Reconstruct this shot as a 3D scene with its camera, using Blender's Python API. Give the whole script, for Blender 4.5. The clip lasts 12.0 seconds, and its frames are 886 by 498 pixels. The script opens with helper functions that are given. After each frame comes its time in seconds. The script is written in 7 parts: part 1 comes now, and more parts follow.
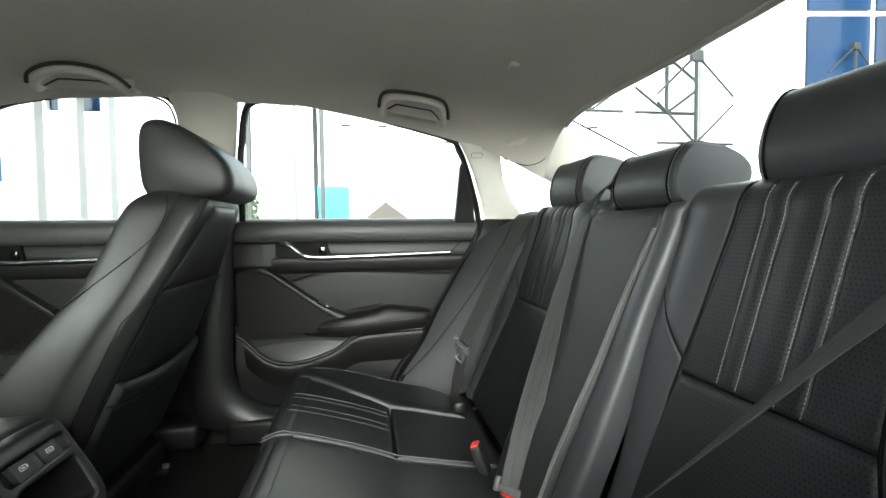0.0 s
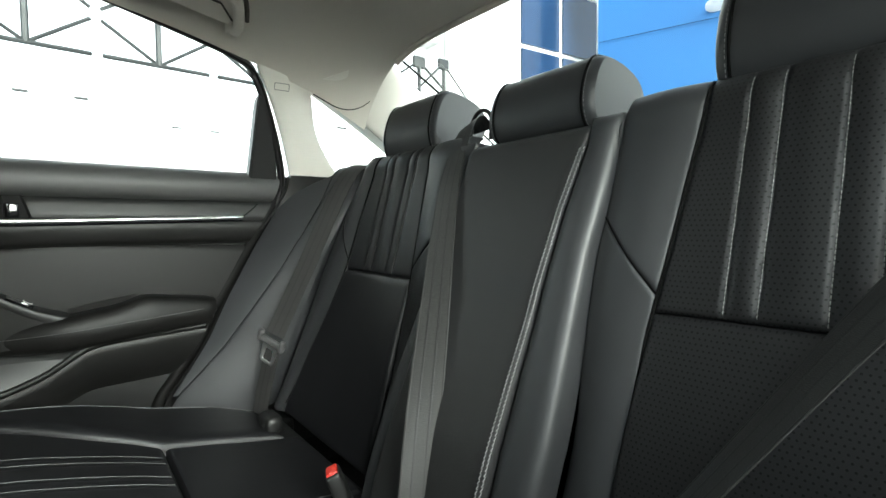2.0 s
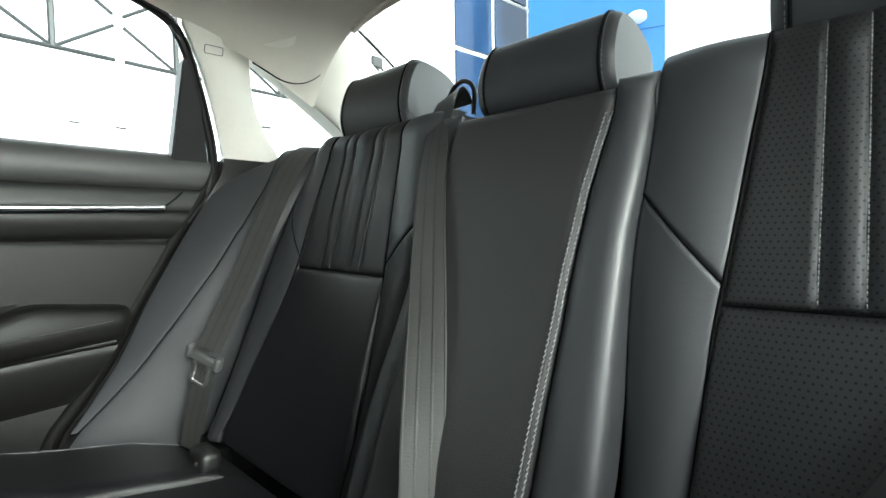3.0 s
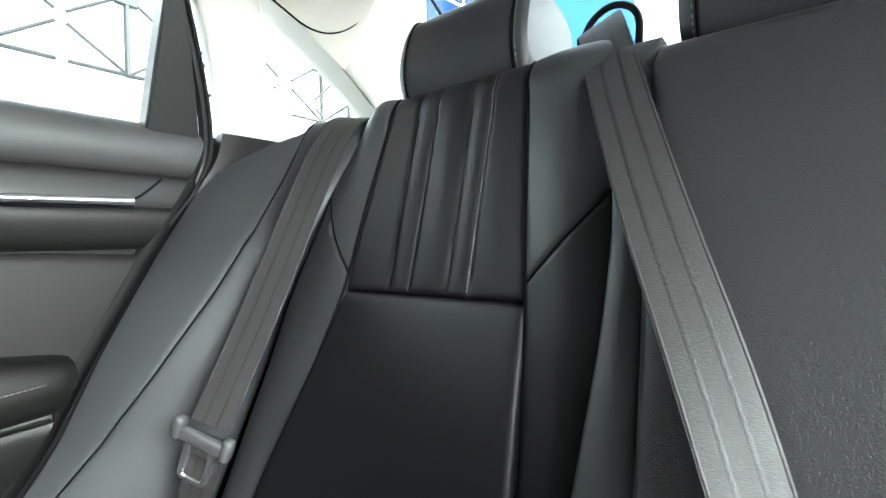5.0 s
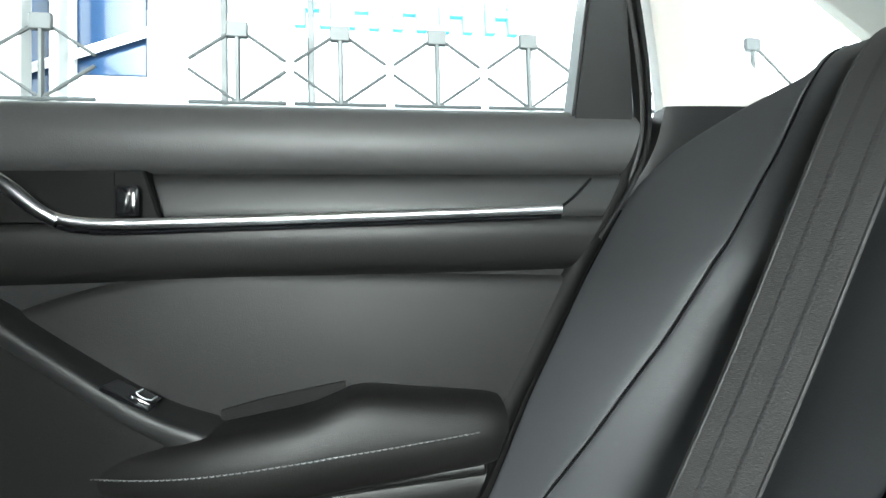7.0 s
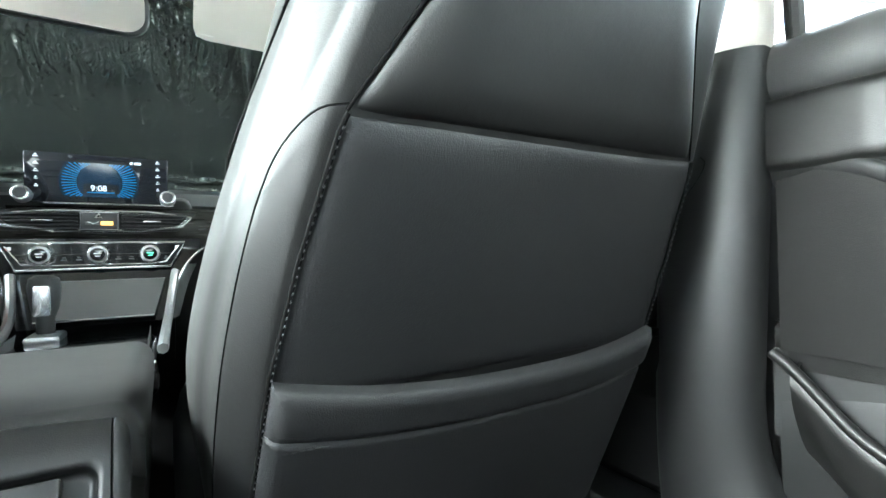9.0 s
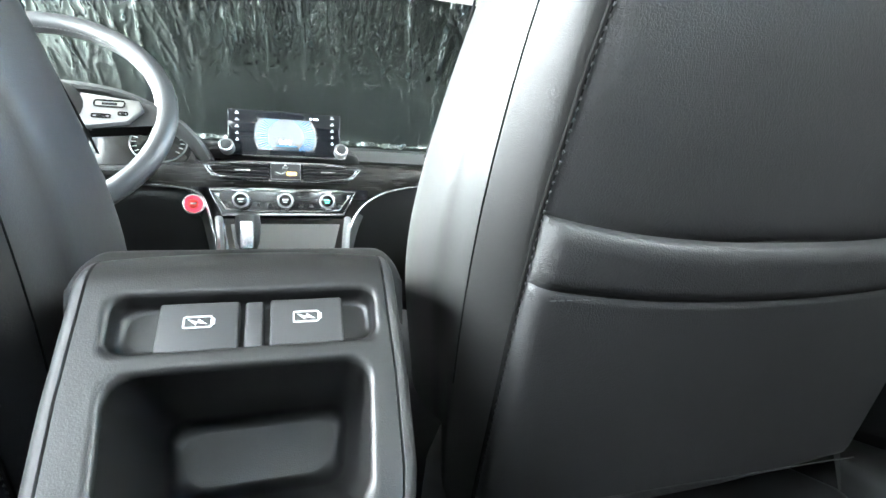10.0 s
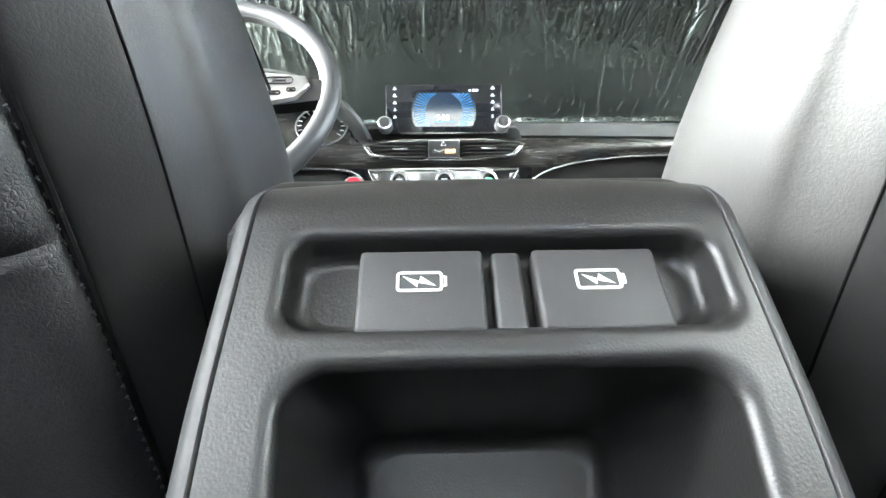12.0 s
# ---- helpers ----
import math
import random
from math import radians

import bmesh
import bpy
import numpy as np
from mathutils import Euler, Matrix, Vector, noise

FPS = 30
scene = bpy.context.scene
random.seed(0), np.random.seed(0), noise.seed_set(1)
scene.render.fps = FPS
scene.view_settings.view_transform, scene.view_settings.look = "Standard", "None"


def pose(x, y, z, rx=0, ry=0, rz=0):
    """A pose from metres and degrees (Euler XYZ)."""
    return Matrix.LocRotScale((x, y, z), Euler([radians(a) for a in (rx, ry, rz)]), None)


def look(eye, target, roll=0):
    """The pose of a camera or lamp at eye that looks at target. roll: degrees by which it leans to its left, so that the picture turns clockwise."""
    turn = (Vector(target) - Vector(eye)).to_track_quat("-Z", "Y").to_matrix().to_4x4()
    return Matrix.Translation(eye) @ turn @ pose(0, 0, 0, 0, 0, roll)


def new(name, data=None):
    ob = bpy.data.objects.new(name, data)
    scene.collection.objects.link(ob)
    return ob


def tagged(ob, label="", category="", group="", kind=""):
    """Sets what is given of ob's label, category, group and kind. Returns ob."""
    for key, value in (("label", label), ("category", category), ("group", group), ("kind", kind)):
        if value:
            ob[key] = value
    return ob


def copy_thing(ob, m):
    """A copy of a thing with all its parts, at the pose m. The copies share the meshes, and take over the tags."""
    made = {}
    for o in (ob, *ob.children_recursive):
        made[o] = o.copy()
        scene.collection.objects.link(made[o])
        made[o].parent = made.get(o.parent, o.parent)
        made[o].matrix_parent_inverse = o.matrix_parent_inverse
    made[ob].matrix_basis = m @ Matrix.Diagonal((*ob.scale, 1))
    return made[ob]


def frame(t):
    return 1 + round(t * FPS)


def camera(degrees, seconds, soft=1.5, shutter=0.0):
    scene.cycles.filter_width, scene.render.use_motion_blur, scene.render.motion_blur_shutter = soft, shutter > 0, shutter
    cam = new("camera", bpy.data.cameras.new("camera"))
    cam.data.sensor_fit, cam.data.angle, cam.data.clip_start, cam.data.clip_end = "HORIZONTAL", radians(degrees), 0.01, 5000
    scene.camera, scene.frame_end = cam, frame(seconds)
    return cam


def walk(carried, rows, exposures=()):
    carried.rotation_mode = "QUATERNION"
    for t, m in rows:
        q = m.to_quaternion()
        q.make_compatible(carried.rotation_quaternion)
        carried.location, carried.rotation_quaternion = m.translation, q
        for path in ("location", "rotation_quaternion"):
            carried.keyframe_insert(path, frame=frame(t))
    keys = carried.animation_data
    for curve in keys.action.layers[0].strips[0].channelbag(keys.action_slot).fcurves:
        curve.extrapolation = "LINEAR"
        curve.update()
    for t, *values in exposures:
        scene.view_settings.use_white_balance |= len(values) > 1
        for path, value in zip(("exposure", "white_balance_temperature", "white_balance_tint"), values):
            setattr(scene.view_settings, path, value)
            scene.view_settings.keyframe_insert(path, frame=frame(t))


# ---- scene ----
cam = camera(87.5, 12.0)
PATH = [
    (0, (-0.768, 0.302, 0.962), (1.205, -0.015, 0.875), -0.5),
    (0.5, (-0.673, 0.321, 0.928), (1.233, -0.279, 0.827), -0.5),
    (1, (-0.587, 0.356, 0.906), (1.210, -0.517, 0.806), -0.6),
    (1.5, (-0.527, 0.390, 0.881), (1.132, -0.722, 0.783), -0.6),
    (2, (-0.451, 0.375, 0.862), (1.091, -0.895, 0.765), -0.6),
    (2.5, (-0.377, 0.363, 0.841), (1.045, -1.041, 0.755), -0.8),
    (2.7, (-0.350, 0.359, 0.841), (1.032, -1.084, 0.745), -0.9),
    (4.3, (-0.086, 0.293, 0.817), (1.132, -1.293, 0.802), -1.5),
    (4.5, (-0.050, 0.286, 0.826), (1.158, -1.308, 0.809), -1.5),
    (5, (0.025, 0.275, 0.824), (1.233, -1.319, 0.807), -1.5),
    (5.5, (0.096, 0.246, 0.822), (1.328, -1.329, 0.803), -1.7),
    (6, (0.184, 0.262, 0.803), (1.645, -1.104, 0.805), -2.0),
    (6.5, (0.234, 0.250, 0.806), (1.978, -0.728, 0.821), -2.0),
    (7, (0.241, 0.230, 0.836), (2.219, -0.055, 0.906), -1.6),
    (7.2, (0.232, 0.239, 0.831), (2.227, 0.325, 0.936), -1.0),
    (8.8, (0.123, 0.423, 0.798), (1.244, 2.080, 0.798), -1.0),
    (9, (0.105, 0.444, 0.767), (1.138, 2.157, 0.771), -1.0),
    (9.5, (0.062, 0.485, 0.698), (0.888, 2.306, 0.707), -1.2),
    (10, (0.026, 0.524, 0.657), (0.618, 2.434, 0.679), -1.0),
    (10.5, (-0.003, 0.567, 0.629), (0.402, 2.525, 0.655), -1.1),
    (11, (-0.016, 0.587, 0.597), (0.219, 2.573, 0.635), -1.1),
    (11.5, (-0.020, 0.619, 0.607), (0.099, 2.615, 0.643), -0.9),
    (12, (-0.022, 0.656, 0.631), (0.020, 2.656, 0.659), -0.8),
]
walk(cam, [(t, look(eye, target, roll)) for t, eye, target, roll in PATH],
     [(0.0, 2.9, 6380, -2), (1.0, 2.63, 6380, -3), (2.0, 2.66, 6310, -3), (2.7, 2.8, 6260, -3), (4.3, 3.55, 6090, -1), (5.5, 3.8, 6000, -2), (6.2, 4.0, 6000, -2), (7.2, 3.3, 5990, -2), (8.8, 4.9, 5900, -2), (9.5, 5.9, 5900, 0), (10.9, 6.17, 6150, 5), (11.5, 6.18, 6230, 5), (12.0, 5.92, 6300, 6)])

# ---------------------------------------------------------------- light
world = bpy.data.worlds.new("overcast_sky")
world.use_nodes = True
wn, wl = world.node_tree.nodes, world.node_tree.links
sky = wn.new("ShaderNodeTexSky")
sky.sky_type, sky.sun_disc = "NISHITA", False
sky.sun_elevation, sky.sun_rotation = radians(25), radians(-83)
sky.air_density, sky.dust_density = 1.0, 2.0
pale = wn.new("ShaderNodeHueSaturation")
pale.inputs["Saturation"].default_value = 0.16
wl.new(sky.outputs[0], pale.inputs["Color"])
wl.new(pale.outputs[0], wn["Background"].inputs[0])
wn["Background"].inputs[1].default_value = 0.15
scene.world = world
sun_lamp = bpy.data.lights.new("sun", "SUN")
sun_lamp.energy, sun_lamp.angle, sun_lamp.color = 1.0, radians(36), (1.0, 0.98, 0.94)
sun = new("sun", sun_lamp)
sun.matrix_world = look((-8, 1.0, 3.7), (0, 0, 0))


# ---------------------------------------------------------------- materials
def material(name, colour, rough=0.5, metal=0.0, grain=0.0, scale=400.0, spots=0.12, spot_scale=6.0, spec=0.5, coat=0.0,
             stretch=None, emit=None, power=0.0, bump_size=0.001):
    """A surface with fine relief (grain, at scale) and a slow change of tone and gloss (spots)."""
    m = bpy.data.materials.new(name)
    m.use_nodes = True
    n, l = m.node_tree.nodes, m.node_tree.links
    b = n["Principled BSDF"]
    b.inputs["Roughness"].default_value, b.inputs["Metallic"].default_value = rough, metal
    b.inputs["Specular IOR Level"].default_value, b.inputs["Coat Weight"].default_value = spec, coat
    co = n.new("ShaderNodeTexCoord")
    src = co.outputs["Object"]
    if stretch:
        mp = n.new("ShaderNodeMapping")
        mp.inputs["Scale"].default_value = stretch
        l.new(src, mp.inputs["Vector"])
        src = mp.outputs[0]
    big = n.new("ShaderNodeTexNoise")
    big.inputs["Scale"].default_value, big.inputs["Detail"].default_value = spot_scale, 5
    l.new(src, big.inputs["Vector"])
    ramp = n.new("ShaderNodeMapRange")
    ramp.inputs["To Min"].default_value, ramp.inputs["To Max"].default_value = 1 - spots, 1 + spots
    l.new(big.outputs["Fac"], ramp.inputs["Value"])
    mul = n.new("ShaderNodeVectorMath")
    mul.operation = "SCALE"
    mul.inputs[0].default_value = colour
    l.new(ramp.outputs[0], mul.inputs["Scale"])
    l.new(mul.outputs[0], b.inputs["Base Color"])
    rr = n.new("ShaderNodeMapRange")
    rr.inputs["To Min"].default_value, rr.inputs["To Max"].default_value = max(0.02, rough * (1 - spots)), min(1, rough * (1 + spots))
    l.new(big.outputs["Fac"], rr.inputs["Value"])
    l.new(rr.outputs[0], b.inputs["Roughness"])
    if grain:
        fine = n.new("ShaderNodeTexNoise")
        fine.inputs["Scale"].default_value, fine.inputs["Detail"].default_value = scale, 3
        l.new(src, fine.inputs["Vector"])
        bp = n.new("ShaderNodeBump")
        bp.inputs["Strength"].default_value, bp.inputs["Distance"].default_value = grain, bump_size
        l.new(fine.outputs["Fac"], bp.inputs["Height"])
        l.new(bp.outputs[0], b.inputs["Normal"])
    if emit:
        b.inputs["Emission Color"].default_value, b.inputs["Emission Strength"].default_value = (*emit, 1), power
    return m


def leather(name, colour, rough, perforated=False, relief=0.11, cells=430, spec=0.5):
    """Coated leather: pebbled grain from cells and noise, soft creases, and rows of small holes where it is perforated."""
    m = material(name, colour, rough, spots=0.16, spot_scale=9, spec=spec)
    n, l = m.node_tree.nodes, m.node_tree.links
    b = n["Principled BSDF"]
    co = [k for k in n if k.type == "TEX_COORD"][0].outputs["Object"]
    cell = n.new("ShaderNodeTexVoronoi")
    cell.feature, cell.inputs["Scale"].default_value = "DISTANCE_TO_EDGE", cells
    warp = n.new("ShaderNodeTexNoise")
    warp.inputs["Scale"].default_value, warp.inputs["Detail"].default_value = cells * 0.7, 4
    bent = n.new("ShaderNodeVectorMath")
    bent.operation = "MULTIPLY_ADD"
    bent.inputs[1].default_value = (2.2 / cells,) * 3
    l.new(co, warp.inputs["Vector"]), l.new(warp.outputs["Color"], bent.inputs[0]), l.new(co, bent.inputs[2])
    flat = n.new("ShaderNodeMapRange")
    flat.interpolation_type = "SMOOTHSTEP"
    flat.inputs["From Max"].default_value = 0.22
    l.new(cell.outputs["Distance"], flat.inputs["Value"])
    soft = n.new("ShaderNodeTexNoise")
    soft.inputs["Scale"].default_value, soft.inputs["Detail"].default_value = 130, 8
    l.new(bent.outputs[0], cell.inputs["Vector"]), l.new(co, soft.inputs["Vector"])
    one = n.new("ShaderNodeBump")
    one.inputs["Strength"].default_value, one.inputs["Distance"].default_value = relief, 0.0005
    two = n.new("ShaderNodeBump")
    two.inputs["Strength"].default_value, two.inputs["Distance"].default_value = 0.07, 0.002
    l.new(flat.outputs[0], one.inputs["Height"]), l.new(soft.outputs["Fac"], two.inputs["Height"])
    l.new(two.outputs[0], one.inputs["Normal"]), l.new(one.outputs[0], b.inputs["Normal"])
    if perforated:
        sep = n.new("ShaderNodeSeparateXYZ")
        l.new(co, sep.inputs[0])

        def math_node(kind, a, c=None):
            k = n.new("ShaderNodeMath")
            k.operation = kind
            for i, v in enumerate((a, c)):
                if v is None:
                    continue
                if isinstance(v, (int, float)):
                    k.inputs[i].default_value = v
                else:
                    l.new(v, k.inputs[i])
            return k.outputs[0]
        step = 0.0052
        row = math_node("DIVIDE", sep.outputs["Z"], step)
        odd = math_node("MULTIPLY", math_node("MODULO", math_node("FLOOR", row), 2), 0.5)
        fx = math_node("SUBTRACT", math_node("FRACT", math_node("ADD", math_node("DIVIDE", sep.outputs["X"], step), odd)), 0.5)
        fz = math_node("SUBTRACT", math_node("FRACT", row), 0.5)
        d = math_node("ADD", math_node("MULTIPLY", fx, fx), math_node("MULTIPLY", fz, fz))
        hole = math_node("LESS_THAN", d, 0.035)
        mix = n.new("ShaderNodeMix")
        mix.data_type = "RGBA"
        old = b.inputs["Base Color"].links[0].from_socket
        l.new(hole, mix.inputs["Factor"]), l.new(old, mix.inputs["A"])
        mix.inputs["B"].default_value = (0.0055, 0.0055, 0.0055, 1)
        l.new(mix.outputs["Result"], b.inputs["Base Color"])
        l.new(math_node("SUBTRACT", 0.42, math_node("MULTIPLY", hole, 0.16)), b.inputs["Specular IOR Level"])
    return m


def glass(name, tint):
    m = bpy.data.materials.new(name)
    m.use_nodes = True
    n, l = m.node_tree.nodes, m.node_tree.links
    clear, gloss, mix, fr = (n.new("ShaderNode" + k) for k in ("BsdfTransparent", "BsdfGlossy", "MixShader", "Fresnel"))
    clear.inputs[0].default_value, gloss.inputs["Roughness"].default_value = (*tint, 1), 0.01
    fr.inputs[0].default_value = 1.45
    l.new(fr.outputs[0], mix.inputs[0]), l.new(clear.outputs[0], mix.inputs[1]), l.new(gloss.outputs[0], mix.inputs[2])
    l.new(mix.outputs[0], n["Material Output"].inputs["Surface"])
    return m


LEATHER = leather("black_leather", (0.013, 0.0128, 0.0125), 0.50)
# bench leather with bluish sky sheen lifted into its base colour
BENCH_LEATHER_LIT = leather("rear_bench_leather_lit", (0.033, 0.0342, 0.0368), 0.45)
POCKET_LEATHER = leather("grained_pocket_leather", (0.020, 0.020, 0.0205), 0.50, False, 0.36, 440)
# darker copy of the bench leather, for faces turned from the light
LEATHER_SEAT_SHADED = leather("black_seat_leather_shaded", (0.0065, 0.0065, 0.0078), 0.46, spec=0.42)
PERFORATED = leather("perforated_leather", (0.0135, 0.0135, 0.0146), 0.50, True)
# base colour carries the shade that falls on the door below its sill
DOOR_LEATHER = leather("charcoal_door_leather_shaded", (0.0055, 0.0052, 0.0049), 0.50, False, 0.14, spec=0.32)
TONGUE = material("grey_tongue_plastic", (0.075, 0.075, 0.076), 0.35, grain=0.1, scale=900, bump_size=0.0003)
for m, k in ((LEATHER, 0.50), (BENCH_LEATHER_LIT, 0.55), (POCKET_LEATHER, 0.45), (LEATHER_SEAT_SHADED, 0.48), (PERFORATED, 0.42), (DOOR_LEATHER, 0.24)):
    m.node_tree.nodes["Principled BSDF"].inputs["Specular IOR Level"].default_value = k
SOFT = material("soft_black_plastic", (0.009, 0.009, 0.009), 0.48, spec=0.42, grain=0.25, scale=900, bump_size=0.0005)
# charcoal vinyl twice: light copy for the lit sill, dark one for the shaded bands
SILL_VINYL_LIT = material("charcoal_sill_vinyl_lit", (0.047, 0.047, 0.047), 0.48, grain=0.3, scale=700, bump_size=0.0006)
VINYL = material("charcoal_door_vinyl_shaded", (0.008, 0.0078, 0.0075), 0.46, spec=0.30, grain=0.3, scale=700, bump_size=0.0006)
PLASTIC = material("black_plastic", (0.011, 0.011, 0.011), 0.40, grain=0.35, scale=1100, bump_size=0.0004)
GREY_PLASTIC = material("dark_grey_plastic", (0.024, 0.024, 0.025), 0.58, grain=0.2, scale=1300, bump_size=0.0003)
DASH_SOFT = material("soft_grey_dash", (0.050, 0.051, 0.050), 0.55, grain=0.3, scale=900, bump_size=0.0005)
FLAP_GREY = material("smooth_grey_flap", (0.055, 0.054, 0.052), 0.45, grain=0.1, scale=1200, bump_size=0.0003)
# near-black for door seals, the lock plate and the painted shade of door hollows
CUP_BLACK = material("matt_black_seal_and_shade", (0.004, 0.0038, 0.0036), 0.6, spec=0.12, grain=0.1, scale=800)
RUBBER = material("black_rubber", (0.008, 0.008, 0.008), 0.7, grain=0.2, scale=500, spec=0.25)
PIANO = material("gloss_black", (0.006, 0.006, 0.007), 0.13, spots=0.05, coat=0.6)
WOODTRIM = material("dark_grained_trim", (0.022, 0.020, 0.018), 0.25, grain=0.5, scale=90, stretch=(1, 6, 14), spots=0.5, spot_scale=14, coat=0.25)
CHROME = material("satin_chrome", (0.80, 0.80, 0.81), 0.26, 1.0, grain=0.04, scale=300, spots=0.1)
LEVER = material("dark_satin_metal", (0.22, 0.22, 0.23), 0.32, 1.0, spots=0.1)
SILVER = material("silver_paint", (0.45, 0.45, 0.46), 0.30, 0.9, spots=0.1)
STEEL = material("bare_steel", (0.85, 0.85, 0.85), 0.34, 1.0, spots=0.1)
HEADLINER = material("beige_knit_headliner", (0.66, 0.62, 0.56), 0.95, grain=0.5, scale=1400, spots=0.05, spot_scale=3, bump_size=0.0006, spec=0.1)
CREAM = material("cream_pillar_plastic", (0.74, 0.71, 0.65), 0.55, grain=0.3, scale=900, spots=0.05, bump_size=0.0004)
CARPET = material("black_carpet", (0.016, 0.015, 0.015), 0.95, grain=1.0, scale=700, spots=0.35, spot_scale=30, bump_size=0.004, spec=0.1)
WEBBING = material("dark_grey_belt_webbing", (0.031, 0.0305, 0.030), 0.54, spec=0.34, grain=0.4, scale=420, stretch=(1, 1, 3.5), spots=0.2, spot_scale=25, bump_size=0.0008)
DARK_WEBBING = material("dark_belt_rib", (0.010, 0.010, 0.010), 0.55, grain=0.6, scale=420, bump_size=0.0008)
SEAM_GREY = material("grey_seam", (0.10, 0.10, 0.10), 0.6)
# colour for the recess shadow drawn round the grab handles
HANDLE_SHADE = material("dark_brown_handle_shade", (0.045, 0.036, 0.030), 0.8)
HANDLE = material("beige_handle_plastic", (0.60, 0.56, 0.50), 0.5, grain=0.2, scale=900, bump_size=0.0004)
SEAT_THREAD = material("pale_seat_thread", (0.24, 0.24, 0.23), 0.7, spots=0.1)
ARM_THREAD = material("dark_grey_thread", (0.10, 0.10, 0.10), 0.7, spots=0.1)
THREAD = material("grey_thread", (0.20, 0.20, 0.20), 0.7, spots=0.1)
DARK_THREAD = material("black_seam", (0.004, 0.004, 0.004), 0.9, spec=0.1)
RED = material("red_button_plastic", (0.55, 0.03, 0.02), 0.35, spots=0.06)
WHITE_PRINT = material("white_print", (0.75, 0.75, 0.75), 0.5, spots=0.03)
FOIL = material("black_foil", (0.20, 0.225, 0.21), 0.20, 0.85, grain=0.25, scale=40, spots=0.3, spot_scale=12, bump_size=0.003, spec=0.8)
WHEEL_LEATHER = leather("steering_wheel_leather", (0.040, 0.040, 0.042), 0.42)
MIRROR = material("mirror_silver", (0.9, 0.9, 0.9), 0.02, 1.0, spots=0.01)
GLASS = glass("window_glass", (0.93, 0.96, 0.95))
REAR_GLASS = glass("rear_window_glass", (0.90, 0.93, 0.93))
SCREEN = material("dark_display", (0.010, 0.011, 0.014), 0.06, spots=0.05)
LIT_BLUE = material("lit_display_blue", (0.01, 0.10, 0.24), 0.15, emit=(0.02, 0.28, 0.60), power=0.010)
LIT_PALE = material("lit_display_white", (0.6, 0.65, 0.7), 0.15, emit=(0.75, 0.85, 1.0), power=0.03)
LIT_RED = material("lit_start_button", (0.6, 0.03, 0.05), 0.25, emit=(1.0, 0.03, 0.06), power=0.025)
LIT_AMBER = material("lit_amber", (0.8, 0.4, 0.1), 0.3, emit=(1.0, 0.45, 0.08), power=0.09)
LIT_GREEN = material("lit_green", (0.2, 0.6, 0.4), 0.3, emit=(0.15, 0.9, 0.5), power=0.06)
# near-black of the body skins, also used to paint shade inside recesses
SHADE = material("black_skin_and_recess_shade", (0.006, 0.006, 0.006), 0.7)
WHITE_WALL = material("white_panel_cladding", (0.80, 0.80, 0.79), 0.5, grain=0.1, scale=20, spots=0.05, spot_scale=1)
BLUE_WALL = material("blue_soffit_panels", (0.006, 0.080, 0.235), 0.5, spots=0.1, spot_scale=0.7)
BLUE_GLASS = material("blue_tinted_glazing", (0.012, 0.028, 0.066), 0.12, spots=0.5, spot_scale=0.9, spec=0.25)
TRUSS = material("dark_painted_steel", (0.012, 0.014, 0.015), 0.6, spots=0.3, spot_scale=3)
BLUE_SIGN = material("blue_sign_letters", (0.08, 0.42, 0.75), 0.4, spots=0.05)
COLUMN_GREY = material("grey_column_cladding", (0.30, 0.30, 0.29), 0.6, grain=0.2, scale=30, spots=0.08, spot_scale=2)
PAVING = material("pale_concrete_paving", (0.36, 0.355, 0.34), 0.9, grain=0.6, scale=60, spots=0.2, spot_scale=0.6, bump_size=0.006)
CONCRETE = material("grey_concrete", (0.35, 0.34, 0.33), 0.85, grain=0.5, scale=30, spots=0.15, spot_scale=1.5, bump_size=0.004)
FOLIAGE = material("dark_foliage", (0.05, 0.075, 0.035), 0.8, spots=0.5, spot_scale=4)
BARK = material("brown_bark", (0.10, 0.075, 0.055), 0.9, grain=0.8, scale=20, bump_size=0.02)
ROOFING = material("brown_shingles", (0.055, 0.045, 0.04), 0.85, grain=0.6, scale=12, spots=0.3, spot_scale=2, bump_size=0.02)


# ---------------------------------------------------------------- building blocks
def mesh_of(verts, faces, name):
    me = bpy.data.meshes.new(name)
    me.from_pydata([tuple(v) for v in verts], [], faces)
    me.validate()
    return me


def part(name, made, mat, parent=None, label="", smooth=True):
    """Links (verts, faces) or a bmesh as one mesh object, under a thing or a part if one is given."""
    if isinstance(made, tuple):
        me = mesh_of(*made, name)
    else:
        me = bpy.data.meshes.new(name)
        made.to_mesh(me)
        made.free()
    me.materials.append(mat)
    if smooth:
        me.polygons.foreach_set("use_smooth", [True] * len(me.polygons))
        me.set_sharp_from_angle(angle=radians(42))
    ob = new(name, me)
    if parent:
        ob.parent = parent
        root = parent
        while root.parent:
            root = root.parent
        if parent == root:
            ob.matrix_parent_inverse = Matrix.Translation(-root.location)
    if label:
        ob["label"] = label
    return ob


def thing(name, base, label, category, group="", kind=""):
    e = new(name)
    e.empty_display_size = 0.05
    e.location = base
    return tagged(e, label, category, group, kind)


def spread(n, crowd=0.0):
    """n + 1 steps from 0 to 1, crowded towards the ends."""
    u = np.linspace(0, 1, n + 1)
    return u * (1 - crowd) + crowd * (0.5 - 0.5 * np.cos(np.pi * u))


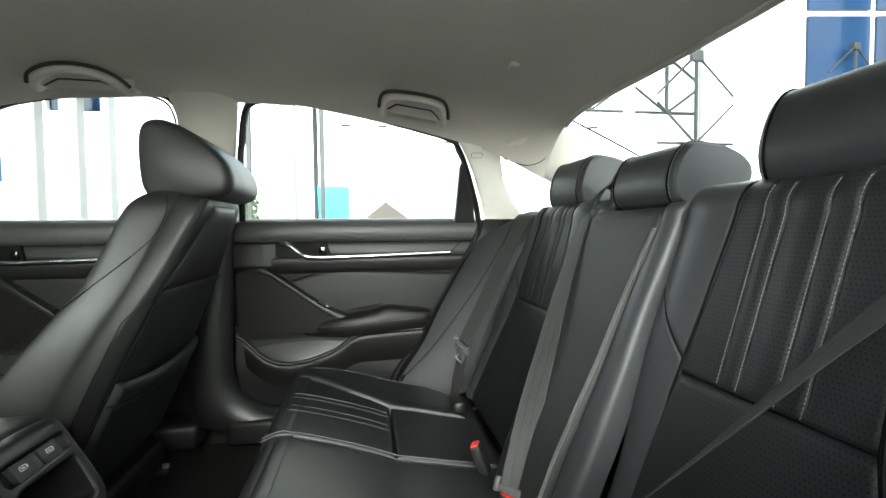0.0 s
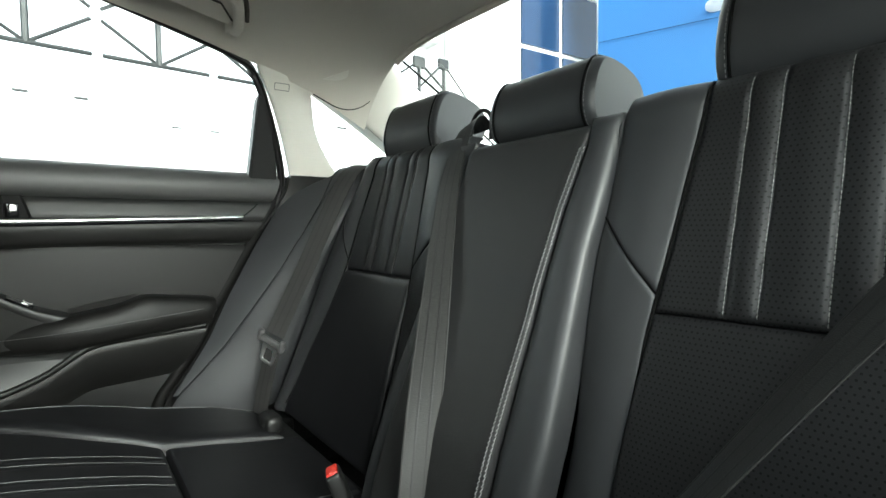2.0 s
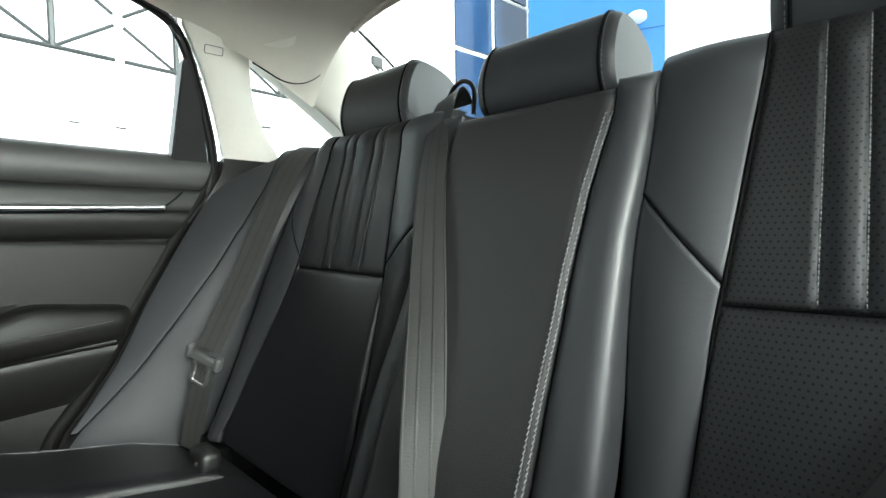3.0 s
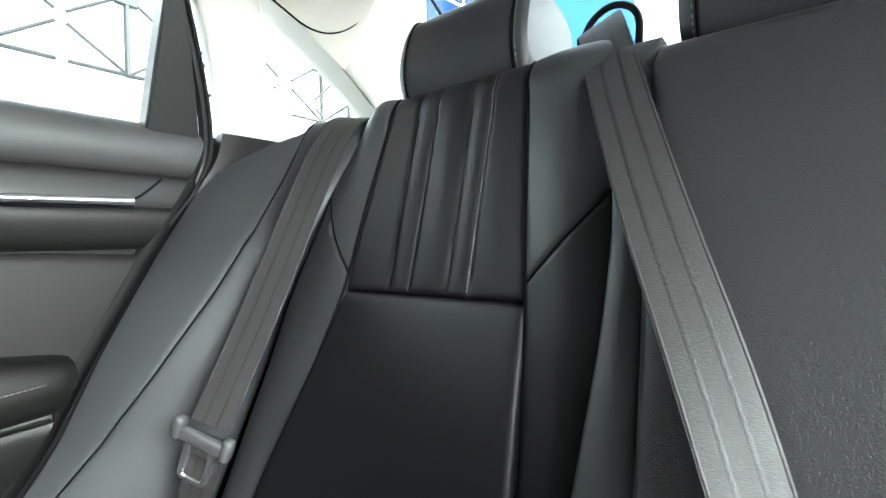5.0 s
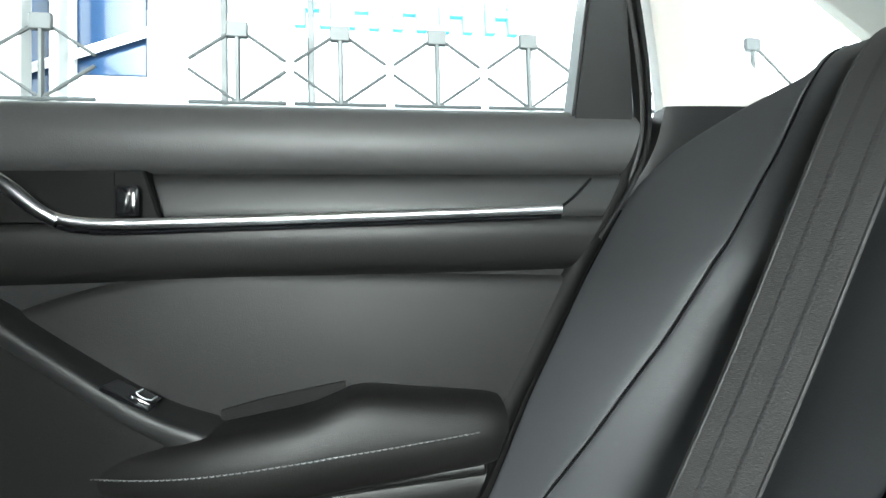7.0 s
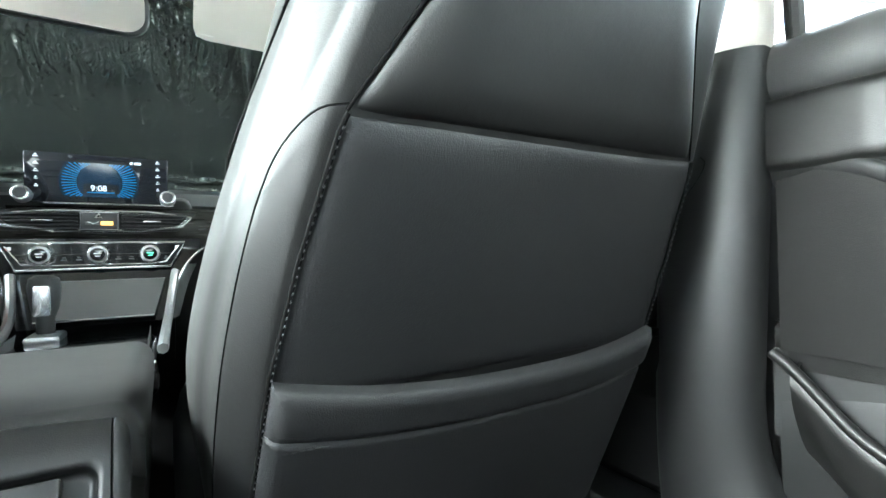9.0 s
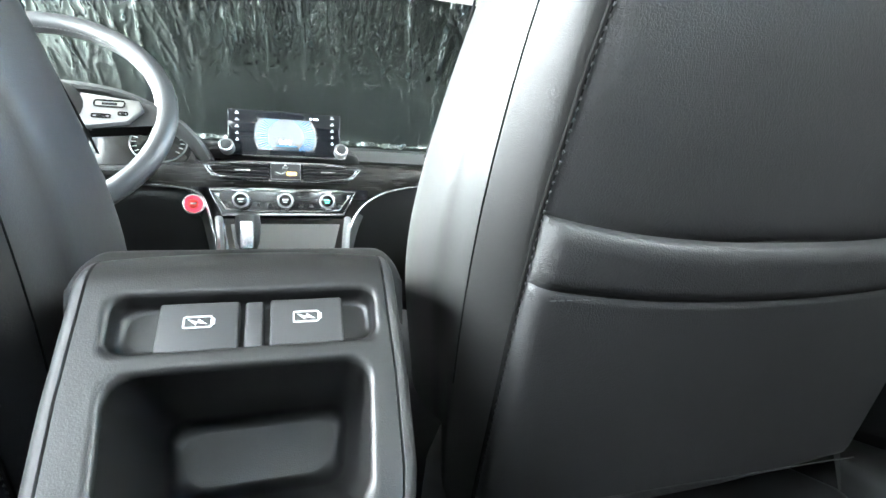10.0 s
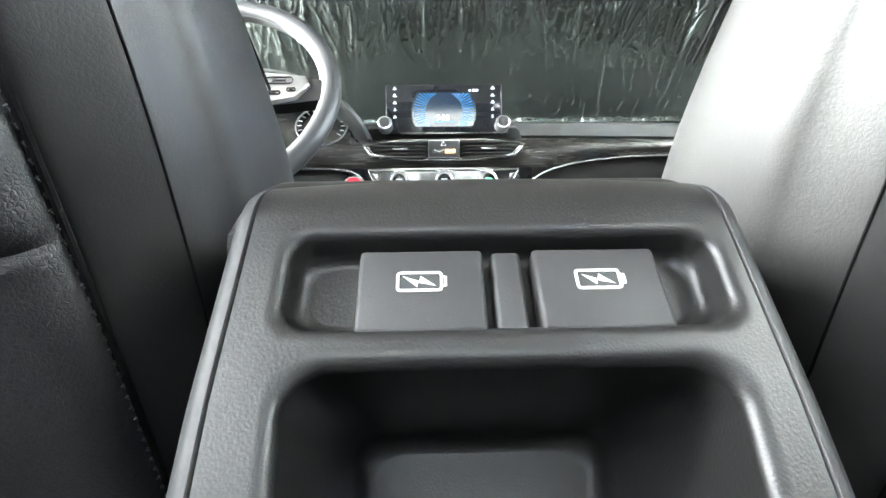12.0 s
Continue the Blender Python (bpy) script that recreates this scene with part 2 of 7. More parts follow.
def sheet(fn, us, vs, skirt=None):
    """A sheet of fn(u, v); with skirt, its rim is turned back along that vector so that it has depth."""
    nu, nv = len(us), len(vs)
    verts = [Vector(fn(u, v)) for v in vs for u in us]
    faces = [(j * nu + i, j * nu + i + 1, (j + 1) * nu + i + 1, (j + 1) * nu + i) for j in range(nv - 1) for i in range(nu - 1)]
    if skirt:
        rim = [i for i in range(nu)] + [j * nu + nu - 1 for j in range(1, nv)] + [(nv - 1) * nu + i for i in range(nu - 2, -1, -1)] + [j * nu for j in range(nv - 2, 0, -1)]
        base, k = len(verts), len(rim)
        verts += [v + Vector(skirt) for v in verts]
        faces += [tuple(base + i for i in reversed(f)) for f in faces] + [(rim[i], base + rim[i], base + rim[(i + 1) % k], rim[(i + 1) % k]) for i in range(k)]
    return verts, faces


def along(pts, v):
    """The point at the share v of a polyline's length."""
    p = np.array(pts, float)
    s = np.r_[0, np.cumsum(np.linalg.norm(np.diff(p, axis=0), axis=1))]
    return np.array([np.interp(v * s[-1], s, p[:, k]) for k in range(p.shape[1])])


def smooth_line(pts, rounds=3, closed=False):
    """Chaikin's corner cutting."""
    p = [Vector(q) for q in pts]
    for _ in range(rounds):
        q, n = [], len(p)
        if not closed:
            q.append(p[0])
        for i in range(n if closed else n - 1):
            a, b = p[i], p[(i + 1) % n]
            q += [a * 0.75 + b * 0.25, a * 0.25 + b * 0.75]
        if not closed:
            q.append(p[-1])
        p = q
    return p


def puffed(d, rad):
    k = np.clip(d / rad, 0, 1)
    return float(np.sqrt(max(0.0, 1 - (1 - k) ** 2)))


def pad(left, right, base, puff=0.012, rad=0.03, nx=18, nz=28, axis=(0, 1, 0), depth=0.03, detail=None, sink=0.002):
    """An upholstered panel between two polylines of (x, z), from bottom to top, on the surface base(x, z) -> point;
    its edges fall away into the seams. detail(u, v, x, z) adds height."""
    w = Vector(axis)
    L0, R0 = np.array(left, float), np.array(right, float)

    def fn(u, v):
        a, b = along(L0, v), along(R0, v)
        x, z = a + (b - a) * u
        wide = np.linalg.norm(b - a)
        tall = np.linalg.norm(along(L0, 1) - along(L0, 0))
        h = puff * puffed(min(u, 1 - u) * wide, rad) * puffed(min(v, 1 - v) * tall, rad) - sink
        if detail:
            h += detail(u, v, x, z)
        return Vector(base(x, z)) + w * h
    return sheet(fn, spread(nx, 0.6), spread(nz, 0.6), -w * depth)


def tube(pts, r, n=8, closed=False, flat=1.0):
    p = [Vector(q) for q in pts]
    verts, faces = [], []
    k = len(p)
    up = None
    for i in range(k):
        d = (p[(i + 1) % k] - p[i - 1]) if closed else (p[min(i + 1, k - 1)] - p[max(i - 1, 0)])
        d.normalize()
        if up is None:
            up = Vector((0, 0, 1)) if abs(d.z) < 0.9 else Vector((1, 0, 0))
        side = d.cross(up).normalized()
        up = side.cross(d).normalized()
        rad = r[i] if isinstance(r, (list, tuple)) else r
        verts += [p[i] + side * rad * math.cos(a) * flat + up * rad * math.sin(a) for a in (2 * math.pi * j / n for j in range(n))]
    for i in range(k if closed else k - 1):
        for j in range(n):
            a, b = i * n, ((i + 1) % k) * n
            faces.append((a + j, a + (j + 1) % n, b + (j + 1) % n, b + j))
    if not closed:
        faces += [tuple(range(n - 1, -1, -1)), tuple(range((k - 1) * n, k * n))]
    return verts, faces


def joined(*many):
    verts, faces = [], []
    for v, f in many:
        k = len(verts)
        verts += list(v)
        faces += [tuple(i + k for i in q) for q in f]
    return verts, faces


def stitches(pts, step=0.0065, size=0.0042, r=0.00055, lift=(0, 0.0006, 0)):
    """A row of single stitches along a line."""
    p = np.array([tuple(q) for q in pts], float)
    total = float(np.sum(np.linalg.norm(np.diff(p, axis=0), axis=1)))
    up = Vector(lift)
    rows = []
    for i in range(max(1, int(total / step))):
        a, b = Vector(along(p, i * step / total)) + up, Vector(along(p, min(1, (i * step + size) / total))) + up
        m = (a + b) / 2 + up * 0.8
        rows.append(tube([a - up, m, b - up], r, 5))
    return joined(*rows)


def loft(rings, cap=True):
    n = len(rings[0])
    verts = [Vector(q) for ring in rings for q in ring]
    faces = [(i * n + j, i * n + (j + 1) % n, (i + 1) * n + (j + 1) % n, (i + 1) * n + j) for i in range(len(rings) - 1) for j in range(n)]
    if cap:
        faces += [tuple(range(n - 1, -1, -1)), tuple(range((len(rings) - 1) * n, len(rings) * n))]
    return verts, faces


def block(lo, hi, bevel=0.004, seg=2, m=None):
    bm = bmesh.new()
    bmesh.ops.create_cube(bm, size=1)
    for v in bm.verts:
        v.co = Vector([(a + b) / 2 + c * (b - a) for a, b, c in zip(lo, hi, v.co)])
    if bevel:
        bmesh.ops.bevel(bm, geom=bm.edges[:], offset=bevel, segments=seg, profile=0.5, affect="EDGES")
    if m:
        bm.transform(m)
    return bm


def disc(centre, normal, r, h, n=32, bevel=0.0015):
    bm = bmesh.new()
    bmesh.ops.create_cone(bm, cap_ends=True, segments=n, radius1=r, radius2=r, depth=h)
    if bevel:
        rim = [e for e in bm.edges if abs(e.verts[0].co.z - e.verts[1].co.z) < 1e-6]
        bmesh.ops.bevel(bm, geom=rim, offset=bevel, segments=2, profile=0.5, affect="EDGES")
    bm.transform(Matrix.Translation(centre) @ Vector(normal).to_track_quat("Z", "Y").to_matrix().to_4x4())
    return bm


def ribbon(pts, across, width, thick=0.0014, ribs=8):
    """A woven strap along a line; across: its width's direction at each point, or one for all."""
    p = [Vector(q) for q in pts]
    verts, faces = [], []
    m = ribs + 1
    for i, q in enumerate(p):
        d = (p[min(i + 1, len(p) - 1)] - p[max(i - 1, 0)]).normalized()
        a = Vector(across[i] if isinstance(across, list) else across)
        a = (a - d * a.dot(d)).normalized()
        nrm = a.cross(d).normalized()
        for side in (1, -1):
            for j in range(m):
                s = j / ribs * 2 - 1
                lift = thick * (0.7 - 0.35 * abs(s) ** 6) * side
                verts.append(q + a * width / 2 * s + nrm * lift)
    n = 2 * m
    for i in range(len(p) - 1):
        a, b = i * n, (i + 1) * n
        for j in range(m - 1):
            faces += [(a + j, a + j + 1, b + j + 1, b + j), (a + m + j + 1, a + m + j, b + m + j, b + m + j + 1)]
        faces += [(a + m, a, b, b + m), (a + m - 1, a + n - 1, b + n - 1, b + m - 1)]
    return verts, faces


def rounded_rect(w0, w1, s0, s1, r, n=6):
    """Corner points of a rounded rectangle, counter-clockwise."""
    out = []
    for cx, cy, a0 in ((w1 - r, s1 - r, 0), (w0 + r, s1 - r, 90), (w0 + r, s0 + r, 180), (w1 - r, s0 + r, 270)):
        out += [(cx + r * math.cos(radians(a0 + 90 * i / n)), cy + r * math.sin(radians(a0 + 90 * i / n))) for i in range(n + 1)]
    return out


# ---------------------------------------------------------------- cabin shell
def lerp_at(table, v):
    return float(np.interp(v, [r[0] for r in table], [r[1] for r in table]))


ROOF_MID = [(-0.30, 1.262), (-0.22, 1.283), (0.05, 1.335), (0.30, 1.362), (0.55, 1.378), (0.9, 1.378), (1.2, 1.355), (1.45, 1.30)]
RAIL = [(-0.30, 1.075), (-0.22, 1.12), (-0.11, 1.178), (0.03, 1.222), (0.15, 1.252), (0.31, 1.283), (0.476, 1.312), (0.66, 1.318), (0.85, 1.326), (1.12, 1.308), (1.25, 1.28), (1.45, 1.19)]
RAIL_X = [(-0.30, 0.60), (-0.11, 0.605), (0.3, 0.605), (0.9, 0.605), (1.45, 0.58)]


def headliner_at(x, y):
    wide, top, low = lerp_at(RAIL_X, y), lerp_at(ROOF_MID, y), lerp_at(RAIL, y)
    return top - (top - low) * abs(x / wide) ** 7


def build_shell():
    ys = np.r_[np.linspace(-0.235, -0.1, 10), np.linspace(-0.07, 1.42, 60)]

    def roof(u, v):
        y = v
        if u < -1 or u > 1:
            u = max(-1, min(1, u))
        x = u * lerp_at(RAIL_X, y)
        back = 0.035 * (1 - abs(u) ** 2) * max(0, min(1, (0.0 - y) / 0.235))
        return x, y - back, headliner_at(x, y)
    us = np.sin(np.linspace(-math.pi / 2, math.pi / 2, 61))
    tagged(part("ceiling", sheet(roof, us, ys, (0, 0, 0.03)), HEADLINER), "greyish beige knit fabric headliner of the car roof", "headliner", kind="structure")
    # rolled rear lip of the headliner
    lip = [(x, -0.235 - 0.035 * (1 - (x / 0.6) ** 2), headliner_at(x, -0.235) - 0.002) for x in np.linspace(-0.47, 0.47, 40)]
    tagged(part("trim", tube(lip, 0.007), HEADLINER), "beige rolled edge above the rear window", "trim", kind="structure")
    # carpeted floor with tunnel
    def floor(u, v):
        x, y = u, v
        z = 0.30 + 0.11 * math.exp(-(x / 0.13) ** 4) + 0.004 * noise.noise(Vector((x * 9, y * 9, 0)))
        return x, y, z
    tagged(part("floor", sheet(floor, np.linspace(-0.74, 0.74, 60), np.linspace(-0.1, 1.95, 60), (0, 0, -0.03)), CARPET), "black carpet on the car floor", "floor", kind="structure")
    # outer skins that close the cabin
    def shell(name, lo, hi, label, mat=SHADE):
        return tagged(part(name, block(lo, hi, 0.01), mat), label, "car body", kind="structure")
    shell("wall_right", (0.765, -0.9, 0.16), (0.80, 2.1, 0.985), "dark skin added to close the side of the car body")
    shell("wall_left", (-0.80, 0.76, 0.16), (-0.772, 2.1, 0.985), "dark skin added to close the side of the car body")
    # added, unseen: fills the open rear doorway to hold back low light from the left
    shell("wall_left_rear", (-0.81, -0.9, 0.16), (-0.772, 0.76, 0.90), "dark skin added to close the side of the car body")
    shell("wall_front", (-0.765, 1.98, 0.16), (0.765, 2.02, 0.93), "dark front bulkhead under the dashboard")
    shell("wall_rear", (-0.765, -0.95, 0.16), (0.765, -0.90, 0.97), "dark rear bulkhead behind the parcel shelf")
    shell("floor_pan", (-0.80, -0.95, 0.14), (0.80, 2.02, 0.20), "dark underside of the car")

    def skin(u, v):
        return u * (lerp_at(RAIL_X, v) + 0.06), v, headliner_at(u * 0.9 * lerp_at(RAIL_X, v), v) + 0.055
    tagged(part("roof_skin", sheet(skin, np.linspace(-1, 1, 21), np.linspace(-0.26, 1.42, 30), (0, 0, 0.01)), SHADE), "dark outer roof panel", "car roof", kind="structure")
    for s in (1, -1):
        tagged(part("trim", block((min(s * 0.716, s * 0.764), 0.0, 0.36), (max(s * 0.716, s * 0.764), 0.17, 0.93), 0.004), RUBBER), "black body opening behind the rear door's edge", "trim", kind="structure")
        tagged(part("trim", block((min(s * 0.712, s * 0.765), -0.88, 0.30), (max(s * 0.712, s * 0.765), 0.02, 0.972), 0.008), PLASTIC), "black inner panel behind the rear door", "trim", kind="structure")
        tagged(part("trim", block((min(s * 0.695, s * 0.74), -0.10, 0.90), (max(s * 0.695, s * 0.74), -0.045, 0.99), 0.008, 3), RUBBER), "black seal block at the door's rear edge", "trim", kind="structure")
    # parcel shelf
    def shelf(u, v):
        return u * 0.64, v, 0.985 + 0.01 * math.cos(u * 1.5) + (v + 0.6) * 0.03
    tagged(part("parcel_shelf", sheet(shelf, np.linspace(-1, 1, 20), np.linspace(-0.90, -0.22, 14), (0, 0, -0.03)), CARPET), "black fabric parcel shelf under the rear window", "parcel shelf", kind="structure")
    # rear window
    def rear(u, v):
        a, b = 0.50 + 0.10 * v, -0.245 - 0.63 * v
        bow = 0.035 * (1 - u * u)
        return u * a, b - bow, 1.288 - 0.275 * v + 0.012 * math.sin(v * math.pi)
    tagged(part("window_rear", sheet(rear, np.linspace(-1, 1, 25), np.linspace(0, 1, 20)), REAR_GLASS), "sloping clear rear window", "window", kind="structure")
    for s in (1, -1):
        edge = [Vector(rear(s * 0.985, v)) + Vector((0, 0, -0.006)) for v in np.linspace(0, 1, 16)]
        tagged(part("trim", tube(edge, 0.003), RUBBER), "black painted edge of the rear window", "trim", kind="structure")


def pillar_skin(pts_a, pts_b, bulge, out, n=14, m=24, depth=0.02):
    A, B = [tuple(p) for p in smooth_line(pts_a, 3)], [tuple(p) for p in smooth_line(pts_b, 3)]
    o = Vector(out)

    def fn(u, v):
        a, b = Vector(along(A, v)), Vector(along(B, v))
        return a.lerp(b, u) - o * bulge * math.sin(math.pi * u) ** 0.6
    return sheet(fn, spread(n, 0.5), spread(m, 0.2), o * depth)


def build_pillars():
    for s in (1, -1):
        side = "passenger" if s > 0 else "driver"
        m = lambda pts: [(s * x, y, z) for x, y, z in pts]
        tagged(part("trim", pillar_skin(m([(0.60, 0.655, 1.335), (0.612, 0.662, 1.29), (0.645, 0.68, 1.15), (0.668, 0.69, 1.0), (0.672, 0.695, 0.972)]),
                                        m([(0.60, 0.835, 1.335), (0.612, 0.812, 1.28), (0.645, 0.805, 1.15), (0.668, 0.805, 1.0), (0.672, 0.805, 0.972)]), 0.022, (s, 0, 0)), HEADLINER),
               "greyish beige upper trim of the centre pillar", "pillar trim", kind="structure")
        tagged(part("trim", pillar_skin(m([(0.668, 0.692, 0.984), (0.672, 0.698, 0.85), (0.674, 0.705, 0.70), (0.68, 0.715, 0.52), (0.69, 0.66, 0.43), (0.69, 0.50, 0.405)]),
                                        m([(0.668, 0.815, 0.984), (0.672, 0.82, 0.85), (0.674, 0.83, 0.70), (0.68, 0.84, 0.50), (0.67, 0.82, 0.36), (0.67, 0.50, 0.34)]), 0.03, (s, 0, 0), m=40), PLASTIC),
               "black plastic lower trim of the centre pillar", "pillar trim", kind="structure")
        tagged(part("trim", block((min(s * 0.64, s * 0.74), -0.05, 0.33), (max(s * 0.64, s * 0.74), 0.72, 0.40), 0.015, 3), PLASTIC), "black plastic door sill plate", "sill trim", kind="structure")
        tagged(part("trim", block((min(s * 0.64, s * 0.74), 0.80, 0.33), (max(s * 0.64, s * 0.74), 1.8, 0.40), 0.015, 3), PLASTIC), "black plastic front door sill plate", "sill trim", kind="structure")
        # rear pillar: strip between door and quarter window, then the sail up to the rear window
        tagged(part("trim", pillar_skin(m([(0.60, 0.03, 1.222), (0.622, -0.01, 1.15), (0.652, -0.045, 1.06), (0.678, -0.068, 0.985)]),
                                        m([(0.618, -0.098, 1.196), (0.645, -0.114, 1.165), (0.655, -0.122, 1.11), (0.662, -0.148, 1.055), (0.675, -0.188, 1.008), (0.690, -0.215, 0.980)]), 0.010, (s, -0.2, 0), n=18), CREAM),
               "cream plastic trim of the rear pillar beside the door", "pillar trim", kind="structure")
        tagged(part("trim", pillar_skin(m([(0.606, -0.085, 1.205), (0.620, -0.20, 1.155), (0.635, -0.32, 1.092), (0.65, -0.47, 1.0)]),
                                        m([(0.50, -0.225, 1.272), (0.53, -0.34, 1.222), (0.56, -0.50, 1.15), (0.60, -0.86, 1.02)]), 0.014, (s * 0.7, 0, 0.7), n=18, m=30), CREAM),
               "cream plastic sail panel running to the rear window", "pillar trim", kind="structure")
        seam = smooth_line(m([(0.606, -0.10, 1.18), (0.60, -0.185, 1.145), (0.56, -0.245, 1.18), (0.50, -0.232, 1.262)]), 4)
        tagged(part("trim", tube(seam, 0.0016, 6), DARK_THREAD), "thin joint between headliner and rear pillar", "trim", kind="structure")
        # quarter window and its seal
        q = m([(0.668, -0.105, 1.20), (0.692, -0.200, 1.0), (0.700, -0.48, 0.995), (0.685, -0.30, 1.11)])
        tagged(part("window_quarter", (q, [(0, 1, 2, 3)]), GLASS, smooth=False), "small triangular quarter window", "window", kind="structure")
        tagged(part("trim", pillar_skin(m([(0.605, -0.10, 1.200), (0.625, -0.20, 1.157), (0.642, -0.32, 1.094), (0.66, -0.47, 1.0)]),
                                        m([(0.668, -0.10, 1.205), (0.685, -0.20, 1.162), (0.70, -0.32, 1.10), (0.71, -0.47, 1.005)]), 0.0, (0, 0, 1)), CREAM),
               "cream reveal of the quarter window", "pillar trim", kind="structure")
        tagged(part("trim", pillar_skin(m([(0.688, -0.075, 0.978), (0.688, -0.11, 0.980), (0.690, -0.20, 0.984), (0.66, -0.50, 0.980)]),
                                        m([(0.745, -0.075, 0.96), (0.745, -0.11, 0.965), (0.745, -0.20, 0.975), (0.745, -0.50, 0.97)]), 0.003, (0, 0, -1)), PLASTIC),
               "black plastic ledge under the quarter window", "trim", kind="structure")
        tagged(part("trim", pillar_skin(m([(0.672, -0.066, 0.992), (0.684, -0.060, 0.945), (0.694, -0.02, 0.89)]),
                                        m([(0.672, -0.26, 0.992), (0.690, -0.26, 0.945), (0.70, -0.22, 0.89)]), 0.006, (s, 0, 0)), PLASTIC),
               "black plastic foot of the rear pillar", "pillar trim", kind="structure")
        # windscreen pillar
        tagged(part("trim", pillar_skin(m([(0.60, 1.30, 1.285), (0.62, 1.50, 1.17), (0.64, 1.75, 1.02), (0.65, 1.9, 0.92)]),
                                        m([(0.54, 1.40, 1.285), (0.58, 1.62, 1.17), (0.60, 1.85, 1.02), (0.62, 2.0, 0.92)]), 0.015, (s, 0, 0.5)), HEADLINER),
               "beige windscreen pillar trim", "pillar trim", kind="structure")


def build_windows():
    # side panes of the doors, standing in the frames
    def pane(s, y0, y1, top):
        def fn(u, v):
            y = y0 + (y1 - y0) * u
            z = 0.98 + (lerp_at(top, y) - 0.98) * v
            return s * (0.735 - (z - 0.98) * 0.30), y, z
        return sheet(fn, np.linspace(0, 1, 16), np.linspace(0, 1, 8))
    rear_top = [(0.02, 1.235), (0.15, 1.265), (0.31, 1.295), (0.476, 1.322), (0.70, 1.325)]
    front_top = [(0.78, 1.33), (1.12, 1.315), (1.25, 1.285), (1.45, 1.2), (1.75, 1.0)]
    tagged(part("window_1", pane(1, 0.0, 0.70, rear_top), GLASS), "clear glass of the rear passenger door", "window", kind="structure")
    tagged(part("window_2", pane(1, 0.79, 1.74, front_top), GLASS), "clear glass of the front passenger door", "window", kind="structure")
    tagged(part("window_3", pane(-1, 0.79, 1.74, front_top), GLASS), "clear glass of the driver door", "window", kind="structure")

    def screen(u, v):
        return u * (0.60 + 0.06 * (1 - v)), 1.99 - 0.58 * v + 0.06 * (1 - u * u) * (1 - v), 0.935 + 0.37 * v
    tagged(part("window_front", sheet(screen, np.linspace(-1, 1, 20), np.linspace(0, 1, 16)), GLASS), "windscreen behind the sunshade", "window", kind="structure")
    # frames and seals round the openings
    for s in (1, -1):
        rear = [(0.684, 0.675, 0.99), (0.640, 0.665, 1.15), (0.612, 0.652, 1.27), (0.603, 0.63, 1.306), (0.601, 0.58, 1.316), (0.601, 0.476, 1.311),
                (0.601, 0.31, 1.281), (0.601, 0.15, 1.250), (0.602, 0.045, 1.222), (0.612, 0.018, 1.19), (0.640, -0.02, 1.09), (0.670, -0.05, 0.99), (0.688, -0.048, 0.93), (0.694, 0.0, 0.86)]
        line = smooth_line([(s * (x + (0.006 if z > 1.21 else 0)), y, z + (0.006 if z > 1.26 else 0)) for x, y, z in rear], 3)
        tagged(part("trim", tube(line, 0.0030, 8), RUBBER), "black rubber seal round the rear door opening", "seal", kind="structure")
        inner = [(p[0] + s * (0.034 if p[2] > 1.2 else 0.014), p[1], p[2] + (0.019 if p[2] > 1.2 else 0)) for p in line]
        tagged(part("trim", tube(inner, 0.010, 8), PLASTIC), "black window frame of the rear door", "window frame", kind="structure")
        front = [(0.684, 0.815, 0.99), (0.645, 0.815, 1.15), (0.612, 0.82, 1.27), (0.603, 0.84, 1.312), (0.601, 0.90, 1.326), (0.601, 1.12, 1.308), (0.60, 1.27, 1.275), (0.62, 1.5, 1.155), (0.65, 1.78, 0.99)]
        line = smooth_line([(s * (x + (0.006 if z > 1.21 else 0)), y, z + (0.006 if z > 1.26 else 0)) for x, y, z in front], 3)
        tagged(part("trim", tube(line, 0.0030, 8), RUBBER), "black rubber seal round the front door opening", "seal", kind="structure")
        inner = [(p[0] + s * (0.034 if p[2] > 1.2 else 0.014), p[1], p[2] + (0.019 if p[2] > 1.2 else 0)) for p in line]
        tagged(part("trim", tube(inner, 0.010, 8), PLASTIC), "black window frame of the front door", "window frame", kind="structure")


def build_tag():
    C, a, b = Vector((0.6022, -0.024, 1.182)), Vector((0.13, 0.99, 0.0)), Vector((-0.40, 0.05, 0.915))
    line = [C + a * u + b * v for u, v in rounded_rect(-0.016, 0.016, -0.0075, 0.0075, 0.003, 4)]
    tagged(part("trim", tube(line, 0.0006, 5, True), GREY_PLASTIC), "small embossed tag outline on the rear pillar", "tag", kind="structure")


build_shell()
build_tag()
build_pillars()
build_windows()


# ---------------------------------------------------------------- doors
def door_edge(z):
    """The rear edge of the rear door, which leans with the seat."""
    return float(np.interp(z, [0.40, 0.50, 0.55, 0.609, 0.65, 0.705, 0.819, 0.919, 0.973, 1.0], [0.26, 0.228, 0.190, 0.149, 0.128, 0.101, 0.036, -0.025, -0.045, -0.040]))


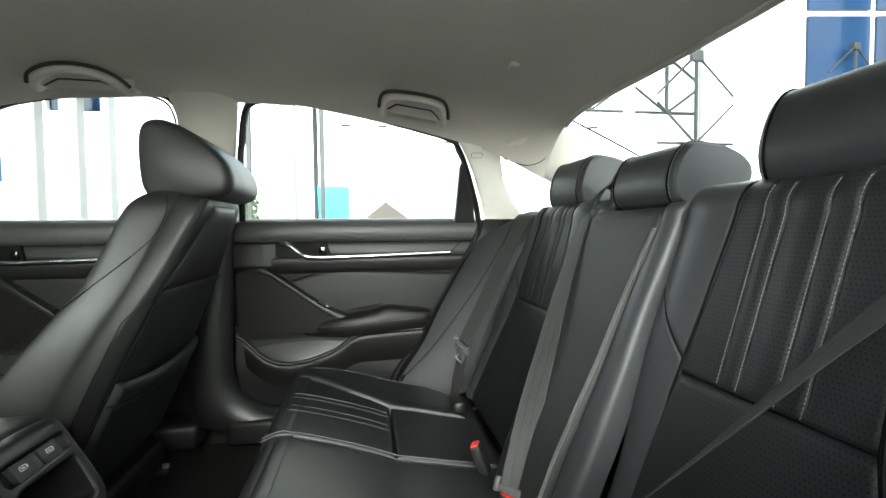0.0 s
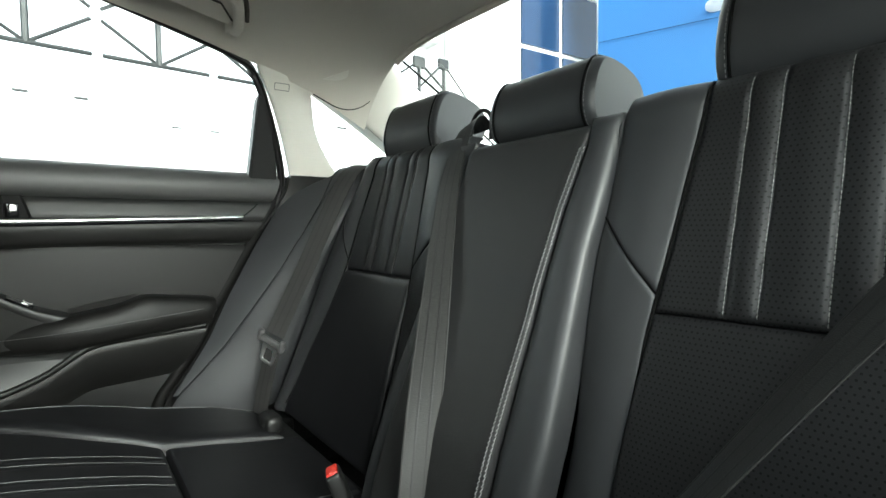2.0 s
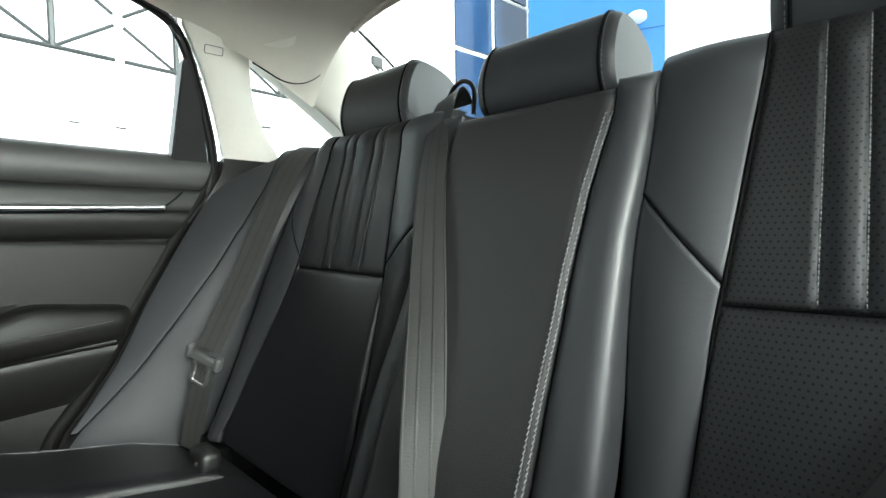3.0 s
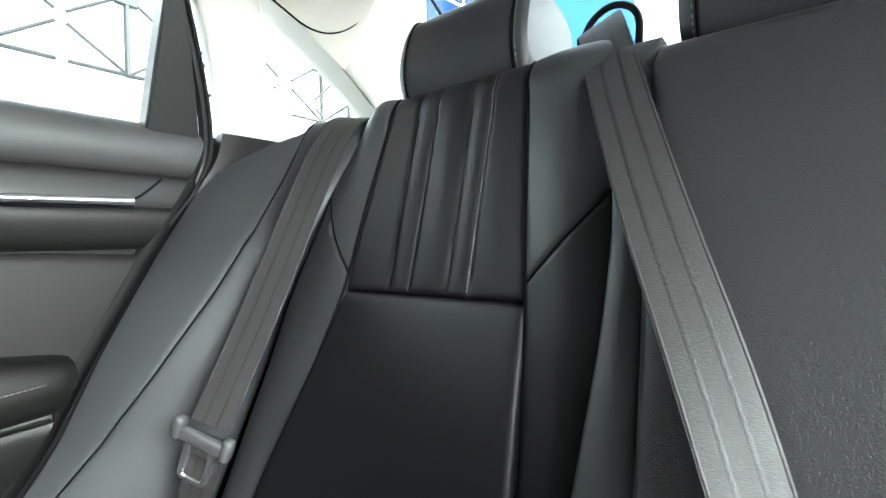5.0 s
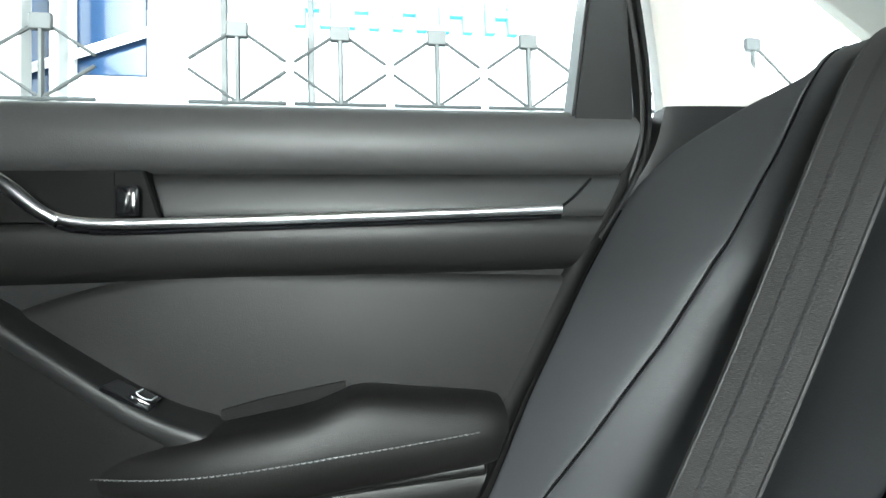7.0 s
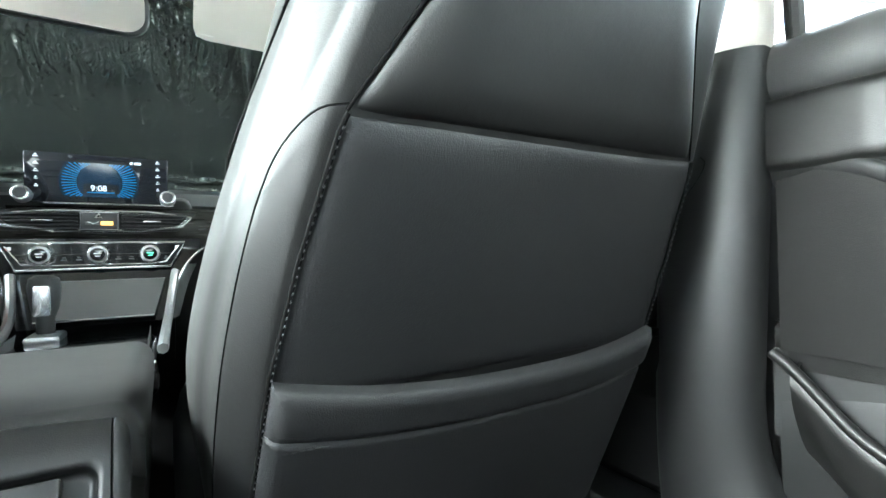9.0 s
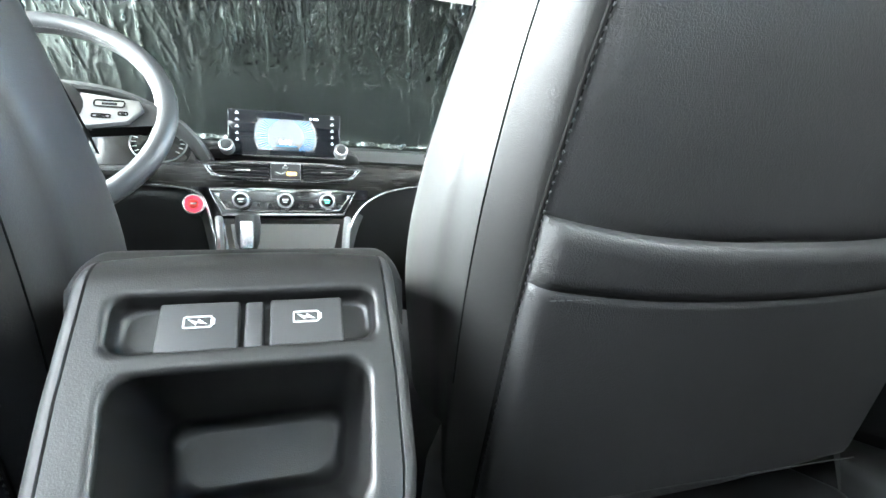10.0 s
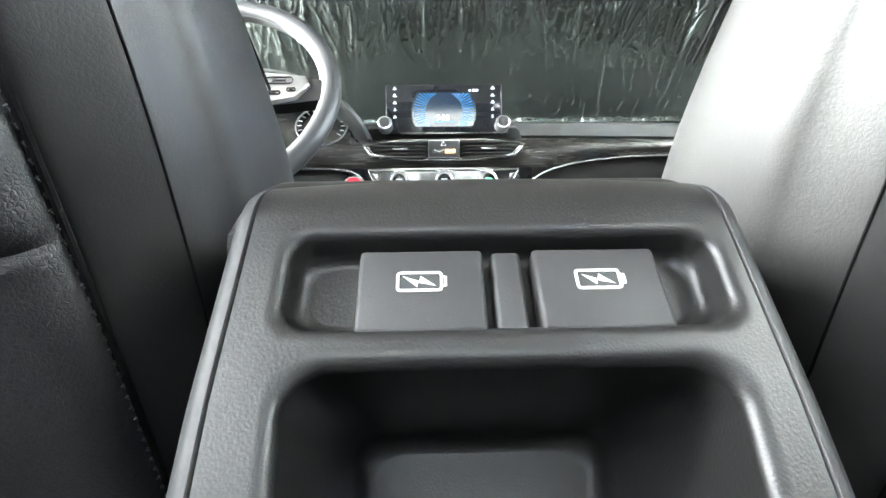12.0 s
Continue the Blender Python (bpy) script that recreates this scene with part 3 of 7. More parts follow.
def build_door(name, y0, y1, rear, label, s=1):
    """A door's inner side from y1 (front) back to y0; rear: its back edge leans."""
    d = thing(name, (s * 0.72, (y0 + y1) / 2, 0.42), label, "car door", kind="structure")
    X = lambda x, y, z: Vector((s * x, y, z))
    back = (lambda z: door_edge(z) + 0.004) if rear else (lambda z: y0)
    us = np.linspace(0, 1, 50)

    def strip(profile, ya=None, yb=None):
        """A band that follows a profile of (x, z) from bottom to top, from the back edge to the front."""
        prof = [tuple(p) for p in smooth_line([(x, 0, z) for x, z in profile], 3)]

        def fn(u, v):
            x, _, z = along(prof, v)
            a, b = (back(z) if ya is None else ya), (y1 if yb is None else yb)
            return X(x, a + (b - a) * u, z)
        return sheet(fn, us, spread(22, 0.2), (s * 0.03, 0, 0))
    part("core", strip([(0.735, 0.42), (0.735, 0.70), (0.735, 0.97)]), SOFT, d)
    sill = part("sill_pad", strip([(0.755, 0.985), (0.735, 0.998), (0.705, 0.997), (0.680, 0.985), (0.672, 0.960), (0.675, 0.940), (0.682, 0.928), (0.705, 0.922)]), SILL_VINYL_LIT, d, "charcoal soft vinyl sill pad")
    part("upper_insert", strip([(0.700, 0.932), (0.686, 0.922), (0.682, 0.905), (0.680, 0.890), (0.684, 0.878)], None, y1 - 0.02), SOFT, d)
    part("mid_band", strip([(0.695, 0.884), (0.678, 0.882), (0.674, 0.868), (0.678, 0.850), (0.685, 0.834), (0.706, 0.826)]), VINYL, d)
    # backing in rubber black, so the gap under the band reads as a shadow line
    part("band_base", strip([(0.702, 0.60), (0.702, 0.72), (0.698, 0.845)]), RUBBER, d)
    off = y0 if rear else y0 - 0.02
    # soft panel above the armrest, with a curved upper front corner
    ym = y1 - 0.30
    top = lambda y: 0.828 + 0.017 * min(1, max(0, (y - off) / 0.35)) - (0.125 * max(0.0, (y - (y1 - 0.295)) / 0.29) ** 2)

    def soft(u, v):
        zb, zt = 0.63, top(back(0.76) + (y1 - 0.01 - back(0.76)) * u)
        z = zb + (zt - zb) * v
        y = back(z) + (y1 - 0.01 - back(z)) * u
        x = 0.716 - 0.022 * puffed((1 - v) * (zt - zb) + 0.001, 0.022) - 0.004 * math.sin(v * math.pi)
        return X(x, y, z)
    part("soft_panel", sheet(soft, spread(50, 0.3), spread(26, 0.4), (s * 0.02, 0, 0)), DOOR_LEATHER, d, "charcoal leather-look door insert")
    # armrest: a pad with a stitched edge, and a switch plate that climbs forward from it
    secs = [(0.012, 0.708, 0.650, 0.668), (0.02, 0.712, 0.638, 0.660), (0.10, 0.722, 0.632, 0.655), (0.14, 0.728, 0.630, 0.652), (0.160, 0.724, 0.630, 0.650), (0.185, 0.713, 0.628, 0.648), (0.235, 0.706, 0.628, 0.644), (0.28, 0.699, 0.632, 0.642),
            (0.33, 0.692, 0.648, 0.642), (0.38, 0.686, 0.672, 0.644), (0.43, 0.682, 0.692, 0.646), (0.60, 0.680, 0.702, 0.650)]
    soft_secs = smooth_line([Vector(q[:3]) for q in secs], 3)
    ya = (door_edge(0.70) if rear else y0)
    rings, top_line, low_line = [], [], []
    for t in np.linspace(0, 1, 60):
        yy = secs[0][0] + (secs[-1][0] - secs[0][0]) * t
        zt, xn = (float(np.interp(yy, [q[0] for q in soft_secs], [q[k] for q in soft_secs])) for k in (1, 2))
        zb = float(np.interp(yy, [q[0] for q in secs], [q[3] for q in secs]))
        zs = 0.695 - 0.07 * yy
        ring = smooth_line([(0.725, 0, zt - 0.004), (0.700, 0, zt), (xn + 0.030, 0, zt + 0.001), (xn + 0.010, 0, zt - 0.004), (xn + 0.001, 0, max(zs, zb + 0.02)), (xn + 0.004, 0, (zs + zb) / 2 - 0.004), (xn + 0.016, 0, zb - 0.006), (0.700, 0, zb - 0.010), (0.725, 0, zb)], 2, True)
        y = ya + yy
        if rear:
            ring = [X(p[0], max(y, door_edge(p[2]) + 0.004), p[2]) for p in ring]
        else:
            ring = [X(p[0], y, p[2]) for p in ring]
        rings.append(ring)
        top_line.append(X(xn + 0.0013, y, zs - 0.001)), low_line.append(X(xn + 0.0045, y, zs - 0.012))
    arm = part("armrest", loft(rings), DOOR_LEATHER, d, "padded black leather door armrest with a stitched edge")
    part("stitching", stitches(top_line[3:40], 0.0050, 0.0036, 0.0006, (-s * 0.0006, 0, 0)), ARM_THREAD, arm)
    part("seam", tube(low_line[3:40], 0.0008, 6), SEAM_GREY, arm)
    cup_top, cup_low = [(0.158, 0.7305), (0.20, 0.7245), (0.235, 0.7185), (0.268, 0.711)], [(0.158, 0.715), (0.20, 0.700), (0.235, 0.695), (0.268, 0.690)]

    def cup(u, v):
        a, b = along(cup_top, u), along(cup_low, u)
        q = a + (b - a) * v
        return X(0.6855, ya + q[0], q[1])
    # no hollow is modelled: the cup's shade is a black sheet over the panel
    part("pull_cup", sheet(cup, np.linspace(0, 1, 16), np.linspace(0, 1, 4), (s * 0.006, 0, 0)), CUP_BLACK, arm, "flat black sheet for the shaded pull cup behind the armrest")
    ramp = [(p[0], p[1]) for p in smooth_line([Vector((a, b, 0)) for a, b in ((0.245, 0.690), (0.262, 0.700), (0.318, 0.720), (0.39, 0.770), (0.454, 0.815), (0.50, 0.846), (0.539, 0.862), (0.60, 0.868))], 3)]

    def ramp_z(yy):
        return lerp_at(ramp, yy)
    rings = []
    for yy in np.linspace(0.255, 0.592, 24):
        z, e = ramp_z(yy), puffed(yy - 0.2535, 0.02)
        xi = 0.650 + 0.034 * max(0.0, (yy - 0.28) / 0.32) + 0.012 * (1 - e)
        ring = smooth_line([(0.716, 0, z + 0.004), (0.690, 0, z + 0.003), (xi + 0.006, 0, z), (xi, 0, z - 0.004), (xi + 0.001, 0, z - 0.016 * e - 0.004), (xi + 0.008, 0, z - 0.020 * e - 0.004), (0.716, 0, z - 0.022)], 2, True)
        rings.append([X(p[0], ya + yy, p[2]) for p in ring])
    plate = part("switch_panel", loft(rings), SOFT, arm, "dark satin switch plate climbing forward")

    def front_panel(u, v):
        yy = 0.235 + (y1 - 0.004 - ya - 0.235) * u
        zt = ramp_z(max(yy, 0.262)) - 0.010
        z = 0.650 + (zt - 0.650) * v
        x = 0.652 + 0.034 * max(0.0, (yy - 0.28) / 0.32) + 0.004 * (1 - v) ** 1.6 + 0.03 * max(0.0, (0.30 - yy) / 0.065)
        return X(min(x, 0.71), ya + yy, z)
    part("front_panel", sheet(front_panel, np.linspace(0, 1, 26), np.linspace(0, 1, 16), (s * 0.012, 0, 0)), DOOR_LEATHER, d, "charcoal panel under the switch plate")
    tilt = Matrix.Translation(X(0.671, ya + 0.327, ramp_z(0.327) + 0.0012)) @ Matrix.Rotation(math.atan(0.62), 4, "X")
    part("switch_recess", block((-0.012, -0.013, -0.004), (0.013, 0.030, 0.0012), 0.001, 1, tilt), PIANO, plate)
    part("window_switch", block((-0.010, -0.012, -0.003), (0.011, 0.008, 0.0048), 0.002, 2, tilt), PIANO, plate, "gloss black window switch")
    mark = [tilt @ Vector((a, b, 0.0052)) for a, b in ((0.007, -0.008), (-0.004, -0.008), (-0.007, -0.004), (-0.007, 0.002), (-0.004, 0.0055), (0.007, 0.0055))]
    part("switch_mark", tube(mark, 0.0006, 5), WHITE_PRINT, plate)
    # lower panel and map pocket
    def lower(u, v):
        z = 0.42 + 0.235 * v
        y = back(z) + (y1 - back(z)) * u
        bow = 0.030 * math.exp(-((u - 0.62) / 0.28) ** 2) * math.sin(min(1, v * 1.1) * math.pi)
        return X(0.712 - 0.012 * math.sin(v * math.pi) - bow, y, z)
    low = part("lower_panel", sheet(lower, spread(40, 0.2), spread(20, 0.2), (s * 0.02, 0, 0)), SOFT, d, "hard black plastic lower door panel")
    yo = ya - 0.10
    rim = smooth_line([Vector((yo + a, b, 0)) for a, b in ((0.685, 0.650), (0.665, 0.636), (0.60, 0.566), (0.52, 0.556), (0.41, 0.588), (0.35, 0.632), (0.32, 0.642), (0.10, 0.652))], 3)

    def pocket(u, v):
        p = along([(q[0], q[1]) for q in rim], u)
        z = p[1] - 0.10 * v
        return X(0.655 + 0.02 * (1 - puffed(v * 0.1 + 0.001, 0.012)) + 0.045 * v ** 2 + (0.05 if u < 0.02 else 0), max(p[0], back(z) + 0.002) if rear else p[0], max(0.43, z))
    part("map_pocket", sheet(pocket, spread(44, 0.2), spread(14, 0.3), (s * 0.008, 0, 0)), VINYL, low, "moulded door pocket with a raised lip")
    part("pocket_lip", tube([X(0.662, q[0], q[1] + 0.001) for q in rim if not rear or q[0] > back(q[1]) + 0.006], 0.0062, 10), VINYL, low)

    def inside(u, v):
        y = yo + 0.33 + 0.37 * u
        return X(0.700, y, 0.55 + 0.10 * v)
    # black sheet that gives the pocket's inside its shade
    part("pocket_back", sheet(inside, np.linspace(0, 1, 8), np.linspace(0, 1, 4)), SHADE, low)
    # chrome strip running into the handle bezel
    yc = back(0.888) + 0.050 if rear else y0 + 0.05
    yh = yc + 0.37
    line = smooth_line([X(0.668, yh + 0.130, 0.925), X(0.668, yh + 0.108, 0.911), X(0.667, yh + 0.083, 0.885), X(0.668, yh + 0.05, 0.8785), X(0.670, yh, 0.879), X(0.671, (yc + yh) / 2, 0.883), X(0.675, yc, 0.888)], 4)
    part("chrome_strip", tube(line, 0.0048, 10, flat=0.6), CHROME, d, "satin chrome trim strip")
    part("strip_shadow", tube([p + Vector((s * 0.004, 0, -0.0065)) for p in line[8:]], 0.003, 6), PIANO, d)
    ramp = [X(0.674, yc + 0.004, 0.888), X(0.680, yc - 0.016, 0.901), X(0.684, yc - 0.036, 0.920)]
    part("trim_joint", tube(smooth_line(ramp, 2), 0.0015, 6), DARK_THREAD, d)
    # handle recess lies flush; its depth is only shade put into the colour
    bez = part("handle_bezel", sheet(lambda u, v: X(0.6765 + 0.003 * math.sin(u * math.pi) * math.sin(v * math.pi), yh + 0.036 + 0.124 * u, 0.882 + 0.044 * v), np.linspace(0, 1, 16), np.linspace(0, 1, 8), (s * 0.02, 0, 0)), CUP_BLACK, d, "flush black sheet for the shaded recess of the door handle")
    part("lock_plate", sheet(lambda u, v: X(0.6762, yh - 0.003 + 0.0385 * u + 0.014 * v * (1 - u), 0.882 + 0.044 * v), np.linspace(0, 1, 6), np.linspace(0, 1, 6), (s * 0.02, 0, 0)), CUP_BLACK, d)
    if rear:
        def surround(u, v):
            y, z = yh + 0.150 + (y1 - yh - 0.150) * u, 0.846 + 0.080 * v
            edge = puffed(min(v, 1 - v) * 0.080 + 0.0003, 0.010)
            return X(0.683 - 0.011 * edge * min(1.0, u * 3) ** 0.7, y, z)
        part("handle_surround", sheet(surround, np.linspace(0, 1, 20), spread(14, 0.5), (s * 0.015, 0, 0)), VINYL, d)
    lever = smooth_line([X(0.676, yh + 0.146, 0.918), X(0.667, yh + 0.136, 0.9235), X(0.6635, yh + 0.112, 0.913), X(0.6645, yh + 0.092, 0.893), X(0.668, yh + 0.075, 0.8815)], 3)
    part("door_handle", tube(lever, 0.0058, 10, flat=0.7), LEVER, d, "satin metal inner door handle")
    part("lock_button", block((min(s * 0.668, s * 0.690), yh + 0.013, 0.885), (max(s * 0.668, s * 0.690), yh + 0.033, 0.913), 0.004, 3), PIANO, d)
    part("lock_joint", tube([X(0.6745, yh - 0.004, 0.877), X(0.6755, yh + 0.011, 0.925)], 0.0019, 6), DARK_THREAD, d)
    if rear:
        tri = [X(0.682, -0.038, 0.975), X(0.682, 0.031, 0.975), X(0.655, 0.026, 1.07), X(0.628, 0.022, 1.155), X(0.622, 0.014, 1.17), X(0.646, -0.016, 1.09)]
        bm = bmesh.new()
        f = bm.faces.new([bm.verts.new(p) for p in tri])
        ext = bmesh.ops.extrude_face_region(bm, geom=[f])
        for v in ext["geom"]:
            if isinstance(v, bmesh.types.BMVert):
                v.co += Vector((s * 0.03, 0.0, 0.0))
        bmesh.ops.recalc_face_normals(bm, faces=bm.faces[:])
        bmesh.ops.bevel(bm, geom=bm.edges[:], offset=0.003, segments=2, affect="EDGES")
        part("corner_cover", bm, PLASTIC, d, "triangular black cover at the window's rear corner")
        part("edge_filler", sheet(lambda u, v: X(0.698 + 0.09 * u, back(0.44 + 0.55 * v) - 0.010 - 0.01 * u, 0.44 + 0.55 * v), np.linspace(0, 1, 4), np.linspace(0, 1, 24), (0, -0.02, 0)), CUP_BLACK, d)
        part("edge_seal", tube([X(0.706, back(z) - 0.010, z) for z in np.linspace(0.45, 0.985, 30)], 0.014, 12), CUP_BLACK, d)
    return d


build_door("door_1", 0.04, 0.695, True, "closed rear passenger door with charcoal vinyl and leather trim")
build_door("door_2", 0.82, 1.78, False, "closed front passenger door with charcoal trim and chrome strip")
build_door("door_3", 0.82, 1.78, False, "closed driver door with charcoal trim and chrome strip", -1)


# ---------------------------------------------------------------- rear bench
def back_y(z):
    return 0.127 - 0.30 * z


ROLL_Z, ROLL_R = 0.976, 0.050
WING_Z, WING_R = 0.962, 0.046


def roll_over(x, z, y, z0=ROLL_Z, r=ROLL_R):
    """Above the shoulder, at z0, the cover rolls back over the top of the seat."""
    if z <= z0:
        return x, y, z
    a = (z - z0) / r
    return x, y - r * (1 - math.cos(a)), z0 + r * math.sin(a)


def outer_lean(x, z):
    """The backrest's surface at the outer seats, fuller low down."""
    k = max(0.0, min(1.0, (0.66 - z) / 0.20))
    return back_y(min(z, ROLL_Z)) + 0.012 * k * k


def middle_lean(x, z):
    return back_y(z) + 0.012 + 0.046 * max(0.0, min(1.0, (0.97 - z) / 0.46)) + 0.012 * max(0.0, min(1.0, (0.75 - z) / 0.15))


IN_SEAM = [(0.204, 0.46), (0.208, 0.60), (0.216, 0.75), (0.229, 0.86), (0.243, 0.995)]
OUT_SEAM = [(0.570, 0.46), (0.545, 0.52), (0.505, 0.631), (0.463, 0.774), (0.455, 0.869), (0.437, 0.997)]
IN_GAP = [(0.150, 0.46), (0.152, 0.627), (0.144, 0.737), (0.141, 0.822), (0.147, 0.90), (0.150, 1.003)]
OUT_GAP = [(0.618, 0.46), (0.598, 0.60), (0.578, 0.70), (0.565, 0.767), (0.535, 0.862), (0.521, 0.908), (0.476, 1.005)]
WING_SEAM = [(0.690, 0.45), (0.678, 0.51), (0.661, 0.583), (0.648, 0.635), (0.631, 0.688), (0.618, 0.735), (0.605, 0.777), (0.586, 0.84), (0.581, 0.90), (0.573, 0.952), (0.562, 0.985)]


def cut(line, z0, z1, n=14):
    """The stretch of a line of (x, z) between two heights."""
    zs, xs = [p[1] for p in line], [p[0] for p in line]
    return [(float(np.interp(z, zs, xs)), z) for z in np.linspace(z0, z1, n)]


def x_at(line, z):
    return float(np.interp(z, [p[1] for p in line], [p[0] for p in line]))


def wing_base(x, z):
    z = min(z, WING_Z)
    xg, edge = x_at(OUT_GAP, z), door_edge(z) - 0.012
    f = (x - xg) / (0.695 - xg) if xg < 0.69 else 1.0
    f = max(0.0, min(1.1, f))
    k = max(0.0, min(1.0, (0.95 - z) / 0.12))
    g = f ** (0.85 - 0.25 * k)
    return back_y(z) - 0.004 + (edge - back_y(z) + 0.004) * g + 0.013 * k * math.sin(math.pi * min(1.0, f) ** 0.7)


def smear(a, b, x):
    return max(0.0, min(1.0, (x - a) / (b - a)))


def build_outer_back(bench, s):
    """One outer backrest with its pleated insert, bolsters and wing; s: which side."""
    B = lambda f: (lambda x, z: roll_over(s * x, z, f(x, z)))
    back = part("backrest", block((min(s * 0.15, s * 0.62), -0.30, 0.40), (max(s * 0.15, s * 0.62), -0.20, 0.98), 0.02), SOFT, bench, "black leather backrest with pleated insert")
    pleats = (0.284, 0.312, 0.362, 0.392)

    def pleated(u, v, x, z):
        fade = smear(0, 0.06, v) * smear(0, 0.008, 1 - v)
        h = sum(-0.0034 * math.exp(-((x - p) / 0.0028) ** 2) for p in pleats)
        h += 0.0018 * math.exp(-((x - 0.298) / 0.008) ** 2) + 0.0018 * math.exp(-((x - 0.377) / 0.009) ** 2) + 0.002 * math.exp(-((x - 0.337) / 0.014) ** 2)
        h += 0.0016 * noise.noise(Vector((x * 24 * s, z * 7, 3)))
        return h * fade
    part("pleated_insert", pad(cut(IN_SEAM, 0.7690, 1.030), cut(OUT_SEAM, 0.7725, 1.030), B(outer_lean), 0.0045, 0.009, 110, 44, detail=pleated), PERFORATED if s < 0 else LEATHER_SEAT_SHADED, back, "pleated leather insert with pale stitching")

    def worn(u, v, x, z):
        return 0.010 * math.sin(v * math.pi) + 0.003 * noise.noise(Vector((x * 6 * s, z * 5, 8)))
    part("lower_insert", pad(cut(IN_SEAM, 0.45, 0.7678), cut(OUT_SEAM, 0.45, 0.7713), B(outer_lean), 0.005, 0.010, 40, 40, detail=worn), PERFORATED if s < 0 else LEATHER_SEAT_SHADED, back, "perforated black leather lower insert" if s < 0 else "smooth black leather lower insert")
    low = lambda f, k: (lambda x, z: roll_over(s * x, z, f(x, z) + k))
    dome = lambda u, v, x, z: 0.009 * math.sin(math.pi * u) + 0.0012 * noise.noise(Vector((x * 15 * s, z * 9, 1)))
    # inner lower bolster: shaded leather copy on the right, lit copy on the left
    part("bolster", pad(cut(IN_GAP, 0.45, 0.8705), cut(IN_SEAM, 0.45, 0.7865), low(outer_lean, 0.003), 0.0026, 0.006, 26, 44, detail=dome), LEATHER_SEAT_SHADED if s > 0 else BENCH_LEATHER_LIT, back)
    part("bolster", pad(cut(IN_GAP, 0.8715, 1.030), cut(IN_SEAM, 0.7875, 1.030), low(outer_lean, 0.003), 0.0026, 0.006, 26, 30, detail=dome), BENCH_LEATHER_LIT, back)
    part("bolster", pad(cut(OUT_SEAM, 0.45, 0.7905), cut(OUT_GAP, 0.45, 0.8905), low(outer_lean, 0.003), 0.0026, 0.006, 26, 44, detail=dome), BENCH_LEATHER_LIT, back)
    part("bolster", pad(cut(OUT_SEAM, 0.7915, 1.030), cut(OUT_GAP, 0.8915, 1.030), low(outer_lean, 0.003), 0.0026, 0.006, 26, 30, detail=dome), BENCH_LEATHER_LIT, back)
    for p in (0.312, 0.392, 0.284, 0.362):
        if s > 0 and p in (0.312, 0.392):
            continue
        pts = [roll_over(s * p, z, outer_lean(p, z) + 0.0022) for z in np.linspace(0.776, 1.018, 36)]
        part("stitching", stitches(pts, 0.0048, 0.0032, 0.00042), SEAT_THREAD if s < 0 or p == 0.284 else ARM_THREAD, back)
    for a, b in (((x_at(IN_GAP, 0.871), 0.871), (x_at(IN_SEAM, 0.787), 0.787)), ((x_at(OUT_GAP, 0.891), 0.891), (x_at(OUT_SEAM, 0.791), 0.791))):
        pts = [(s * (a[0] + (b[0] - a[0]) * t), outer_lean(0, a[1] + (b[1] - a[1]) * t) + 0.0025 + 0.009 * math.sin(math.pi * t), a[1] + (b[1] - a[1]) * t) for t in np.linspace(0, 1, 12)]
        part("seam", tube(pts, 0.0009, 6), DARK_THREAD, back)
    for line in (IN_SEAM, OUT_SEAM):
        pts = [roll_over(s * x_at(line, z), z, outer_lean(0, z) + 0.0030) for z in np.linspace(0.47, 1.025, 60)]
        part("seam", tube(pts, 0.0018, 6), DARK_THREAD, back)
    # rolled top
    def top(u, v):
        x = 0.150 + (0.474 - 0.150) * u
        end = puffed(min(u, 1 - u) * 0.324, 0.075)
        r = 0.049 * (0.45 + 0.55 * end)
        y0 = back_y(ROLL_Z) - 0.001
        if v < 0.5:
            t = v / 0.5 * math.pi / 2
            return s * x, y0 - r + r * math.cos(t), ROLL_Z + r * math.sin(t)
        t = (v - 0.5) / 0.5
        return s * x, y0 - r - 0.11 * t, ROLL_Z + r - 0.022 * t * t
    part("top_roll", sheet(top, spread(28, 0.6), np.linspace(0, 1, 22), (0, -0.01, -0.04)), BENCH_LEATHER_LIT, back)
    # fixed wing beside the door
    wb = lambda x, z: roll_over(s * x, z, wing_base(x, z), WING_Z, WING_R)
    wing = part("wing", pad([(x_at(OUT_GAP, z) + 0.003, z) for z in np.linspace(0.45, 1.03, 24)], [(min(0.70, x_at(WING_SEAM, z)) - 0.001, z) for z in np.linspace(0.45, 1.03, 24)], wb, 0.0008, 0.003, 18, 40, (-0.55 * s, 0.83, 0), 0.04, sink=0.0002), BENCH_LEATHER_LIT, bench, "black leather side wing of the bench")
    zs = np.r_[np.linspace(0.50, 0.94, 16), np.linspace(0.95, 1.03, 10)]
    part("wing_edge", pad([(x_at(WING_SEAM, z) + 0.001, z) for z in zs], [(max(x_at(WING_SEAM, z) + 0.004, 0.686 - 0.125 * max(0, (z - 0.90) / 0.085) ** 2.2), z) for z in zs], wb, 0.0008, 0.003, 16, 40, (-0.55 * s, 0.83, 0), 0.04, sink=0.0002), BENCH_LEATHER_LIT, wing)

    line = [wb(x_at(WING_SEAM, z), z) for z in np.linspace(0.50, 1.02, 40)]
    part("seam", tube([(p[0] - s * 0.0002, p[1] + 0.0004, p[2]) for p in line], 0.0008, 6), DARK_THREAD, wing)

    def wing_top(u, v):
        x = 0.474 + (0.585 - 0.474) * u
        y0 = wing_base(x, WING_Z) - 0.012
        t = v
        return s * x, y0 - 0.13 * t, 0.970 + 0.034 * math.sin(min(1, t * 3) * math.pi / 2) - 0.02 * t * t
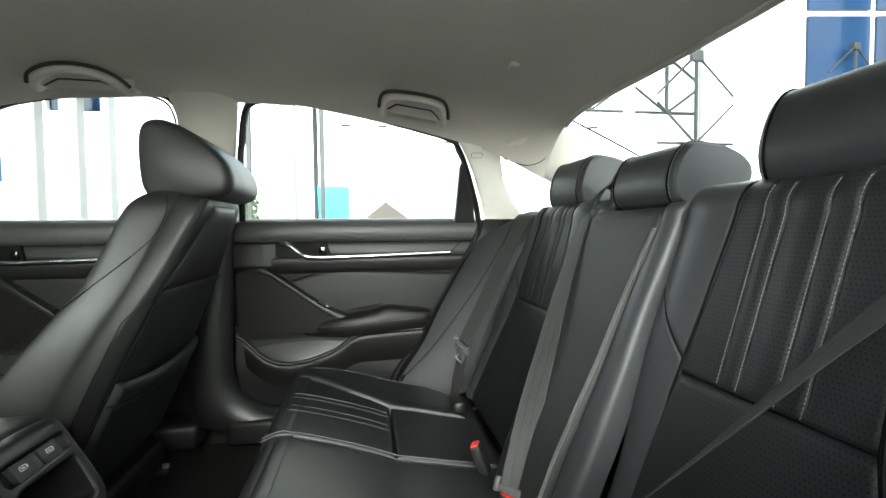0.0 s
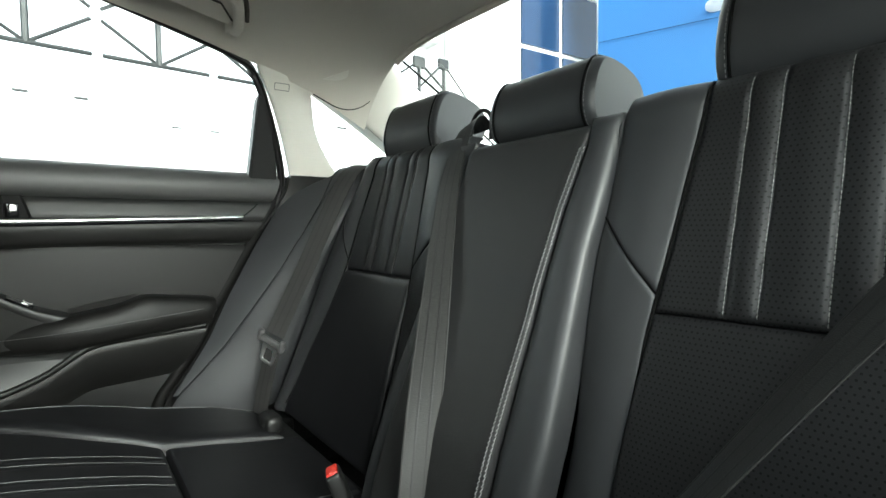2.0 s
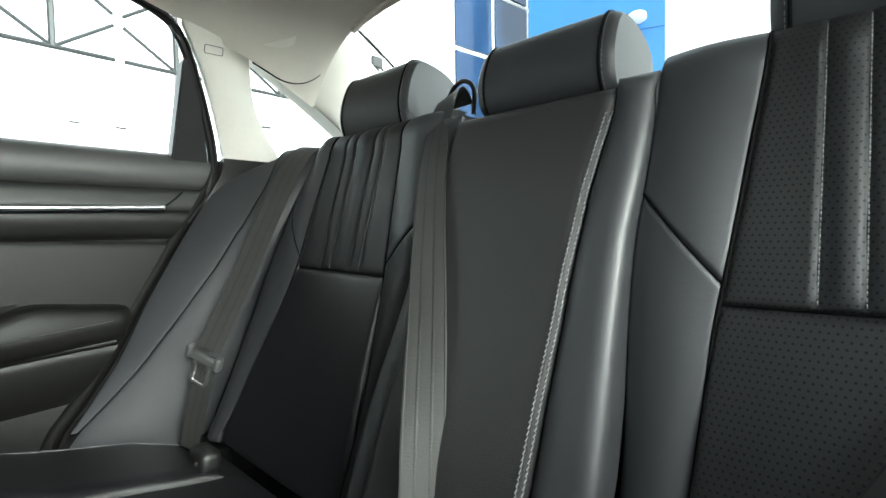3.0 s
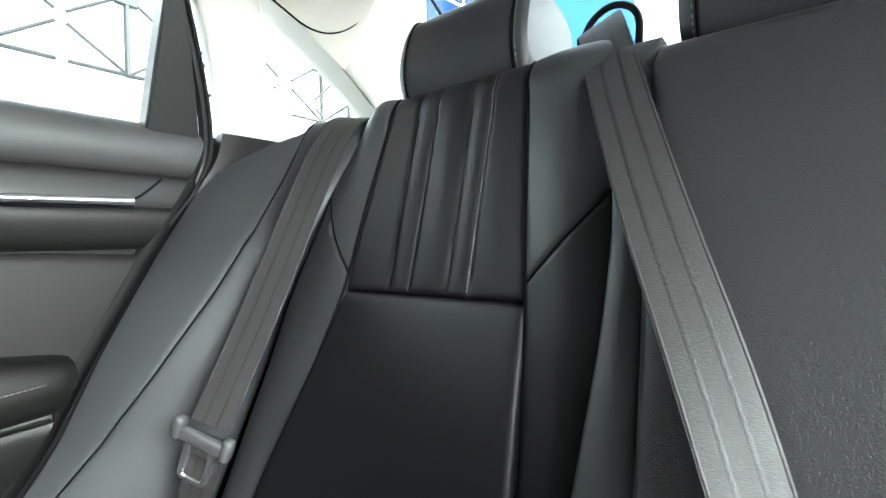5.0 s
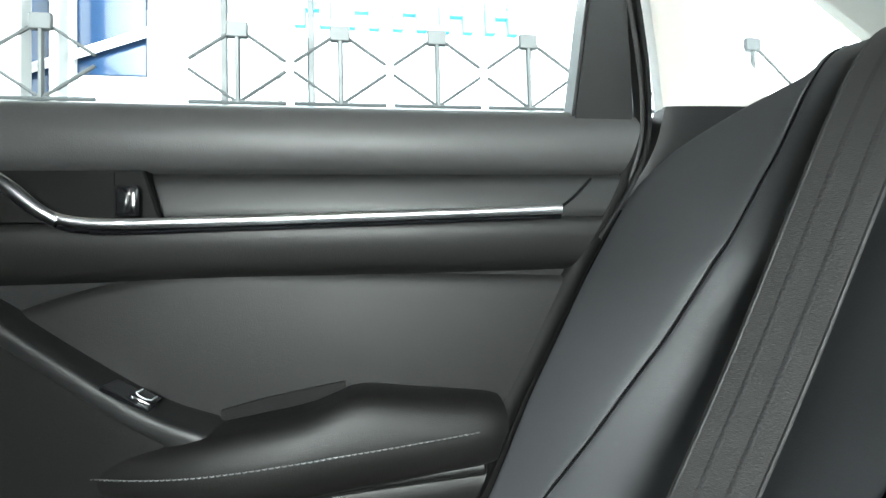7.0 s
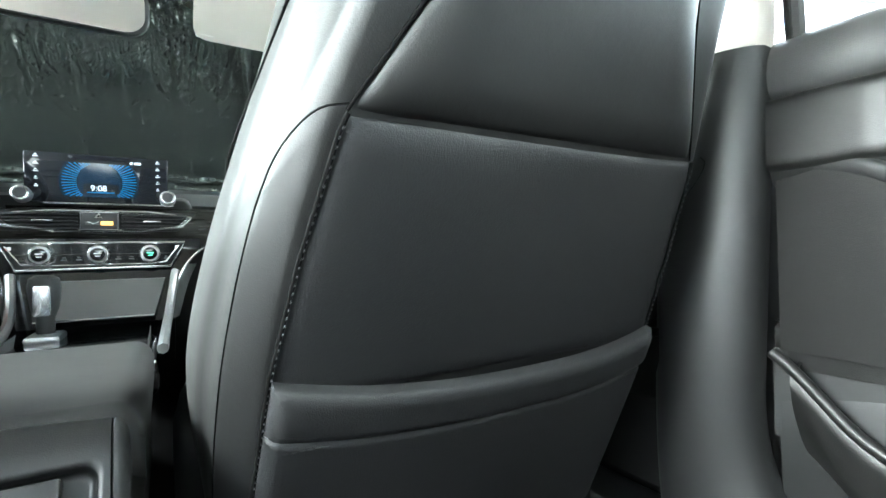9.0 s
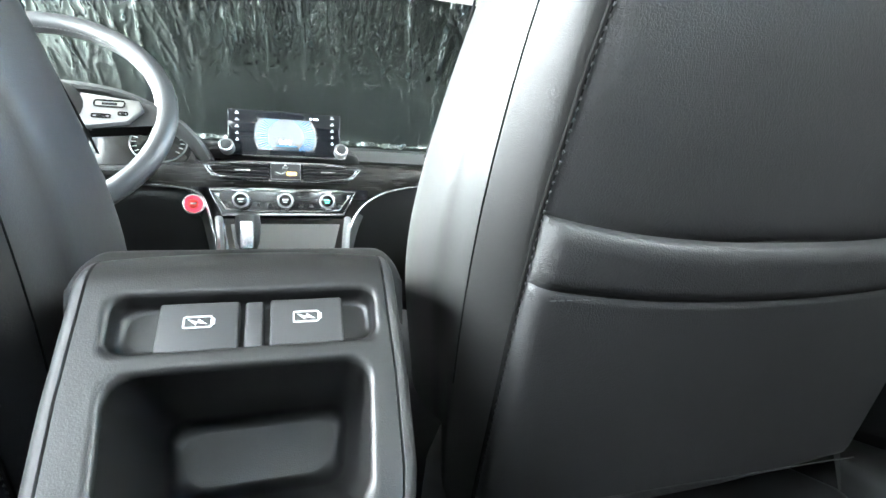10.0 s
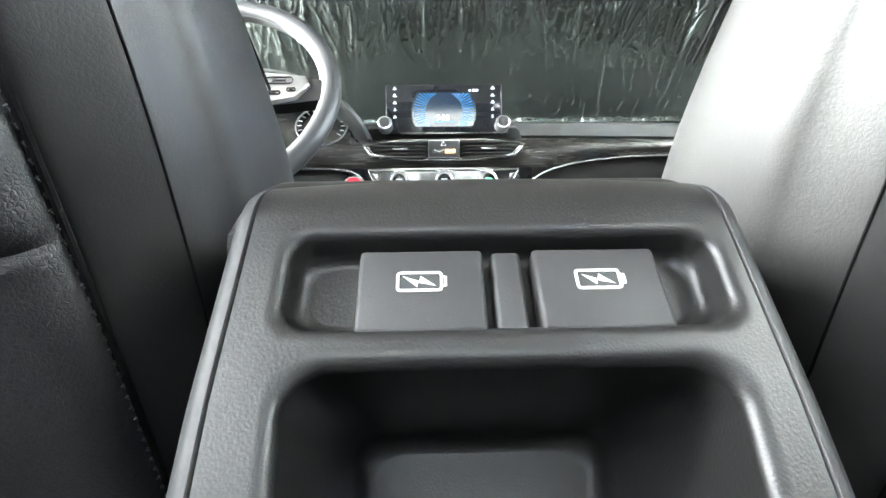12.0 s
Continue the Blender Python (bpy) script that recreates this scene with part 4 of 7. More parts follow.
    part("wing_top", sheet(wing_top, np.linspace(0, 1, 16), np.linspace(0, 1, 14), (0, 0, -0.03)), BENCH_LEATHER_LIT, wing)
    return back


def build_headrest(bench, x0, x1, z0, z1, yf, label, lean=0.12):
    """A wedge-shaped pad with piped side seams on two posts; its face leans back."""
    h = z1 - z0
    prof = smooth_line([Vector((a, b, 0)) for a, b in ((yf - 0.002, z0 + 0.010), (yf + 0.003, z0 + h * 0.4), (yf - lean * h, z1 - 0.018), (yf - lean * h - 0.022, z1 + 0.003), (yf - 0.090, z1 - 0.002),
                                                       (yf - 0.130, z1 - 0.016), (yf - 0.152, z1 - 0.040), (yf - 0.146, z0 + h * 0.3), (yf - 0.10, z0 + 0.004), (yf - 0.05, z0 - 0.004), (yf - 0.014, z0 - 0.004))], 3, True)
    cy, cz = sum(p[0] for p in prof) / len(prof), sum(p[1] for p in prof) / len(prof)
    rings = []
    for x in np.r_[np.linspace(x0, x0 + 0.03, 9), np.linspace(x0 + 0.04, x1 - 0.04, 10), np.linspace(x1 - 0.03, x1, 9)]:
        k = 0.86 + 0.14 * puffed(min(x - x0, x1 - x) + 0.0004, 0.022)
        k *= 1 + 0.012 * math.sin((x - x0) / (x1 - x0) * math.pi)
        rings.append([(x, cy + (p[0] - cy) * k, cz + (p[1] - cz) * k) for p in prof])
    hr = part("headrest", loft(rings), BENCH_LEATHER_LIT, bench, label)
    for x in (x0 + 0.016, x1 - 0.016):
        k = 0.86 + 0.14 * puffed(0.0164, 0.022)
        ring = [Vector((x, cy + (p[0] - cy) * (k + 0.012), cz + (p[1] - cz) * (k + 0.012))) for p in prof]
        part("piping", tube(ring, 0.0019, 6, True), DARK_THREAD, hr)
        part("stitching", stitches([q + Vector((0.004 if x > (x0 + x1) / 2 else -0.004, 0, 0)) for q in ring] + [ring[0]], 0.006, 0.0038, 0.0005, (0, 0.0005, 0.0004)), THREAD, hr)
    for x in (x0 + (x1 - x0) * 0.3, x0 + (x1 - x0) * 0.7):
        part("post", tube([(x, cy - 0.01, z0 + 0.02), (x, cy - 0.005, z0 - 0.03), (x, cy, z0 - 0.07)], 0.006, 10), STEEL, hr, "steel headrest post")
    return hr


def build_rear_bench():
    bench = thing("rear_bench_seat", (0, 0.2, 0.32), "black leather rear bench seat with pale stitching and three headrests", "car seat")
    for s in (1, -1):
        build_outer_back(bench, s)
    mid = part("middle_backrest", block((-0.14, -0.28, 0.42), (0.14, -0.18, 0.96), 0.02), SOFT, bench, "black leather middle backrest with double stitched edge")
    M = lambda k: (lambda x, z: (x, middle_lean(x, z) + k, z))
    L, R = [(-0.092, 0.45), (-0.089, 0.68), (-0.090, 0.79), (-0.096, 0.88), (-0.106, 0.950), (-0.111, 0.975), (-0.108, 0.990)], [(0.104, 0.45), (0.108, 0.68), (0.116, 0.83), (0.119, 0.975), (0.113, 0.990)]
    part("panel", pad(L, R, M(0.0), 0.010, 0.014, 30, 44, detail=lambda u, v, x, z: 0.002 * noise.noise(Vector((x * 8, z * 6, 5)))), POCKET_LEATHER, mid)
    for s, edge in ((-1, L), (1, R)):
        gap = [(s * p[0], p[1]) for p in cut(IN_GAP, 0.45, 1.0)]
        inner = [(x_at(edge, z), z) for z in np.linspace(0.45, 1.0, 14)]
        a, b = (gap, inner) if s < 0 else (inner, gap)
        side = lambda x, z: (x, (middle_lean(x, z) * 0.75 + outer_lean(x, z) * 0.25), z)
        part("side_roll", pad(a, b, side, 0.016 if s < 0 else 0.006, 0.022, 16, 40), BENCH_LEATHER_LIT, mid)
        for off in (0.004, -0.0035):
            pts = [(x_at(edge, z) - s * off, middle_lean(0, z) + 0.0085 * (1 if off > 0 else 1.1), z) for z in np.linspace(0.46, 0.962, 50)]
            if s < 0:
                part("stitching", stitches(pts, 0.0055, 0.0042, 0.0007, (0, 0.0016, 0)), THREAD, mid)
    def top(u, v):
        x = -0.150 + 0.30 * u
        r = 0.022
        y0 = back_y(0.975) + 0.012
        if v < 0.5:
            t = v / 0.5 * math.pi / 2
            return x, y0 - r + r * math.cos(t), 0.972 + r * math.sin(t)
        t = (v - 0.5) / 0.5
        return x, y0 - r - 0.12 * t, 0.972 + r + 0.006 * t
    part("top_roll", sheet(top, spread(20, 0.5), np.linspace(0, 1, 20), (0, 0, -0.04)), BENCH_LEATHER_LIT, mid)
    for x0, x1, z0, z1, yf in ((0.256, 0.447, 1.014, 1.132, -0.188), (-0.447, -0.240, 1.014, 1.132, -0.188), (-0.094, 0.104, 1.000, 1.100, -0.180)):
        build_headrest(bench, x0, x1, z0, z1, yf, "black leather headrest with piped side seams")
    # cushion
    def cz(x, y):
        mid_up = 0.006 * math.exp(-(x / 0.15) ** 6)
        return float(np.interp(y, [0.0, 0.06, 0.10, 0.25, 0.30, 0.355, 0.42, 0.48, 0.52, 0.56], [0.440, 0.446, 0.452, 0.480, 0.500, 0.518, 0.537, 0.551, 0.549, 0.535])) + mid_up
    folds = (0.304, 0.333, 0.384, 0.408)
    C = lambda x, y: (x, y, cz(x, y))
    cush = part("cushion", block((-0.66, 0.0, 0.32), (0.66, 0.52, 0.44), 0.03, 3), SOFT, bench, "black leather seat cushion with pleated inserts")
    for s in (1, -1):
        Q = lambda pts: [(s * a, b) for a, b in pts]
        def pleat(u, v, x, y):
            h = sum(-0.0026 * math.exp(-((abs(x) - p) / 0.003) ** 2) for p in folds)
            return h * smear(0, 0.08, v) * smear(0, 0.05, 1 - v)
        a, b = Q([(0.192, 0.255), (0.190, 0.50)]), Q([(0.462, 0.255), (0.488, 0.352), (0.522, 0.438), (0.545, 0.50)])
        part("pleated_insert", pad(a, b, C, 0.006, 0.008, 90, 40, (0, 0, 1), 0.03, pleat), LEATHER_SEAT_SHADED, cush)
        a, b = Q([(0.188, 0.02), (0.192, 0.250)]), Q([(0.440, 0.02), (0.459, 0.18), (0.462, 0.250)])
        part("rear_insert", pad(a, b, C, 0.006, 0.008, 30, 36, (0, 0, 1), 0.03), LEATHER_SEAT_SHADED, cush)
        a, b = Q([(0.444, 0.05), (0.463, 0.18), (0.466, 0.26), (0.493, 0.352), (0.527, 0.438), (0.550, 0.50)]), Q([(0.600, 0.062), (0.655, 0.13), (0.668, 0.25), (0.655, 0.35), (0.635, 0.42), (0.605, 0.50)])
        part("bolster", pad(a, b, lambda x, y: (x, y, cz(x, y) + 0.006), 0.012, 0.03, 24, 40, (0, 0, 1), 0.05), LEATHER_SEAT_SHADED, cush, "smooth leather outer thigh bolster")
        for p in folds:
            part("seam", tube([(s * p, y, cz(p, y) + 0.0062) for y in np.linspace(0.262, 0.485, 20)], 0.0005, 6), SEAM_GREY, cush)
        for x, r, up in ((0.190, 0.0010, 0.0068), (0.170, 0.0012, 0.0072)):
            edge = [(s * x, y, cz(x, y) + up) for y in np.linspace(0.05, 0.47, 24)] + [(s * x, 0.47 + 0.05 * t, cz(x, 0.47 + 0.05 * t) + up - 0.012 * t * t) for t in np.linspace(0.1, 1, 8)]
            part("piping", tube(edge, r, 6), ARM_THREAD, cush)
        outer = smooth_line([(s * x, y, cz(x, y) + 0.0150) for x, y in ((0.588, 0.066), (0.640, 0.13), (0.655, 0.25), (0.643, 0.35), (0.622, 0.42), (0.600, 0.47))], 3)
        part("seam", tube(outer, 0.0009, 6), SEAM_GREY, cush)

        def front(u, v, s=s):
            x = 0.190 + (0.620 - 0.190) * u
            t = v * math.pi / 2
            return s * x, 0.495 + 0.045 * math.sin(t) - 0.03 * v ** 3, cz(x, 0.5) + 0.004 - 0.05 * (1 - math.cos(t)) - 0.13 * v ** 3
        part("front_roll", sheet(front, spread(24, 0.4), np.linspace(0, 1, 20), (0, -0.03, 0)), LEATHER_SEAT_SHADED, cush)
    part("middle_panel", pad([(-0.168, 0.02), (-0.168, 0.49)], [(0.168, 0.02), (0.168, 0.49)], C, 0.012, 0.03, 30, 30, (0, 0, 1), 0.04), LEATHER_SEAT_SHADED, cush)

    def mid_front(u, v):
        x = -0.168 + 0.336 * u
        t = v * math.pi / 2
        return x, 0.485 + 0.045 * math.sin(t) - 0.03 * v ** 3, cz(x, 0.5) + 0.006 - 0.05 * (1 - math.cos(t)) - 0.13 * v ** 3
    part("front_roll", sheet(mid_front, spread(20, 0.4), np.linspace(0, 1, 20), (0, -0.03, 0)), LEATHER_SEAT_SHADED, cush)
    for s in (1, -1):
        anchor = part("anchor_cover", block((min(s * 0.455, s * 0.515), 0.045, 0.452), (max(s * 0.455, s * 0.515), 0.080, 0.488), 0.012, 3), PLASTIC, cush, "black plastic child seat anchor cover")
        part("anchor_mark", disc((s * 0.470, 0.082, 0.472), (-s * 0.3, 1, 0.2), 0.004, 0.002), GREY_PLASTIC, anchor)


build_rear_bench()


# ---------------------------------------------------------------- seat belts
def resample(pts, n):
    p = [tuple(q) for q in smooth_line(pts, 4)]
    return [Vector(along(p, t)) for t in np.linspace(0, 1, n)]


def webbing(belt, line, across, width):
    """Belt cloth with two darker woven bands on each face and bound edges; across: one direction, or two to turn between."""
    n = len(line)
    if isinstance(across[0], tuple):
        across = [Vector(across[0]).lerp(Vector(across[1]), i / (n - 1)) for i in range(n)]
    else:
        across = [Vector(across)] * n
    web = part("webbing", ribbon(line, across, width), WEBBING, belt)
    for k, w in ((-0.34, 0.13), (0.34, 0.13), (-0.93, 0.05), (0.93, 0.05)):
        pts = []
        for i, q in enumerate(line):
            d = (line[min(i + 1, n - 1)] - line[max(i - 1, 0)]).normalized()
            a = (across[i] - d * across[i].dot(d)).normalized()
            pts.append(q + a * width / 2 * k)
        part("rib", ribbon(pts, across, width * w, 0.00150, 4), DARK_WEBBING, web)


def build_tongue(belt, at, across, down, mat=TONGUE):
    """A belt tongue: grey yoke with a slot and a steel plate below."""
    a, d = Vector(across).normalized(), Vector(down)
    d = (d - a * d.dot(a)).normalized()
    n = a.cross(d).normalized()
    rot = Matrix((a, d, n)).transposed().to_4x4()
    M = Matrix.Translation(at) @ rot
    t = part("tongue", block((-0.030, -0.007, -0.005), (0.030, 0.009, 0.005), 0.004, 3, M), mat, belt, "grey plastic belt tongue")
    for s in (1, -1):
        part("shoulder", block((s * 0.030 - 0.006, -0.016, -0.007), (s * 0.030 + 0.006, 0.010, 0.007), 0.005, 3, M), mat, t)
    ring = [M @ Vector((x, y, 0)) for x, y in rounded_rect(-0.015, 0.015, 0.004, 0.050, 0.006, 4)]
    part("plate", tube(ring, 0.0044, 8, True, 1.0), STEEL, t, "steel latch plate")
    part("plate_web", block((-0.011, 0.006, -0.0012), (0.011, 0.018, 0.0012), 0, 1, M), STEEL, t)


def build_buckle(at, direction, label, red=True, size=0.034):
    d = Vector(direction).normalized()
    b = thing("belt_buckle", at, label, "belt buckle")
    M = Matrix.Translation(at) @ d.to_track_quat("Z", "Y").to_matrix().to_4x4()
    part("housing", block((-size / 2, -0.011, -0.035), (size / 2, 0.011, 0.028), 0.005, 3, M), PLASTIC, b)
    if red:
        part("release_button", block((-size / 2 + 0.004, -0.0085, 0.020), (size / 2 - 0.004, 0.0085, 0.0305), 0.003, 2, M), RED, b, "red release button")
    part("stalk", block((-0.012, -0.004, -0.09), (0.012, 0.004, -0.03), 0.002, 1, M), PLASTIC, b)
    return b


def build_belts():
    right = thing("seat_belt", (0.52, 0.0, 0.47), "dark grey woven seat belt hanging loose at the door side", "seat belt", "rear seat belts")
    across = (-0.85, -0.46, -0.16)
    line = resample([(0.540, -0.27, 1.000), (0.526, -0.215, 1.012), (0.512, -0.160, 1.006), (0.508, -0.120, 0.960), (0.512, -0.076, 0.869), (0.520, -0.025, 0.755), (0.530, 0.033, 0.636)], 60)
    webbing(right, line, ((-0.78, -0.48, 0.0), (-0.81, -0.43, -0.39)), 0.047)
    line = resample([(0.532, 0.032, 0.625), (0.545, 0.044, 0.56), (0.562, 0.052, 0.50), (0.575, 0.055, 0.455)], 30)
    webbing(right, line, across, 0.040)
    build_tongue(right, (0.531, 0.041, 0.622), (-0.81, -0.43, -0.39), (0.50, 0.12, -0.85))

    centre = thing("seat_belt", (0.05, 0.0, 0.50), "dark grey woven middle seat belt fastened in its buckle", "seat belt", "rear seat belts")
    line = resample([(0.200, -0.262, 1.045), (0.194, -0.240, 1.062), (0.178, -0.200, 1.045), (0.141, -0.128, 0.945), (0.102, -0.077, 0.838), (0.060, -0.028, 0.736), (0.023, 0.019, 0.627), (-0.009, 0.059, 0.511)], 80)
    webbing(centre, line, ((1.81, 0.13, -0.79), (0.25, 0.83, 0.06)), 0.047)
    guide = smooth_line([(0.150, -0.235, 1.020), (0.148, -0.238, 1.065), (0.178, -0.240, 1.082), (0.210, -0.245, 1.065), (0.212, -0.245, 1.022)], 3)
    part("belt_guide", tube(guide, 0.004, 10), PLASTIC, centre, "black plastic belt guide on the shelf")
    build_tongue(centre, (-0.011, 0.062, 0.505), (0.7, 0.7, 0.05), (-0.2, 0.5, -1))

    left = thing("seat_belt", (-0.40, 0.0, 0.47), "dark grey woven seat belt slung across the backrest", "seat belt", "rear seat belts")
    line = resample([(-0.590, -0.25, 1.0), (-0.580, -0.20, 1.014), (-0.555, -0.152, 1.0), (-0.471, -0.105, 0.908), (-0.393, -0.059, 0.793), (-0.338, -0.012, 0.702), (-0.298, 0.030, 0.635), (-0.21, 0.075, 0.51)], 70)
    webbing(left, line, ((0.88, -0.70, 0.76), (0.57, -1.45, -0.20)), 0.047)
    build_tongue(left, (-0.203, 0.069, 0.500), (0.8, 0.1, 0.55), (0.4, 0.45, -0.8))
    build_buckle((0.145, 0.082, 0.490), (0.15, 0.35, 1), "black belt buckle with a red button on the cushion")
    build_buckle((-0.016, 0.080, 0.472), (0.1, -0.35, 1), "black belt buckle holding the middle tongue")
    build_buckle((-0.175, 0.085, 0.462), (-0.2, -0.3, 1), "black belt buckle beside the seat joint")


build_belts()


# ---------------------------------------------------------------- front seats
SEAT_SECTIONS = [  # z, rear y, front y, rear half width, front half width
    (0.43, 0.885, 1.06, 0.222, 0.216), (0.52, 0.845, 1.03, 0.226, 0.224), (0.60, 0.808, 0.995, 0.228, 0.238), (0.645, 0.788, 0.975, 0.227, 0.244),
    (0.70, 0.763, 0.945, 0.224, 0.243), (0.78, 0.727, 0.885, 0.213, 0.230), (0.85, 0.697, 0.828, 0.195, 0.213), (0.90, 0.676, 0.803, 0.176, 0.200),
    (0.95, 0.654, 0.782, 0.159, 0.190), (1.00, 0.630, 0.764, 0.142, 0.180), (1.025, 0.624, 0.748, 0.124, 0.165), (1.044, 0.630, 0.722, 0.095, 0.135), (1.054, 0.652, 0.690, 0.045, 0.056)]


def eased(table):
    """The table of sections with its corners rounded off."""
    cols = [smooth_line([Vector((r[0], r[k], 0)) for r in table], 3) for k in range(1, len(table[0]))]
    return [tuple([cols[0][i][0]] + [c[i][1] for c in cols]) for i in range(len(cols[0]))]


SEAT_SECTIONS = eased(SEAT_SECTIONS)


def seat_back_y(z):
    return 0.69 + 0.45 * (0.85 - z)


def build_front_seat(cx, label):
    seat = thing("front_seat", (cx, 1.1, 0.31), label, "car seat", "front seats")
    keys = [q[0] for q in SEAT_SECTIONS]
    rings = []
    for z in np.r_[np.linspace(0.43, 1.0, 40), np.linspace(1.006, 1.054, 14)]:
        yb, yf, wr, wf = (float(np.interp(z, keys, [q[k] for q in SEAT_SECTIONS])) for k in (1, 2, 3, 4))
        ym = yb + (yf - yb) * 0.42
        wm = wr + (wf - wr) * 0.72
        fc = max(0.0, min(1.0, (0.900 - z) / 0.16))
        fc = fc * fc * (3 - 2 * fc)
        hollow = 0.30 * (yf - yb) if z < 0.95 else 0.05 * (yf - yb)
        half = [(0, yb), (wr * 0.6, yb), (wr * 0.885, yb + 0.001), (wr * 0.925, yb + 0.006 * fc + 0.003 * (1 - fc)), (wr * (1.005 * fc + 0.985 * (1 - fc)), yb + 0.026 * fc + 0.012 * (1 - fc)), (wr * (1.018 * fc + 1.0 * (1 - fc)), yb + 0.033 * fc + 0.022 * (1 - fc)), (wr * 0.4 + wm * 0.6, yb + max(0.045 * fc, (ym - yb) * 0.8)), (wm + 0.004, ym), (wf + 0.002, yf - 0.05 * (yf - yb)), (wf - 0.014, yf), (wf * 0.66, yf - hollow * 0.6), (wf * 0.5, yf - hollow), (0, yf - hollow)]
        loop = [Vector((cx + a, b, z)) for a, b in half] + [Vector((cx - a, b, z)) for a, b in half[-2:0:-1]]
        rings.append(smooth_line(loop, 2, True))
    back = part("backrest", loft(rings), LEATHER, seat, "black leather backrest with side bolsters")
    P = lambda k: (lambda x, z: (cx + x, seat_back_y(z) - k, z))
    down = (0, -0.912, -0.41)
    wl = [(-0.212, 0.44), (-0.206, 0.60), (-0.201, 0.68), (-0.189, 0.76), (-0.1725, 0.838), (-0.169, 0.846)]
    wr = [(-a, b) for a, b in wl]
    fade = lambda u, v, x, z: 0.004 * noise.noise(Vector((x * 7 + cx, z * 6, 2)))
    part("back_panel", pad(cut(wl, 0.66, 0.846), cut(wr, 0.66, 0.846), P(-0.007), 0.006, 0.018, 40, 30, down, 0.02, fade), POCKET_LEATHER, back, "black leather back panel above the map pocket")
    up_l = [(-0.169, 0.8475), (-0.138, 0.897), (-0.108, 0.944), (-0.088, 0.99), (-0.080, 1.015)]
    part("upper_panel", pad(up_l, [(-a, b) for a, b in up_l], P(-0.0085), 0.012, 0.035, 34, 28, down, 0.02), LEATHER, back)
    # map pocket: a slack sheet with a hemmed mouth
    def slack(u, v, x, z):
        sag = 0.010 * math.sin(u * math.pi) * v ** 2 + 0.006 * math.sin(u * math.pi)
        hem = 0.0030 * smear(0.637, 0.645, z) - 0.0040 * math.exp(-((z - 0.636) / 0.0022) ** 2)
        return sag + hem + 0.004 * noise.noise(Vector((x * 5, z * 5, cx)))
    a, b = [(-0.210, 0.44), (-0.204, 0.60), (-0.199, 0.676)], [(0.210, 0.44), (0.204, 0.60), (0.199, 0.676)]
    def pocket_base(x, z):
        t = max(0.0, (z - 0.44) / 0.236)
        z2 = z - 0.012 * (1 - abs(x / 0.19) ** 3) * t
        return cx + x, seat_back_y(z2) - 0.002, z2
    pocket = part("map_pocket", pad(a, b, pocket_base, 0.008, 0.012, 40, 110, down, 0.008, slack), POCKET_LEATHER, back, "slack black leather map pocket with hem")
    for e in (1, -1):
        hem = [(cx + e * x, seat_back_y(0.630) - 0.0112 - 0.05 * (0.198 - x), 0.6268 - 0.02 * (0.198 - x)) for x in np.linspace(0.160, 0.198, 10)]
        part("stitching", stitches(hem, 0.0056, 0.0036, 0.0005, (0, -0.0003, 0)), GREY_PLASTIC, pocket)
    low = [(cx + x, seat_back_y(0.452) - 0.0195, 0.452 - 0.006 * (x / 0.2)) for x in np.linspace(-0.19, 0.19, 24)]
    part("seam", tube(low, 0.0007, 6), LEATHER, pocket)
    # piping at the rear corners and the seam along each flank
    for s in (1, -1):
        edge = [(cx + s * x_at(wr, z), seat_back_y(z) + 0.0050, z) for z in np.linspace(0.45, 0.846, 40)]
        part("piping", tube(edge, 0.0018, 8), DARK_THREAD, back)
        part("stitching", stitches(edge, 0.0060, 0.0042, 0.0007, (-s * 0.0006, -0.0014, 0)), GREY_PLASTIC, back)
        diag = [(cx - s * x, seat_back_y(z) + 0.0080, z) for x, z in ((-0.169, 0.848), (-0.139, 0.897), (-0.109, 0.944), (-0.086, 0.995))]
        part("seam", tube(smooth_line(diag, 2), 0.0011, 6), DARK_THREAD, back)
        flank = []
        for z in np.linspace(0.56, 0.80, 22):
            yb, a = (float(np.interp(z, keys, [q[k] for q in SEAT_SECTIONS])) for k in (1, 3))
            flank.append((cx + s * (a * 1.011 + 0.0004), yb + 0.0295, z))
        flank = smooth_line(flank + [(cx + s * 0.2045, seat_back_y(0.826) + 0.016, 0.826), (cx + s * 0.189, seat_back_y(0.846) + 0.002, 0.846), (cx + s * 0.171, seat_back_y(0.849) - 0.0012, 0.849)], 2)
        part("seam", tube(flank, 0.0006, 6), DARK_THREAD, back)
        rim = []
        for q in smooth_line([Vector((a, b, 0)) for a, b in ((0.690, 1.03), (0.683, 1.009), (0.689, 0.983), (0.702, 0.951), (0.733, 0.92), (0.779, 0.879), (0.862, 0.809), (0.930, 0.745))], 3):
            yb, yf, wa, wb = (float(np.interp(q[1], keys, [r[k] for r in SEAT_SECTIONS])) for k in (1, 2, 3, 4))
            f = max(0.0, min(1.0, (q[0] - yb) / (yf - yb)))
            x = float(np.interp(f, [0.0, 0.1, 0.42, 0.92, 1.0], [wa * 0.94, wa * 0.992, wa + (wb - wa) * 0.72 + 0.003, wb + 0.001, wb - 0.008]))
            rim.append((cx + s * (x + 0.0012), q[0], q[1]))
        part("seam", tube(rim, 0.0010, 6), DARK_THREAD, back)
        part("stitching", stitches(rim[:int(len(rim) * 0.6)], 0.0062, 0.0042, 0.0006, (s * 0.0008, 0, 0)), ARM_THREAD, back)
